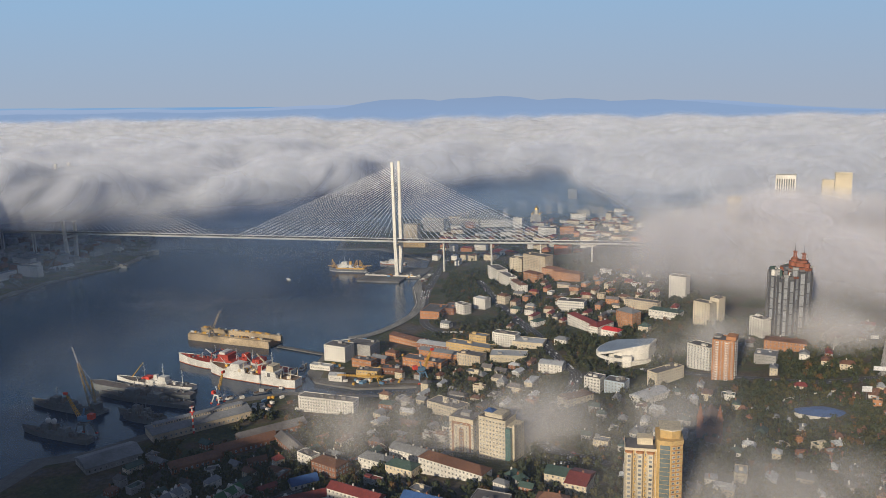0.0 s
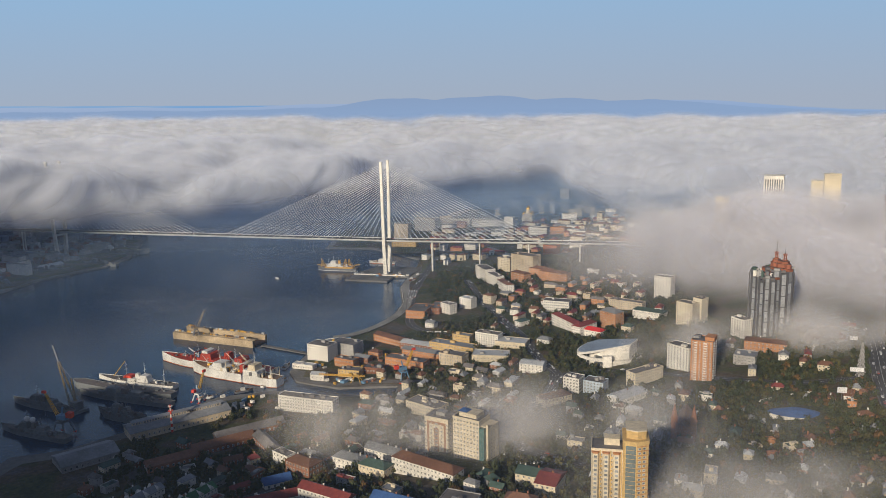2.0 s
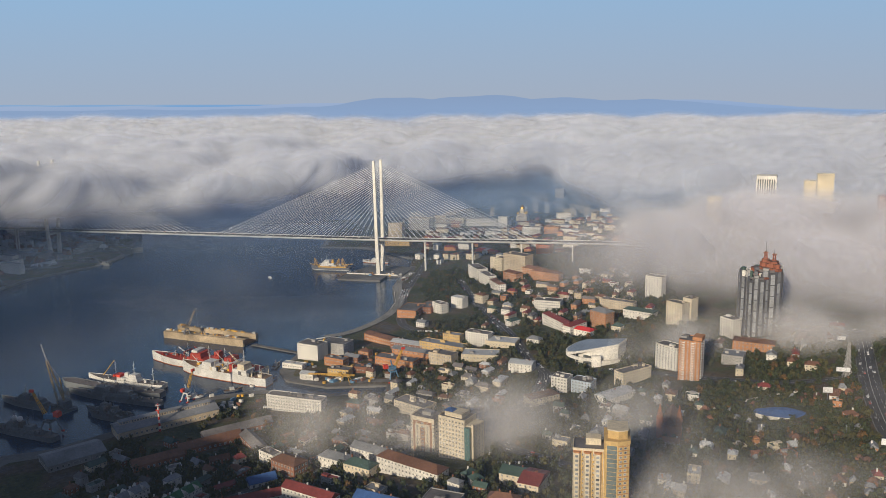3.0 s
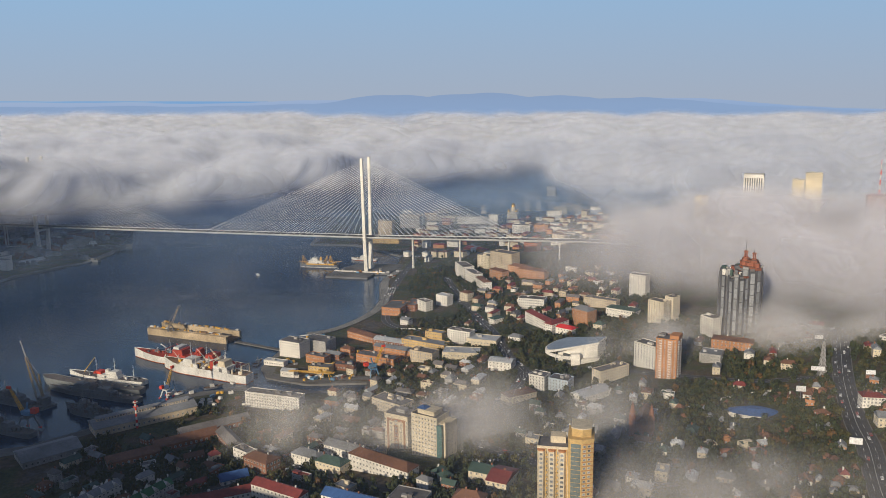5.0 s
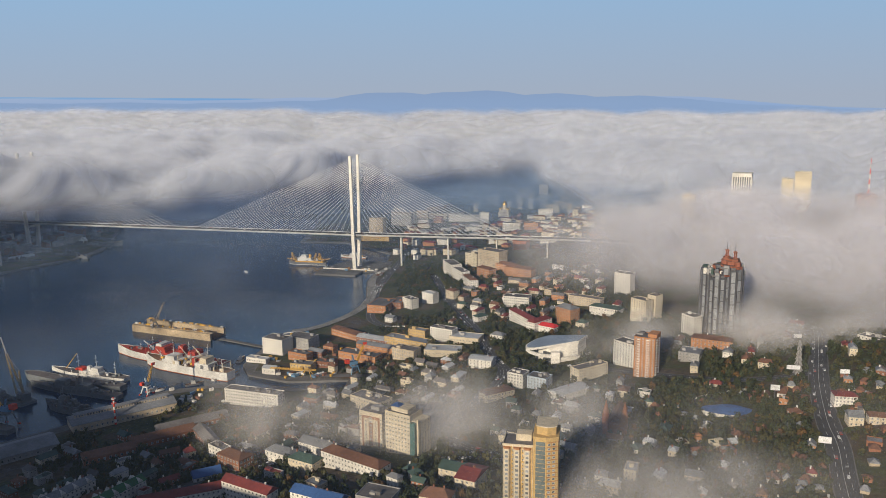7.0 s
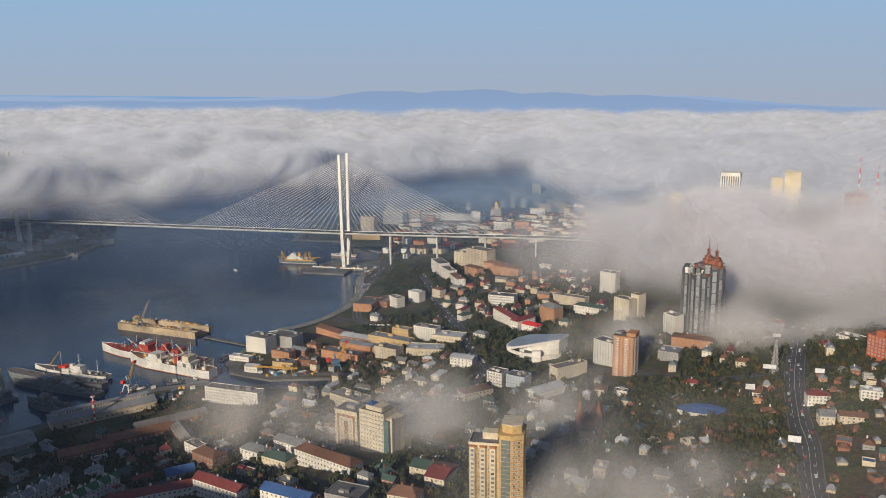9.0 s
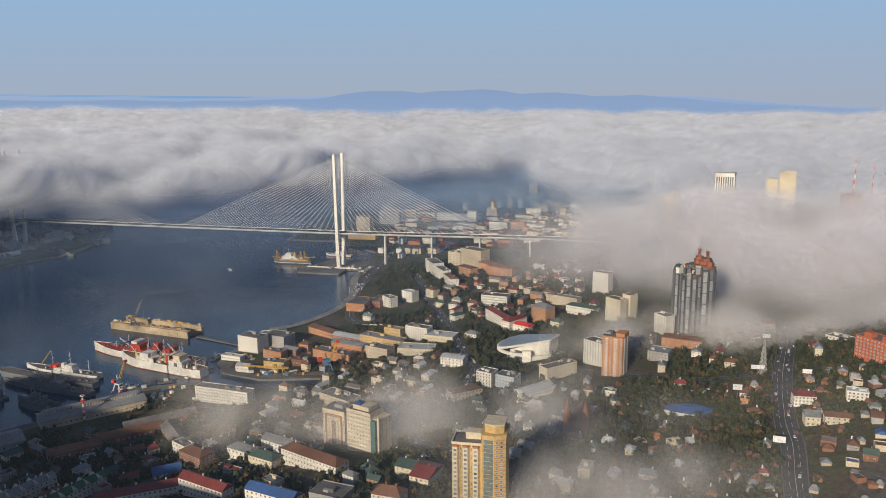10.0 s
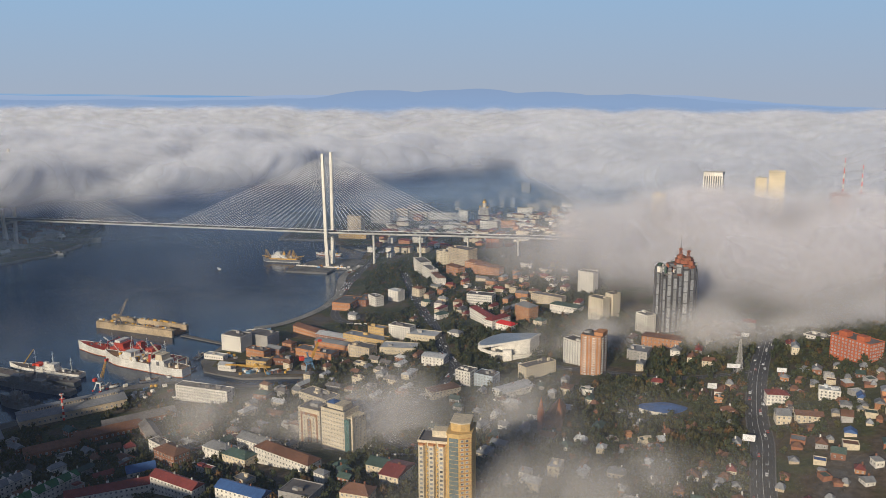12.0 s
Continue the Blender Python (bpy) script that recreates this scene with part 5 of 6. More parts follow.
def block(b, name, x0, x1, half, z0, z1, material, rake=0.0):
    v = [(x0, -half, z0), (x1, -half, z0), (x1, half, z0), (x0, half, z0), (x0 + rake * 0.3, -half, z1), (x1 - rake, -half, z1), (x1 - rake, half, z1), (x0 + rake * 0.3, half, z1)]
    return part(name, Geo().add(v, [(3, 2, 1, 0), (4, 5, 6, 7), (0, 1, 5, 4), (1, 2, 6, 5), (2, 3, 7, 6), (3, 0, 4, 7)]), material, b)


def mast(b, x, y, z0, z1, material, yard=4.0):
    m = part("mast", Geo().tube((x, y, z0), (x, y, z1), 0.5, 0.2, 5), material, b)
    for f in (0.6, 0.82):
        z = z0 + (z1 - z0) * f
        part("yard", Geo().tube((x, y - yard * (1.3 - f), z), (x, y + yard * (1.3 - f), z), 0.2, 0.2, 4), material, m)


def deck_clutter(b, lo, hi, half, z, materials, count, seed, tall=3.5):
    r = random.Random(seed)
    for k in range(count):
        x, y = r.uniform(lo, hi), r.uniform(-half, half)
        s, t = r.uniform(0.8, 2.6), r.uniform(0.8, tall)
        m = r.choice(materials)
        if r.random() < 0.35:
            part("vent", Geo().tube((x, y, z - 0.8), (x, y, z + t), s * 0.4, s * 0.4, 7), m, b)
        else:
            part("deck_box", Geo().box(x - s, x + s, y - s * 0.7, y + s * 0.7, z - 0.8, z + t), m, b)


# the long red-decked ship, bow out
s1, n1 = ship("cargo_ship", "long white ship with a red deck and red superstructure", (-405, 990), (-238, 925), 22, 9, HULL_WHITE, HULL_RED, BOOT)
block(s1, "deckhouse", -10, 26, 9.5, 8.4, 14, HULL_RED, 2)
block(s1, "bridge_house", 2, 20, 9, 14, 21, HULL_RED, 2)
block(s1, "wheelhouse", 8, 18, 8, 21, 24, HULL_WHITE, 1)
block(s1, "deckhouse", -52, -28, 9, 8.4, 15, HULL_WHITE, 1)
block(s1, "deckhouse", -46, -34, 8, 15, 20, HULL_RED, 1)
block(s1, "funnel", -24, -14, 4, 8.4, 24, HULL_RED, 2)
for x in (-60, -30, -4, 30, 52):
    mast(s1, x, 0, 8, 30 if x < 40 else 18, HULL_WHITE, 5)
for x, y, a, z, m in ((-4, -6, 26, 25, HULL_RED), (-6, 6, -20, 27, HULL_RED), (30, -5, 18, 22, HULL_WHITE), (-60, 5, 22, 26, CREAM)):
    part("derrick", lattice(Geo(), (x, y, 10), (x + a, y * 0.4, z), 1.6, 8), m, s1)
for x in (-20, 30):
    part("gantry", Geo().beam((x, -8, 9), (x, -8, 20), 0.9).beam((x, 8, 9), (x, 8, 20), 0.9).beam((x, -8, 20), (x, 8, 20), 1.0), HULL_RED, s1, "red steel gantry")
deck_clutter(s1, -76, 36, 8.5, 9, (HULL_RED, HULL_WHITE, HULL_RED, STEEL, CREAM, CRANE_BLUE), 64, 3, 5)
deck_clutter(s1, 36, 72, 5, 11, (HULL_RED, HULL_RED, STEEL), 14, 4, 1.8)
# the white ship alongside
s2, n2 = ship("fishing_ship", "broad white factory ship with a rusty boot stripe", (-346, 944), (-222, 890), 19, 11, HULL_WHITE, DECKRUST, BOOT, 0.25)
block(s2, "deckhouse", 8, 38, 8, 10.4, 15, HULL_WHITE, 2)
block(s2, "wheelhouse", 16, 32, 7.5, 15, 20, HULL_WHITE, 2)
block(s2, "deckhouse", -40, -16, 8, 10.4, 17, HULL_WHITE, 2)
block(s2, "bridge_house", -36, -24, 7, 17, 24, CREAM, 2)
block(s2, "funnel", -14, -8, 3, 10.4, 20, HULL_RED, 1)
for x, z in ((-54, 24), (-30, 34), (-4, 26), (24, 30), (46, 22)):
    mast(s2, x, 0, 10, z, HULL_WHITE, 5)
for x, y, a, z in ((-2, -6, 22, 30), (4, 6, -16, 26), (40, 0, 14, 24)):
    part("derrick", Geo().tube((x, y, 11), (x + a, y, z), 0.5, 0.3, 5), HULL_WHITE, s2)
deck_clutter(s2, -58, 50, 7.5, 11, (HULL_WHITE, DECKRUST, STEEL, CREAM, DOCKSIDE, CRANE_YELLOW), 64, 5, 4.5)
for x in (-62, -18, 10):
    part("gallows", Geo().beam((x, -7, 10.4), (x, -7, 22), 0.7).beam((x, 7, 10.4), (x, 7, 22), 0.7).beam((x, -7, 22), (x, 7, 22), 0.8), CREAM, s2, "cream steel gallows frame")
# the smaller white ship and the grey hull beside it
s3, n3 = ship("survey_ship", "small white and grey ship with a tall mast and orange boats", (-455, 914), (-347, 881), 14, 6, HULL_WHITE, NAVYDARK, NAVY)
block(s3, "deckhouse", -20, 12, 5, 5.4, 9, HULL_WHITE, 2)
block(s3, "wheelhouse", -18, -6, 4.6, 9, 14, HULL_WHITE, 1.5)
block(s3, "lifeboat", 6, 18, 4.5, 9, 12, CRANE_RED, 2)
block(s3, "funnel", -4, 2, 2, 9, 15, HULL_WHITE, 1)
for x, z in ((-12, 30), (16, 28), (-40, 24)):
    mast(s3, x, 0, 6, z, HULL_WHITE, 4)
part("derrick", Geo().tube((36, 0, 8), (14, 3, 30), 0.6, 0.4, 5), CRANE_YELLOW, s3)
deck_clutter(s3, -48, 44, 5, 6, (HULL_WHITE, NAVY, STEEL), 26, 6, 2.5)
bg, nb = ship("barge", "long grey flat barge moored alongside", (-478, 893), (-338, 852), 15, 7, NAVY, NAVYDARK, None, 0.08)
deck_clutter(bg, -60, 60, 6, 7, (NAVY, STEEL, NAVYDARK), 20, 7, 2)


def warship(bow, stern, beam, label, seed, domes=False):
    b, n = ship("warship", label, bow, stern, beam, 5.5, NAVY, NAVYDARK, None, 0.4)
    k = n / 120
    block(b, "deckhouse", -28 * k, 26 * k, beam * 0.36, 4.9, 8.6, NAVY, 2)
    block(b, "bridge_house", 8 * k, 24 * k, beam * 0.33, 8.6, 14.5, NAVY, 3)
    block(b, "deckhouse", -22 * k, -6 * k, beam * 0.3, 8.6, 12.5, NAVY, 2)
    block(b, "funnel", -4 * k, 4 * k, beam * 0.2, 8.6, 15, NAVYDARK, 2)
    mast(b, 12 * k, 0, 14, 27, NAVY, 4)
    mast(b, -12 * k, 0, 12, 22, NAVY, 3)
    for x in (34 * k, -36 * k):
        part("gun_turret", Geo().tube((x, 0, 5), (x, 0, 8), 2.4, 1.8, 8), NAVY, b)
        part("gun_barrel", Geo().tube((x, 0, 7), (x + (6 if x > 0 else -6), 0, 8), 0.25, 0.2, 5), STEEL, b)
    if domes:
        for x in (2, 10):
            g = Geo()
            for i in range(5):
                a0, a1 = math.pi * (i / 5 - 0.5), math.pi * ((i + 1) / 5 - 0.5)
                g.tube((x, 0, 17.5 + 3 * math.sin(a0)), (x, 0, 17.5 + 3 * math.sin(a1)), max(0.05, 3 * math.cos(a0)), max(0.05, 3 * math.cos(a1)), 10)
            part("radome", g, HULL_WHITE, b, "white round radar dome")
            part("pedestal", Geo().tube((x, 0, 8), (x, 0, 14.8), 1.6, 1.2, 6), NAVY, b)
    deck_clutter(b, -50 * k, 40 * k, beam * 0.33, 6, (NAVY, STEEL, NAVYDARK, NAVY), 24, seed, 3)
    return b


warship((-456, 866), (-330, 826), 14, "grey warship moored beside the barge", 11)
warship((-522, 840), (-430, 804), 12, "grey warship with its bow towards the bay", 12)
warship((-488, 762), (-400, 731), 13, "grey warship with two white radar domes", 13, True)
warship((-405, 808), (-345, 786), 9, "small grey patrol ship at the inner quay", 14)
warship((-395, 795), (-350, 778), 7, "small grey launch with white deck gear", 15)
warship((-860, 1660), (-768, 1632), 12, "dark ship on the far shore", 16)
warship((-905, 1775), (-778, 1760), 14, "long dark ship on the far shore", 17)
warship((-930, 1840), (-820, 1850), 12, "dark ship behind on the far shore", 18)
warship((-960, 1500), (-880, 1430), 10, "small dark ship at the far quay", 19)
s5, n5 = ship("dredger", "white and yellow work ship with lattice gantries moored by the bridge", (-312, 1574), (-232, 1560), 15, 6, STEEL, DECKRUST, HULL_WHITE, 0.2)
block(s5, "bulwark", -34, 26, 7.6, 5.4, 8.0, CRANE_YELLOW)
block(s5, "deckhouse", -8, 22, 6.4, 8.01, 14, HULL_WHITE, 2)
block(s5, "wheelhouse", 2, 16, 5.4, 14, 20, HULL_WHITE, 2)
block(s5, "funnel", -6, -1, 2, 14, 21, CRANE_YELLOW, 1)
for x, z in ((9, 30), (-2, 27), (20, 24)):
    mast(s5, x, 0, 14, z, HULL_WHITE, 3)
for x, lean in ((-14, -3), (-28, 4), (30, 6)):
    for y in (-5, 5):
        part("gantry_leg", lattice(Geo(), (x - 4, y, 6), (x + lean, y * 0.3, 24), 1.3, 6), CRANE_YELLOW, s5)
        part("gantry_leg", lattice(Geo(), (x + 5, y, 6), (x + lean, y * 0.3, 24), 1.3, 6), CRANE_YELLOW, s5)
part("ladder", lattice(Geo(), (-22, 0, 9), (-48, 0, 13), 2.4, 9), CRANE_YELLOW, s5, "yellow lattice dredging ladder")
part("boom", lattice(Geo(), (26, 0, 9), (46, 0, 11), 1.8, 8), CRANE_YELLOW, s5)
deck_clutter(s5, -30, 26, 6, 8.5, (HULL_WHITE, CRANE_YELLOW, STEEL, HULL_WHITE), 30, 20, 4)
s6, n6 = ship("motor_boat", "small white motor boat out on the harbour", (-384, 1494), (-376, 1486), 3.4, 1.8, HULL_WHITE, HULL_WHITE, None)
block(s6, "cabin", -2, 2, 1.1, 1.2, 3.4, HULL_WHITE, 0.8)
s7, n7 = ship("dredger", "pale work ship behind the pylon island", (-215, 1640), (-160, 1625), 12, 4, HULL_WHITE, DECKRUST, BOOT, 0.2)
block(s7, "deckhouse", -16, 10, 4.5, 3.5, 10, HULL_WHITE, 2)
deck_clutter(s7, -22, 20, 4, 4, (HULL_WHITE, CRANE_YELLOW, STEEL), 12, 21, 3)


def floating_dock(x, y, ang, length, width, h):
    b = thing("floating_dock", "rust-streaked ochre floating dock with yellow deck gear", "dock", pose(x, y, 0, 0, 0, ang))
    part("pontoon", Geo().box(-length / 2, length / 2, -width / 2 + 4.2, width / 2 - 4.2, -2, 2.2), DECKRUST, b)
    for s in (-1, 1):
        part("side_wall", Geo().box(-length / 2, length / 2, s * width / 2 - 4, s * width / 2, -2, h, 0).box(-length / 2 - 1, length / 2 + 1, s * width / 2 - 4.4 * (s > 0), s * width / 2 + 4.4 * (s < 0), h + 0.01, h + 0.5), DOCKSIDE, b)
        r = random.Random(40 + s)
        for k in range(30):
            u = r.uniform(-0.48, 0.48) * length
            t = r.uniform(0.6, 3)
            part("deck_box", Geo().box(u - t, u + t, s * width / 2 - s * 2 - 1.2, s * width / 2 - s * 2 + 1.2, h + 0.4, h + r.uniform(1.5, 3.2)), r.choice((CRANE_YELLOW, CRANE_YELLOW, STEEL, HULL_WHITE, DECKRUST)), b)
    for k in range(14):
        u = (k / 13 - 0.5) * length
        part("fender", Geo().tube((u, -width / 2 - 0.2, 0.5), (u, -width / 2 - 0.2, h - 0.5), 0.3, 0.3, 5), DECKRUST, b)
    return b


floating_dock(-360, 1085, -20, 142, 30, 10)
g = Geo().beam((-288, 1050, 1.4), (-214, 1012, 1.4), 6, 1.6)
tagged(new("pier", g.mesh("pier", CONCRETE)), "narrow concrete jetty out to the floating dock", "pier", kind="structure")


# ---- cranes and yard gear ----
def portal_crane(x, y, z, ang, h, reach, rise, leg, cab, boom, label, name="harbour_crane", accent=CRANE_RED):
    """A rail-mounted portal crane: four legs, turntable, cab, luffing boom and counterweight."""
    b = thing(name, label, "crane", pose(x, y, z, 0, 0, ang))
    w = h * 0.30
    for sx in (-1, 1):
        for sy in (-1, 1):
            part("leg", Geo().beam((sx * w, sy * w, 0), (sx * w * 0.5, sy * w * 0.5, h * 0.55), 1.1), leg, b)
            part("bogie", Geo().box(sx * w - 1.6, sx * w + 1.6, sy * w - 0.8, sy * w + 0.8, -0.4, 1.2), accent, b)
    part("portal", Geo().box(-w * 0.62, w * 0.62, -w * 0.62, w * 0.62, h * 0.5, h * 0.58), leg, b)
    part("turntable", Geo().tube((0, 0, h * 0.58), (0, 0, h * 0.64), w * 0.5, w * 0.5, 12), STEEL, b)
    house = part("cab", Geo().box(-w * 0.9, w * 0.6, -w * 0.4, w * 0.4, h * 0.64, h * 0.82), cab, b)
    part("counterweight", Geo().box(-w * 1.7, -w * 0.9, -w * 0.35, w * 0.35, h * 0.74, h * 0.95), accent, house, "heavy counterweight")
    part("tower", Geo().beam((0, 0, h * 0.82), (-w * 0.3, 0, h * 1.15), 1.4), cab, b)
    arm = part("boom", lattice(Geo(), (w * 0.5, 0, h * 0.72), (reach, 0, h * 0.72 + rise), 2.6, 9), boom, b, "lattice boom")
    part("stay", Geo().tube((-w * 0.3, 0, h * 1.15), (reach * 0.9, 0, h * 0.72 + rise * 0.95), 0.22, 0.22, 4), STEEL, b)
    part("boom_head", Geo().box(reach - 1.5, reach + 3.0, -1.0, 1.0, h * 0.72 + rise - 1.5, h * 0.72 + rise + 1.2), accent, arm)
    part("hoist_rope", Geo().tube((reach + 2, 0, h * 0.72 + rise), (reach + 2, 0, h * 0.4), 0.12, 0.12, 4), STEEL, arm)
    return b


portal_crane(-413, 745, 2.6, 168, 26, 18, 26, NAVY, CRANE_BLUE, CRANE_YELLOW, "portal crane with a yellow boom and red head over the warships")
portal_crane(-303, 836, 2.6, 70, 17, 12, 20, STEELWHITE, PALE_BLUE, CRANE_YELLOW, "small pale portal crane with a red cab roof on the quay")
portal_crane(-73, 897, 4, 30, 22, 14, 22, CRANE_BLUE, CRANE_BLUE, CRANE_YELLOW, "blue and red portal crane with a raised yellow boom")
portal_crane(-392, 1077, 10.5, 25, 13, 13, 25, STEEL, DOCKSIDE, DOCKSIDE, "weathered ochre crane on the floating dock", accent=STEEL)
CRANE_DULL = mat("weathered_crane_paint", (0.30, 0.22, 0.10), 0.7, stain=0.3)
fc = thing("floating_crane", "tall dull yellow lattice floating crane", "crane", pose(-438, 815, 0, 0, 0, 150))
part("pontoon", Geo().box(-14, 14, -9, 9, -1.5, 3), NAVY, fc)
part("house", Geo().box(-10, 0, -5, 5, 3, 12), NAVY, fc)
for y in (-3.5, 3.5):
    part("boom", lattice(Geo(), (2, y, 8), (22, y * 0.3, 54), 1.7, 14), CRANE_DULL, fc)
part("mast", lattice(Geo(), (-4, 0, 10), (0, 0, 38), 1.8, 9), CRANE_DULL, fc)
part("jib", Geo().beam((22, 0, 54), (30, 0, 72), 1.0), GREYWALL, fc)
part("stay", Geo().tube((0, 0, 38), (22, 0, 54), 0.25, 0.25, 4), STEEL, fc)
gc = thing("gantry_crane", "yellow lattice gantry crane over the slipway", "crane", pose(-142, 893, 2.6, 0, 0, -8))
part("girder", lattice(lattice(Geo(), (-34, -1.4, 10), (24, -1.4, 10), 1.2, 18), (24, 1.4, 10), (-34, 1.4, 10), 1.2, 18), CRANE_YELLOW, gc)
for x in (6, 20):
    for y in (-5, 5):
        part("leg", Geo().beam((x, y, 0), (13 + (x - 13) * 0.4, y * 0.3, 9.4), 0.6), CRANE_YELLOW, gc)
part("trolley", Geo().box(4, 8, -1.8, 1.8, 10.7, 13), CRANE_YELLOW, gc)
ch = thing("chimney", "slim red and white banded factory chimney", "chimney", pose(-299, 748, 2.6))
for k in range(9):
    part("band", Geo().tube((0, 0, 3.4 * k), (0, 0, 3.4 * k + 3.4), 1.15 - 0.04 * k, 1.11 - 0.04 * k, 12), (CRANE_RED, WHITE)[k % 2], ch)
part("platform", Geo().tube((0, 0, 24), (0, 0, 24.6), 2.6, 2.6, 12), CRANE_RED, ch)
part("platform", Geo().tube((0, 0, 29), (0, 0, 29.6), 2.4, 2.4, 12), WHITE, ch)


def shed(x, y, ang, w, d, h, wall, roofing, skylight, label):
    """A long works shed with a low pitched roof and a raised glazed ridge."""
    b = thing("works_shed", label, "shed", pose(x, y, ground(x, y), 0, 0, ang))
    FOOTPRINTS.append((x, y, w * 0.5))
    part("wall", Geo().box(-w / 2, w / 2, -d / 2, d / 2, -4, h), wall, b)
    part("roof", Geo().gable(w, d, h, 5, 0.8), roofing, b)
    if skylight:
        part("ridge_light", Geo().box(-w * 0.46, w * 0.44, -4, 4, h + 3.2, h + 6.4), wall, b)
        part("ridge_roof", Geo().gable(w * 0.92, 8, h + 6.41, 1.4, 0.4), roofing, b)
        for k in range(34):
            u = -w * 0.44 + k * w * 0.87 / 33
            part("skylight", Geo().box(u - 0.8, u + 0.8, -4.12, -3.9, h + 4.2, h + 6.0), PANE, b)
    for k in range(int(w / 5)):
        u = -w / 2 + 3 + 5 * k
        part("window", window_mesh(2.0, 2.4), None, b, at=pose(u, -d / 2 - 0.03, h * 0.35))
    for k in range(4):
        part("window", window_mesh(2.0, 2.4), None, b, at=pose(-w / 2 - 0.03, -d / 2 + d * (k + 0.5) / 4, h * 0.35, 0, 0, -90))
    return b


shed(-300, 768, 38, 104, 30, 9, BEIGE, GREYROOF, True, "long grey-roofed works shed with a glazed ridge")
shed(-358, 684, 43, 52, 34, 7, GREYWALL, GREYROOF, False, "broad grey-roofed shed on the lower quay")
shed(-232, 706, 36, 60, 15, 7, BRICK, RUSTROOF, False, "long rust-roofed brick workshop")
shed(-186, 700, -54, 44, 13, 7, BRICK, FLATROOF, False, "low brick workshop with a dark felt roof")
shed(-268, 668, 36, 46, 13, 7, BRICK, RUSTROOF, False, "brick workshop with a weathered rust roof")
shed(-215, 740, 36, 70, 16, 7, BRICK, FLATROOF, False, "dark brick workshop behind the quay")


def radio_mast(x, y, z, h, label="red and white lattice radio mast above the fog", paints=(CRANE_RED, WHITE), wide=3.2):
    b = thing("radio_mast", label, "mast", pose(x, y, z))
    for k in range(7):
        part("section", lattice(Geo(), (0, 0, h * k / 7), (0, 0, h * (k + 1) / 7), wide * (1 - 0.11 * k), 4), paints[k % 2], b)
    return b


radio_mast(906, 1690, 122, 76, wide=3.0)
radio_mast(947, 1695, 120, 62, wide=2.6)
building("mast_station", "dark red-roofed station at the foot of the masts", 903, 1690, -10, 40, 18, 47, 0, 0, BRICK, REDROOF, "hip", 4, z=74)
radio_mast(385, 733, 66, 34, "grey lattice mast beside the avenue", (GREYWALL, GREYWALL), 6.5)


# ---- roads and traffic ----
ROADS = []


def road(pts, width, label, lanes=2, lift=0.9, surface=ASPHALT):
    """An asphalt strip laid along the ground, with its lane lines."""
    p = [Vector((x, y, 0)) for x, y in pts]
    line = []
    for i in range(len(p) - 1):
        a, b, c, d = p[max(i - 1, 0)], p[i], p[i + 1], p[min(i + 2, len(p) - 1)]
        steps = max(2, int((c - b).length / 7))
        for k in range(steps):
            t = k / steps
            line.append(0.5 * (2 * b + (c - a) * t + (2 * a - 5 * b + 4 * c - d) * t * t + (3 * b - a - 3 * c + d) * t ** 3))
    line.append(p[-1])

    def strip(offsets, dz, keep=lambda i: True):
        v, f, m = [], [], len(offsets)
        for i, q in enumerate(line):
            u = (line[min(i + 1, len(line) - 1)] - line[max(i - 1, 0)]).normalized()
            nrm = Vector((-u.y, u.x, 0))
            for o in offsets:
                s = q + nrm * o
                v.append((s.x, s.y, max(ground(s.x, s.y) + lift, 2.9) + dz))
        for i in range(len(line) - 1):
            if keep(i):
                f += [(i * m + j, i * m + j + 1, (i + 1) * m + j + 1, (i + 1) * m + j) for j in range(m - 1)]
        return Geo().add(v, f)

    half = width / 2
    r = tagged(new("road", strip([-half, -half / 3, half / 3, half], 0).mesh("road", surface)), label, "road", kind="structure")
    for s in (-1, 1):
        part("kerb", strip([s * half, s * (half + 0.9)][::s], 0.14), CONCRETE, r)
    for k in range(1, lanes):
        o = -half + width * k / lanes
        part("lane_line", strip([o - 0.12, o + 0.12], 0.03, (lambda i: True) if 2 * k == lanes else (lambda i: i % 2 == 0)), LINE_PAINT, r)
    ROADS.append((line, width))
    return line


HIGHWAY = road([(478, 912), (448, 836), (394, 708), (362, 616), (349, 566), (326, 497), (296, 380), (256, 250)], 16, "wide dark asphalt avenue running down the hill", 4)
STREET = road([(-5, 1400), (17, 1281), (45, 1153), (70, 1039), (92, 911), (106, 855), (92, 800), (60, 740), (45, 690), (60, 640), (100, 590)], 14, "asphalt street lined with parked cars", 4)
FRONT = road([(-70, 1640), (-84, 1500), (-96, 1320), (-92, 1210), (-78, 1120), (-10, 1050), (60, 1030)], 12, "harbour front road beyond the warehouses", 2)
LANE = road([(-260, 505), (-180, 560), (-110, 605), (-60, 660), (0, 690), (45, 690)], 10, "asphalt lane between the near houses", 2)
PAVING = mat("promenade_paving", (0.27, 0.26, 0.24), 0.9, stain=0.25)
road([(-192, 1079), (-160, 1097), (-127, 1148), (-107, 1207), (-101, 1277), (-116, 1397), (-98, 1490)], 13, "pale paved promenade along the water", 1, 1.0, PAVING)
road([(-205, 905), (-160, 885), (-100, 890), (-40, 880)], 9, "concrete works road beside the basin", 1, 0.8, CONCRETE)
for a, b, c in (((-202, 1070), (-170, 1086), (-134, 1141)), ((-134, 1141), (-115, 1203), (-109, 1276)), ((-109, 1276), (-125, 1399), (-110, 1490))):
    g = Geo()
    for p, q in ((a, b), (b, c)):
        g.beam((*p, 3.6), (*q, 3.6), 0.9, 1.2)
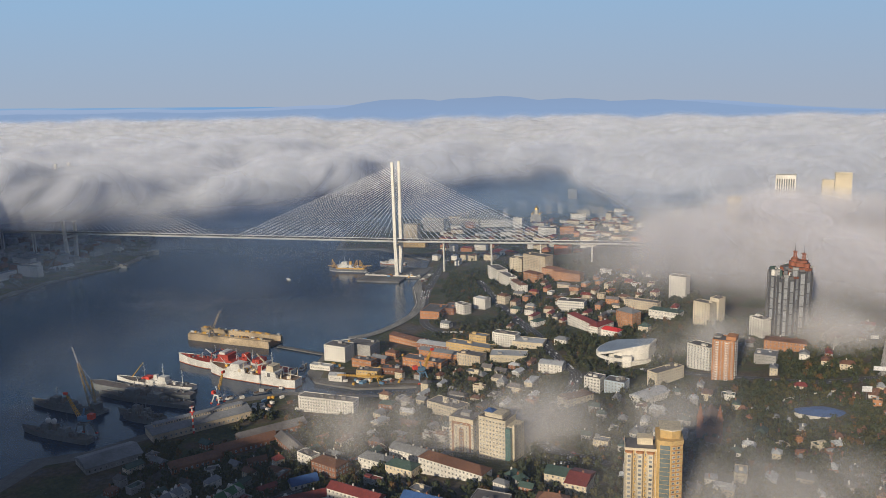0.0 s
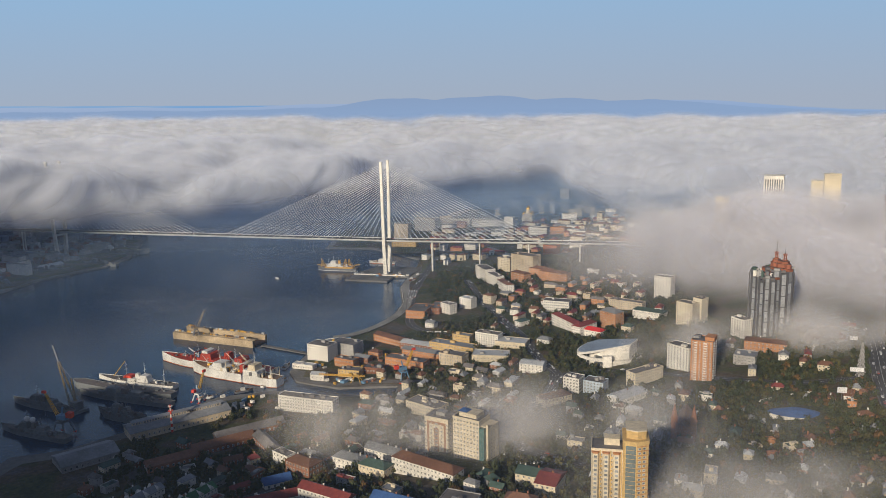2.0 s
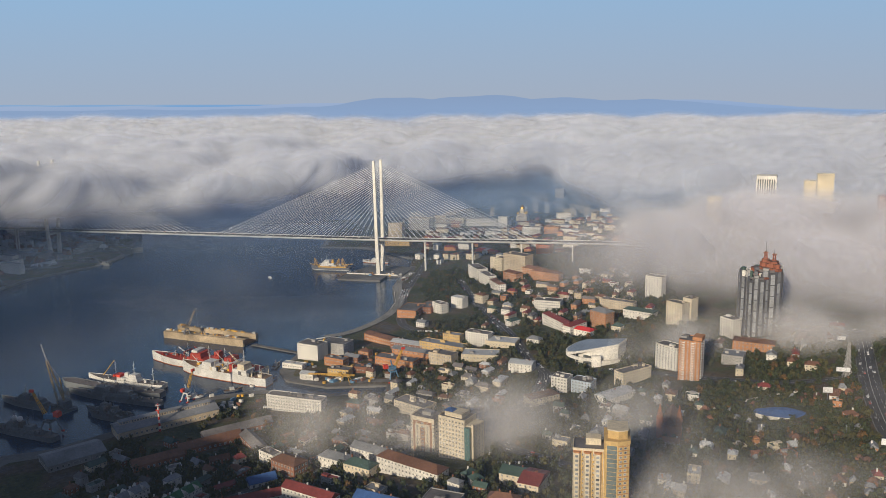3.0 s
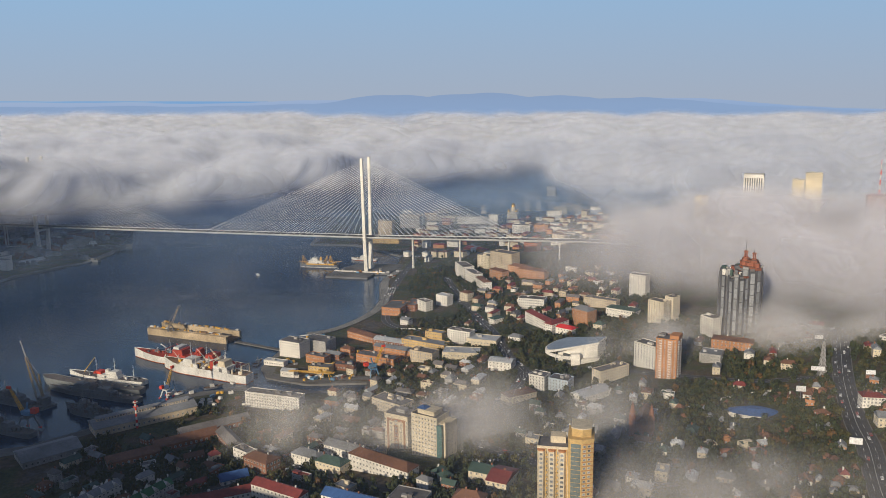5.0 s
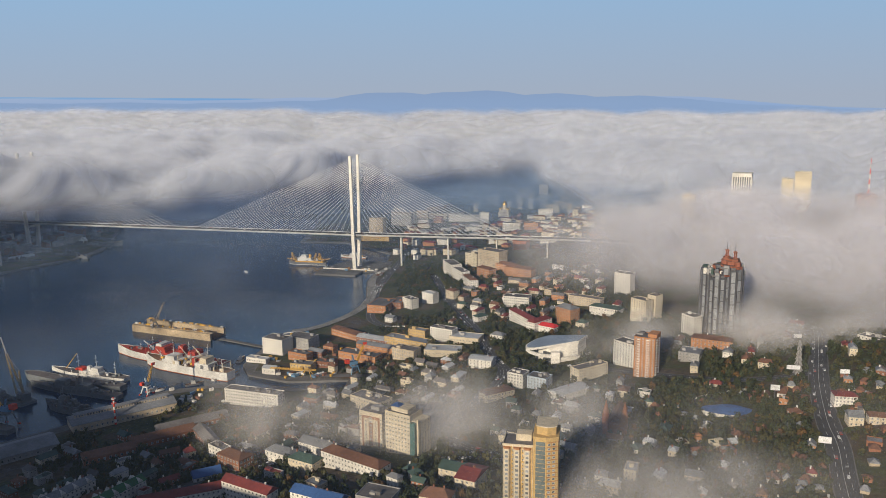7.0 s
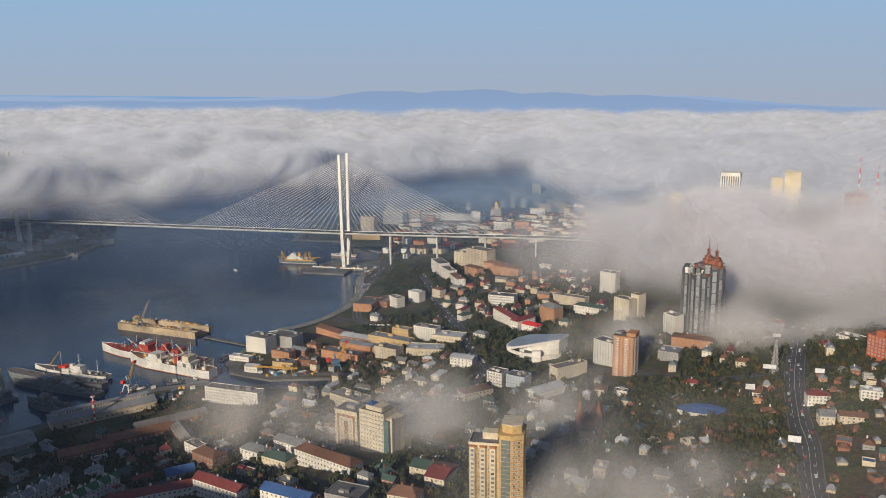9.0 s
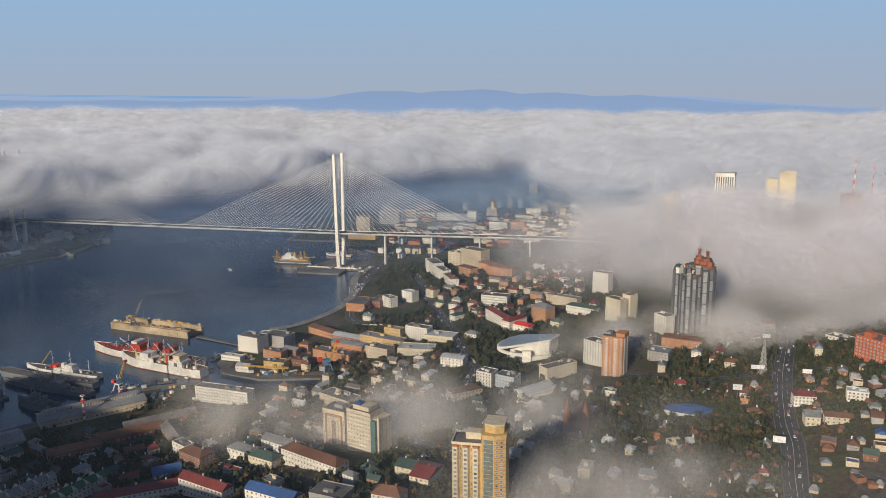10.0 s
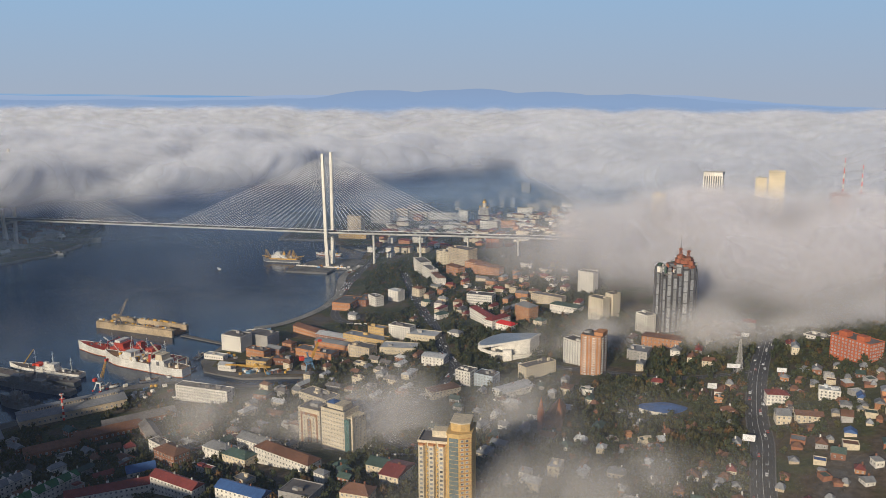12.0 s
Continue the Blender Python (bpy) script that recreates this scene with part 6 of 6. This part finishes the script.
    tagged(new("quay_wall", g.mesh("quay_wall", PYLON)), "low pale parapet along the waterfront", "wall", kind="structure")
for pts, label in ((((-33, 862), (30, 878), (48, 905)), "pale retaining wall below the works"), (((-60, 1088), (-10, 1075), (30, 1068)), "pale retaining wall behind the works"), (((250, 700), (300, 715), (340, 712)), "pale retaining wall on the slope")):
    g = Geo()
    for p, q in zip(pts, pts[1:]):
        g.beam((*p, ground(*p) + 1.2), (*q, ground(*q) + 1.2), 0.6, 2.6)
    tagged(new("retaining_wall", g.mesh("retaining_wall", WHITE)), label, "wall", kind="structure")
SIDE = road([(106, 855), (180, 850), (270, 790), (330, 745), (396, 724)], 10, "side road past the sports hall", 2)


def car(label, paint):
    b = thing("car", label, "car", pose(0, 0, 0), "cars on the streets")
    g = Geo().add([(-2.2, -0.9, 0.35), (2.2, -0.9, 0.35), (2.2, 0.9, 0.35), (-2.2, 0.9, 0.35), (-2.15, -0.88, 0.95), (2.1, -0.86, 0.85), (2.1, 0.86, 0.85), (-2.15, 0.88, 0.95)],
                  [(3, 2, 1, 0), (4, 5, 6, 7), (0, 1, 5, 4), (1, 2, 6, 5), (2, 3, 7, 6), (3, 0, 4, 7)])
    for x in (-1.35, 1.35):
        g.tube((x, -0.93, 0.33), (x, 0.93, 0.33), 0.33, 0.33, 8, 1)
    part("body", g.mesh("body", paint, TYRE), None, b)
    c = Geo().add([(-1.7, -0.8, 0.94), (1.0, -0.8, 0.9), (1.0, 0.8, 0.9), (-1.7, 0.8, 0.94), (-1.2, -0.65, 1.5), (0.3, -0.65, 1.5), (0.3, 0.65, 1.5), (-1.2, 0.65, 1.5)],
                  [(0, 1, 5, 4), (1, 2, 6, 5), (2, 3, 7, 6), (3, 0, 4, 7), (4, 5, 6, 7)])
    c.i[-1] = 1
    part("cabin", c.mesh("cabin", PANE, paint), None, b)
    return b


CARS = [car("white car on the street", CARWHITE), car("dark car on the street", CARDARK), car("red car on the street", CARRED)]
rc = random.Random(5)
first = [True, True, True]


def put_car(x, y, ang, lift=1.0):
    k = rc.choice((0, 0, 0, 1, 1, 2))
    z = max(ground(x, y) + lift, 2.98)
    u = Vector((math.cos(radians(ang)), math.sin(radians(ang))))
    pitch = math.degrees(math.atan2(ground(x + u.x * 2, y + u.y * 2) - ground(x - u.x * 2, y - u.y * 2), 4))
    m = pose(x, y, z, 0, -pitch, ang)
    if first[k]:
        CARS[k].matrix_basis = m
        first[k] = False
    else:
        copy_thing(CARS[k], m)


for line, width, count in ((HIGHWAY, 16, 50), (STREET, 14, 90), (FRONT, 12, 26), (LANE, 10, 20), (SIDE, 10, 12)):
    for k in range(count):
        i = rc.randrange(2, len(line) - 2)
        u = (line[i + 1] - line[i]).normalized()
        side = rc.choice((-1, 1))
        o = side * rc.choice((0.17, 0.34, 0.42)) * width
        p = line[i] + Vector((-u.y, u.x, 0)) * o
        put_car(p.x, p.y, math.degrees(math.atan2(u.y, u.x)) + (180 if side > 0 else 0))
for k in range(34):
    put_car(44 + 2.9 * (k % 17) + rc.uniform(-0.2, 0.2), 606 + 14 * (k // 17) - 0.6 * (k % 17), 75 + rc.uniform(-4, 4), 0.85)


for k in range(34):
    s = rc.uniform(-700, 380)
    p = on_bridge(s, rc.choice((-8, -4.5, 4.5, 8)), deck_height(s) + 0.13)
    kind = rc.choice((0, 0, 1, 2))
    copy_thing(CARS[kind], pose(p.x, p.y, p.z, 0, 0, -12.8))
for k in range(40):
    put_car(-104 + 4.2 * (k % 4) + rc.uniform(-0.3, 0.3), 1290 + 6 * (k // 4), 90 + rc.uniform(-4, 4), 0.9)


def billboard(x, y, ang, w, h, up, label):
    b = thing("billboard", label, "sign", pose(x, y, ground(x, y) + 0.6, 0, 0, ang), "roadside boards")
    part("post", Geo().tube((0, 0.3, -1), (0, 0.3, up), 0.35, 0.3, 6), STEEL, b)
    part("panel", Geo().box(-w / 2, w / 2, -0.2, 0.2, up, up + h), SIGN, b)
    part("rim", Geo().box(-w / 2 - 0.25, w / 2 + 0.25, -0.12, 0.3, up - 0.25, up - 0.001), STEEL, b)


billboard(337, 562, -15, 9, 5, 7, "white blank-looking roadside billboard on a post")
billboard(376, 722, -10, 12, 4, 9, "white roadside billboard beside the lattice mast")
billboard(407, 686, -10, 8, 4, 8, "white roadside billboard by the avenue")
billboard(344, 680, -10, 8, 5, 8, "white billboard on the wooded slope")
billboard(422, 828, -10, 8, 4, 8, "white billboard at the top of the avenue")
tagged(new("lawn", Geo().prism([(-150, 1092), (-118, 1105), (-100, 1150), (-118, 1160), (-134, 1132)], 2.61, 2.9).mesh("lawn", GRASS)), "small green lawn on the waterfront", "lawn", kind="structure")
bd = thing("market_hall", "low round hall with a blue ribbed roof", "hall", pose(300, 665, 52, 0, 0, -12))
FOOTPRINTS.append((300, 665, 28))
ring = [(24 * math.cos(a), 11 * math.sin(a)) for a in np.linspace(0, 2 * math.pi, 20, endpoint=False)]
part("wall", Geo().prism(ring, -8, 5), WHITE, bd)
part("roof", Geo().prism([(x * 1.05, y * 1.05) for x, y in ring], 5.01, 9, 0, 0.35), BLUEROOF, bd, "blue ribbed roof")
part("annexe", Geo().box(22, 38, -10, 2, -8, 6), BLUEROOF, bd)


# ---- quayside stores ----
def crate(label, material, w, d, h):
    b = thing("container", label, "container", pose(0, 0, 0), "stores along the quays")
    part("body", Geo().box(-w / 2, w / 2, -d / 2, d / 2, 0, h).box(-w / 2 - 0.08, w / 2 + 0.08, -d / 2 - 0.08, d / 2 + 0.08, h + 0.001, h + 0.2), material, b)
    return b


RUSTY = mat("rusty_container", (0.22, 0.10, 0.06), 0.8, stain=0.4)
STORES = [crate("rust-brown steel container on the quay", RUSTY, 6, 2.4, 2.6), crate("blue steel container on the quay", CRANE_BLUE, 6, 2.4, 2.6), crate("grey stack of plates on the quay", GREYWALL, 5, 3, 1.4),
          crate("white cabin on the quay", WHITE, 5, 2.6, 2.8), crate("yellow machine box on the quay", CRANE_YELLOW, 3.4, 2.2, 2.4)]
placed = set()
rq = random.Random(77)
for x0, x1, y0, y1, count in ((-205, -95, 884, 900, 34), (-200, -90, 925, 1000, 24), (-330, -240, 785, 850, 26), (-260, -200, 800, 862, 16), (-150, -100, 1420, 1500, 20), (-215, -130, 1490, 1530, 12), (-430, -380, 700, 735, 10), (-205, -160, 1030, 1075, 10)):
    for k in range(count):
        x, y = rq.uniform(x0, x1), rq.uniform(y0, y1)
        if any((x - a) ** 2 + (y - b) ** 2 < (c * 0.75 + 3) ** 2 for a, b, c in FOOTPRINTS) or float(shore_distance(CITY_SHORE, np.array([x]), np.array([y]))[0]) < 4 and y < 1480:
            continue
        kind = rq.randrange(5)
        m = pose(x, y, (3.2 if y > 1480 else max(2.6, ground(x, y) + 0.8)), 0, 0, rq.choice((-25, 65, 38)) + rq.uniform(-10, 10))
        if kind in placed:
            copy_thing(STORES[kind], m)
        else:
            STORES[kind].matrix_basis = m
            placed.add(kind)
for k, (x, y, a, n, paint, label) in enumerate(((-226, 905, 60, 22, CRANE_BLUE, "blue harbour tug by the slip"), (-240, 893, 70, 18, HULL_WHITE, "small white tug by the slip"), (-262, 872, 30, 20, STEEL, "dark harbour launch at the quay"),
                                              (-300, 852, 20, 18, HULL_WHITE, "small white launch at the quay"), (-238, 925, 75, 24, STEEL, "dark tug beside the factory ship"), (-232, 960, 80, 20, HULL_WHITE, "small pale cutter at the quay"))):
    c, d = math.cos(radians(a)) * n / 2, math.sin(radians(a)) * n / 2
    b, _ = ship("harbour_boat", label, (x + c, y + d), (x - c, y - d), 6, 2.4, paint, DECKRUST, None)
    block(b, "cabin", -n * 0.15, n * 0.12, 1.8, 1.8, 5.2, HULL_WHITE, 0.8)
    mast(b, 0, 0, 5, 10, STEEL, 2)


# ---- more small things of the near streets and far quays ----
shed(-148, 592, 30, 22, 11, 5, WHITE, BLUEROOF, False, "small shed with a bright blue metal roof")
for x, y, a, w, d, wall, roof, label in ((54, 1167, -30, 16, 11, CREAM, DULLGREEN, "small cream house with a teal-green roof"),
                                         (80, 1078, 40, 18, 12, WHITE, DULLGREEN, "white house with a teal-green roof"),
                                         (103, 971, -30, 17, 12, WHITE, GREYROOF, "small white house with a grey roof")):
    building("town_house", label, x, y, a, w, d, 8, 2, 4, wall, roof, "hip", 3.5, side=3, clutter=0)
for (x0, y0), (x1, y1), n in (((-118, 582), (-100, 628), 8), ((-100, 628), (-87, 672), 8), ((31, 597), (45, 644), 8), ((45, 644), (60, 689), 7)):
    a = math.degrees(math.atan2(y1 - y0, x1 - x0))
    for k in range(n):
        if (3 * k + n) % 7:
            put_car(x0 + (x1 - x0) * (k + 0.5) / n, y0 + (y1 - y0) * (k + 0.5) / n, a)
warship((-852, 1590), (-935, 1560), 11, "dark ship moored at the far quay", 21)
ts, _ = ship("cargo_ship", "dark cargo ship with a white deckhouse on the far shore", (-762, 1782), (-866, 1776), 16, 9, NAVY, NAVYDARK, None, 0.2)
block(ts, "deckhouse", -46, -30, 6.5, 8.4, 17, HULL_WHITE, 2)
block(ts, "wheelhouse", -44, -34, 6, 17, 21, HULL_WHITE, 1)
deck_clutter(ts, -26, 40, 6, 9, (NAVY, STEEL, HULL_WHITE), 16, 23, 3)
for x in (-20, 8, 34):
    mast(ts, x, 0, 8, 24, STEEL, 5)
for x, y, a, h in ((-954, 1835, 120, 26), (-900, 1900, 40, 24), (-1010, 1640, 75, 24)):
    portal_crane(x, y, 3, a, h, 18, 24, STEEL, STEEL, GREYWALL, "dark harbour crane on the hazy far quay", accent=STEEL)
shed(-905, 1590, 62, 74, 18, 8, GREYWALL, PALE_ROOF, False, "long pale-roofed warehouse on the far quay")
portal_crane(-900, 1545, 3, 60, 22, 22, 20, STEEL, STEEL, STEEL, "dark grey harbour crane on the far quay", accent=STEEL)
portal_crane(-985, 1450, 3, 100, 22, 20, 24, STEEL, STEEL, STEEL, "dark grey harbour crane beside the far warehouses", accent=STEEL)
shed(-958, 1402, 48, 90, 22, 8, GREYWALL, GREYROOF, False, "long grey warehouse on the far quay")


# ---- small houses filling the slopes ----
rh = random.Random(21)


def clear_of(x, y, r):
    if any((x - a) ** 2 + (y - b) ** 2 < (r + c) ** 2 for a, b, c in FOOTPRINTS):
        return False
    for line, width in ROADS:
        if any((x - q.x) ** 2 + (y - q.y) ** 2 < (r + width / 2 + 1.5) ** 2 for q in line):
            return False
    return float(shore_distance(CITY_SHORE, np.array([x]), np.array([y]))[0]) > r + 4


def fill_houses(count, x0, x1, y0, y1, small, walls, roofs, label, angles, windows=True, gap=2.0, kind="house"):
    made = tries = 0
    while made < count and tries < count * 25:
        tries += 1
        x, y = rh.uniform(x0, x1), rh.uniform(y0, y1)
        w = rh.uniform(*small)
        d = min(rh.uniform(6, 10), w + 1)
        r = max(w, d) * 0.5 + gap
        if not clear_of(x, y, r):
            continue
        h = rh.choice((3.4, 4.2, 5.5)) if small[1] < 12 else rh.choice((4.5, 6, 6.5, 8.5))
        wall, roofm = rh.choice(walls), rh.choice(roofs)
        flat = rh.random() < 0.2 or (gap < 1 and rh.random() < 0.3)
        names = {REDROOF: "dark red", RUSTROOF: "rust-brown", GREYROOF: "grey", DULLGREEN: "dull green", BRIGHTRED: "bright red", BLUEROOF: "blue", PALE_ROOF: "pale", FLATROOF: "dark flat"}
        tone = {WHITE: "white", CREAM: "cream", BRICK: "brick", ORANGE: "orange brick", GREYWALL: "grey", BEIGE: "beige", YELLOW_WALL: "ochre"}
        building(kind, tone[wall] + " house with a " + names[roofm] + " roof " + label, x, y, rh.choice(angles) + rh.uniform(-6, 6), w, d, h, (1 if h < 6 else 2) if windows else 0, max(2, int(w / 3.4)) if windows else 0, wall, roofm,
                 "flat" if flat else rh.choice(("gable", "hip")), rh.uniform(2.4, 4), side=2, win=(1.3, 1.5), category="house", clutter=1 if windows else 0)
        made += 1


fill_houses(72, -330, 40, 470, 720, (8, 18), (BRICK, BRICK, CREAM, WHITE, GREYWALL), (RUSTROOF, RUSTROOF, GREYROOF, REDROOF, DULLGREEN, FLATROOF), "in the old quarter", (-30, 58, 35, -28))
fill_houses(70, 366, 560, 440, 660, (6, 11), (BEIGE, CREAM, BRICK, ORANGE, GREYWALL), (REDROOF, RUSTROOF, RUSTROOF, GREYROOF, GREYROOF, PALE_ROOF, DULLGREEN, BLUEROOF), "beside the avenue", (-20, 70, 10), False, 0.6)
fill_houses(80, 230, 640, 430, 690, (6, 10), (WHITE, CREAM, BRICK, ORANGE, GREYWALL), (REDROOF, RUSTROOF, RUSTROOF, GREYROOF, GREYROOF, PALE_ROOF, DULLGREEN, FLATROOF), "on the hillside", (-20, 70, 10))
fill_houses(38, 90, 240, 500, 780, (8, 15), (WHITE, CREAM, GREYWALL), (RUSTROOF, GREYROOF, DULLGREEN, PALE_ROOF), "below the sports hall", (-25, 65))
fill_houses(44, -110, 60, 690, 930, (10, 24), (BRICK, CREAM, GREYWALL), (RUSTROOF, GREYROOF, PALE_ROOF, FLATROOF), "by the works", (-28, 62), kind="town_house")
fill_houses(52, 35, 280, 1040, 1340, (11, 24), (WHITE, CREAM, ORANGE, BEIGE), (RUSTROOF, GREYROOF, REDROOF, FLATROOF), "in the middle town", (-30, 60), kind="town_house")
fill_houses(18, 300, 460, 720, 960, (10, 18), (WHITE, CREAM, GREYWALL), (RUSTROOF, GREYROOF, REDROOF), "at the fog's edge", (-20, 70), kind="town_house")
def far_roofs(name, count, walls, roofs, label, x0=-95, x1=380, y0=1545, y1=2080, small=(12, 34), high=(5, 13), lift=None, free=9):
    """Small far houses, too many to count, in one mesh."""
    g = Geo()
    made = 0
    while made < count:
        x, y = rh.uniform(x0, x1), rh.uniform(y0, y1)
        if lift is None and not clear_of(x, y, free):
            continue
        made += 1
        w, h = rh.uniform(*small), rh.uniform(*high)
        d = min(rh.uniform(9, 14), w)
        m = pose(x, y, ground(x, y) if lift is None else lift(x, y), 0, 0, rh.choice((-20, 70, -35)) + rh.uniform(-6, 6))
        g.box(-w / 2, w / 2, -d / 2, d / 2, -4, h, 0, m)
        r = Geo().gable(w, d, h, rh.uniform(1.5, 4), 0.5, 0, d * 0.4)
        g.add(r.v, r.f, 1, m)
    tagged(new(name, g.mesh(name, walls, roofs)), label, "houses", kind="stuff")


far_roofs("sheds", 110, BEIGE, GREYROOF, "small pale sheds and garages with grey roofs crowding the slope", 235, 600, 430, 700, (4, 7), (2.4, 3.4), None, 1.0)
far_roofs("sheds", 90, BRICK, RUSTROOF, "small brown sheds and garages with rusty roofs crowding the slope", 235, 600, 430, 700, (4, 8), (2.4, 3.6), None, 1.0)
SHORE_RISE = lambda x, y: 3 + float(hill(x, y, -1500, 1700, 260, 40))
far_roofs("far_sheds", 90, GREYWALL, GREYROOF, "dim grey works and sheds crowding the far shore", -1180, -880, 1640, 2060, (12, 46), (5, 18), SHORE_RISE)
far_roofs("far_sheds", 50, BRICK, RUSTROOF, "dark brick works crowding the far shore", -1180, -900, 1500, 2060, (12, 40), (5, 14), SHORE_RISE)
far_roofs("far_houses", 60, CREAM, RUSTROOF, "cream houses with rust roofs in the hazy far town")
far_roofs("far_houses", 50, WHITE, GREYROOF, "white houses with grey roofs in the hazy far town")
far_roofs("far_houses", 34, ORANGE, REDROOF, "brick houses with red roofs in the hazy far town")


def fill_blocks(count, x0, x1, y0, y1, low, high, walls, label, base):
    for k in range(count):
        x, y = rh.uniform(x0, x1), rh.uniform(y0, y1)
        if 90 < x < 240 and y < 2200:
            y += 260
        w, h = rh.uniform(24, 60), rh.uniform(low, high)
        building("apartment_block", label, x, y, rh.choice((-18, -25, 70, 10)), w, 14, h, 0, 0, rh.choice(walls), FLATROOF, z=base(x, y), clutter=0, group="far apartment blocks")


fill_blocks(70, -150, 620, 1980, 2750, 14, 34, (WHITE, BEIGE, GREYWALL, CREAM), "pale panel apartment block far across the town", lambda x, y: ground(x, y))
fill_blocks(26, -1180, -900, 1480, 2050, 8, 22, (GREYWALL, BRICK, WHITE), "dim block on the far shore", lambda x, y: 3 + float(hill(x, y, -1500, 1700, 260, 40)))
fill_blocks(14, -700, -180, 2250, 2700, 10, 22, (GREYWALL, BRICK), "dim block under the fog", lambda x, y: 2.5)
building("terminal", "pale long terminal on the far shore", -1133, 2228, -20, 62, 26, 26, 4, 14, CREAM, FLATROOF, side=4, z=8)

# ---- trees ----
rt = np.random.RandomState(11)


def crown_shape(seed, clumps, tall):
    """Leaf clumps as small tilted quads round a lumpy crown, with gaps."""
    r = np.random.RandomState(seed)
    lobes = [(r.uniform(-0.5, 0.5), r.uniform(-0.5, 0.5), r.uniform(-0.45, 0.5), r.uniform(0.42, 0.68)) for _ in range(6)]
    v = []
    for k in range(clumps):
        cx, cy, cz, cr = lobes[k % 6]
        d = r.normal(size=3)
        d /= np.linalg.norm(d)
        c = np.array([cx, cy, cz]) + d * cr * r.uniform(0.7, 1.05)
        a = np.cross(d, r.normal(size=3))
        a /= np.linalg.norm(a)
        b = np.cross(d, a) + 0.5 * d * r.uniform(-1, 1)
        s = r.uniform(0.13, 0.26)
        for p, q in ((-1, -0.8), (1, -0.9), (0.85, 1), (-0.9, 0.85)):
            v.append(c + (a * p + b * q) * s)
    v = np.array(v)
    v[:, 2] = v[:, 2] * tall + tall * 1.25
    return v


CROWNS = [crown_shape(s, 66, t) for s, t in ((1, 1.0), (2, 1.25), (3, 0.9), (4, 1.4), (5, 1.1))]


def tree_kind(k, leaf, label):
    t = thing("tree", label, "tree", pose(0, 0, 0), "town trees")
    g = Geo().tube((0, 0, -0.3), (0.05, 0, 0.9), 0.09, 0.06, 6)
    for a in range(3):
        g.tube((0.04, 0, 0.7), (0.45 * math.cos(a * 2.1), 0.45 * math.sin(a * 2.1), 1.4), 0.045, 0.015, 5)
    part("trunk", g, BARK, t)
    v = CROWNS[k]
    part("crown", sheet("crown", v, np.arange(len(v)).reshape(-1, 4), leaf), None, t)
    return t


KINDS = [tree_kind(0, LEAF, "dark green leafy tree beside the street"), tree_kind(1, LEAF, "tall dark green tree beside the houses"), tree_kind(2, LEAF_OLIVE, "olive-green leafy tree turning yellow"),
         tree_kind(3, LEAF_OLIVE, "tall yellow-green tree in autumn leaf"), tree_kind(4, LEAF_RUST, "rust-tinged autumn tree between the houses")]
RING = np.array([(a, b, c) for a, b, c in FOOTPRINTS])
LINES = np.array([(q.x, q.y, w / 2 + 1.5) for line, w in ROADS for q in line])


def tree_spots(n, x0, x1, y0, y1, cut, near=0.0):
    """Random free spots where the patchy noise says trees grow."""
    x, y = rt.uniform(x0, x1, n), rt.uniform(y0, y1, n)
    ok = (fbm(x, y, 90, 3) > cut) & (shore_distance(CITY_SHORE, x, y) > 14)
    for ring in (RING, LINES):
        d = np.hypot(x[:, None] - ring[None, :, 0], y[:, None] - ring[None, :, 1]) - ring[None, :, 2] * (0.8 if ring is RING else 1.0)
        ok &= (d > near).all(axis=1)
    return x[ok], y[ok]


tx, ty = tree_spots(1500, -240, 330, 480, 720, 0.42, 0.5)
for k, (x, y) in enumerate(zip(tx[:230], ty[:230])):
    kind = KINDS[(0, 1, 2, 0, 3, 1, 4, 2)[k % 8]]
    s = float(rt.uniform(2.2, 4.0))
    m = pose(x, y, ground(x, y) + 0.3, 0, 0, float(rt.uniform(0, 360)))
    if k < 5:
        kind = KINDS[k]
        kind.scale = (s, s, s)
        kind.matrix_basis = m @ Matrix.Diagonal((s, s, s, 1))
    else:
        c = copy_thing(kind, m)
        c.scale = (s, s, s)


def woods(name, label, x, y, leaf, low, high):
    """Many trees in one mesh: woods that nobody could count."""
    v, n = [], 0
    for px, py in zip(x, y):
        c = CROWNS[rt.randint(5)]
        a, s = rt.uniform(0, 6.28), rt.uniform(low, high)
        co, si = math.cos(a), math.sin(a)
        p = np.stack([c[:, 0] * co - c[:, 1] * si, c[:, 0] * si + c[:, 1] * co, c[:, 2]], -1) * s
        v.append(p + np.array([px, py, ground(px, py) - 0.4 * s]))
    v = np.concatenate(v)
    me = sheet(name, v, np.arange(len(v)).reshape(-1, 4), leaf)
    return tagged(new(name, me), label, "trees", kind="stuff")


regions = ((4600, -260, 340, 470, 760, 0.34), (3800, 230, 660, 430, 860, 0.32), (3800, -90, 330, 760, 1060, 0.38), (4200, -70, 330, 1040, 1420, 0.36), (900, 100, 480, 1420, 1700, 0.5), (1200, -90, 500, 1560, 2200, 0.55), (900, -330, -120, 480, 700, 0.45), (900, -62, 70, 1235, 1480, 0.2), (700, -100, 60, 690, 880, 0.3), (700, -330, -110, 690, 800, 0.46))
for leaf, label, share in ((LEAF, "dark green trees covering the slopes", 0.78), (LEAF_OLIVE, "olive and yellowing trees between the houses", 0.42), (LEAF_RUST, "rust-tinged autumn trees and scrub", 0.06)):
    xs, ys = [], []
    for n, x0, x1, y0, y1, cut in regions:
        x, y = tree_spots(int(n * share), x0, x1, y0, y1, cut)
        xs.append(x)
        ys.append(y)
    woods("woods", label, np.concatenate(xs), np.concatenate(ys), leaf, 2.0, 3.9)
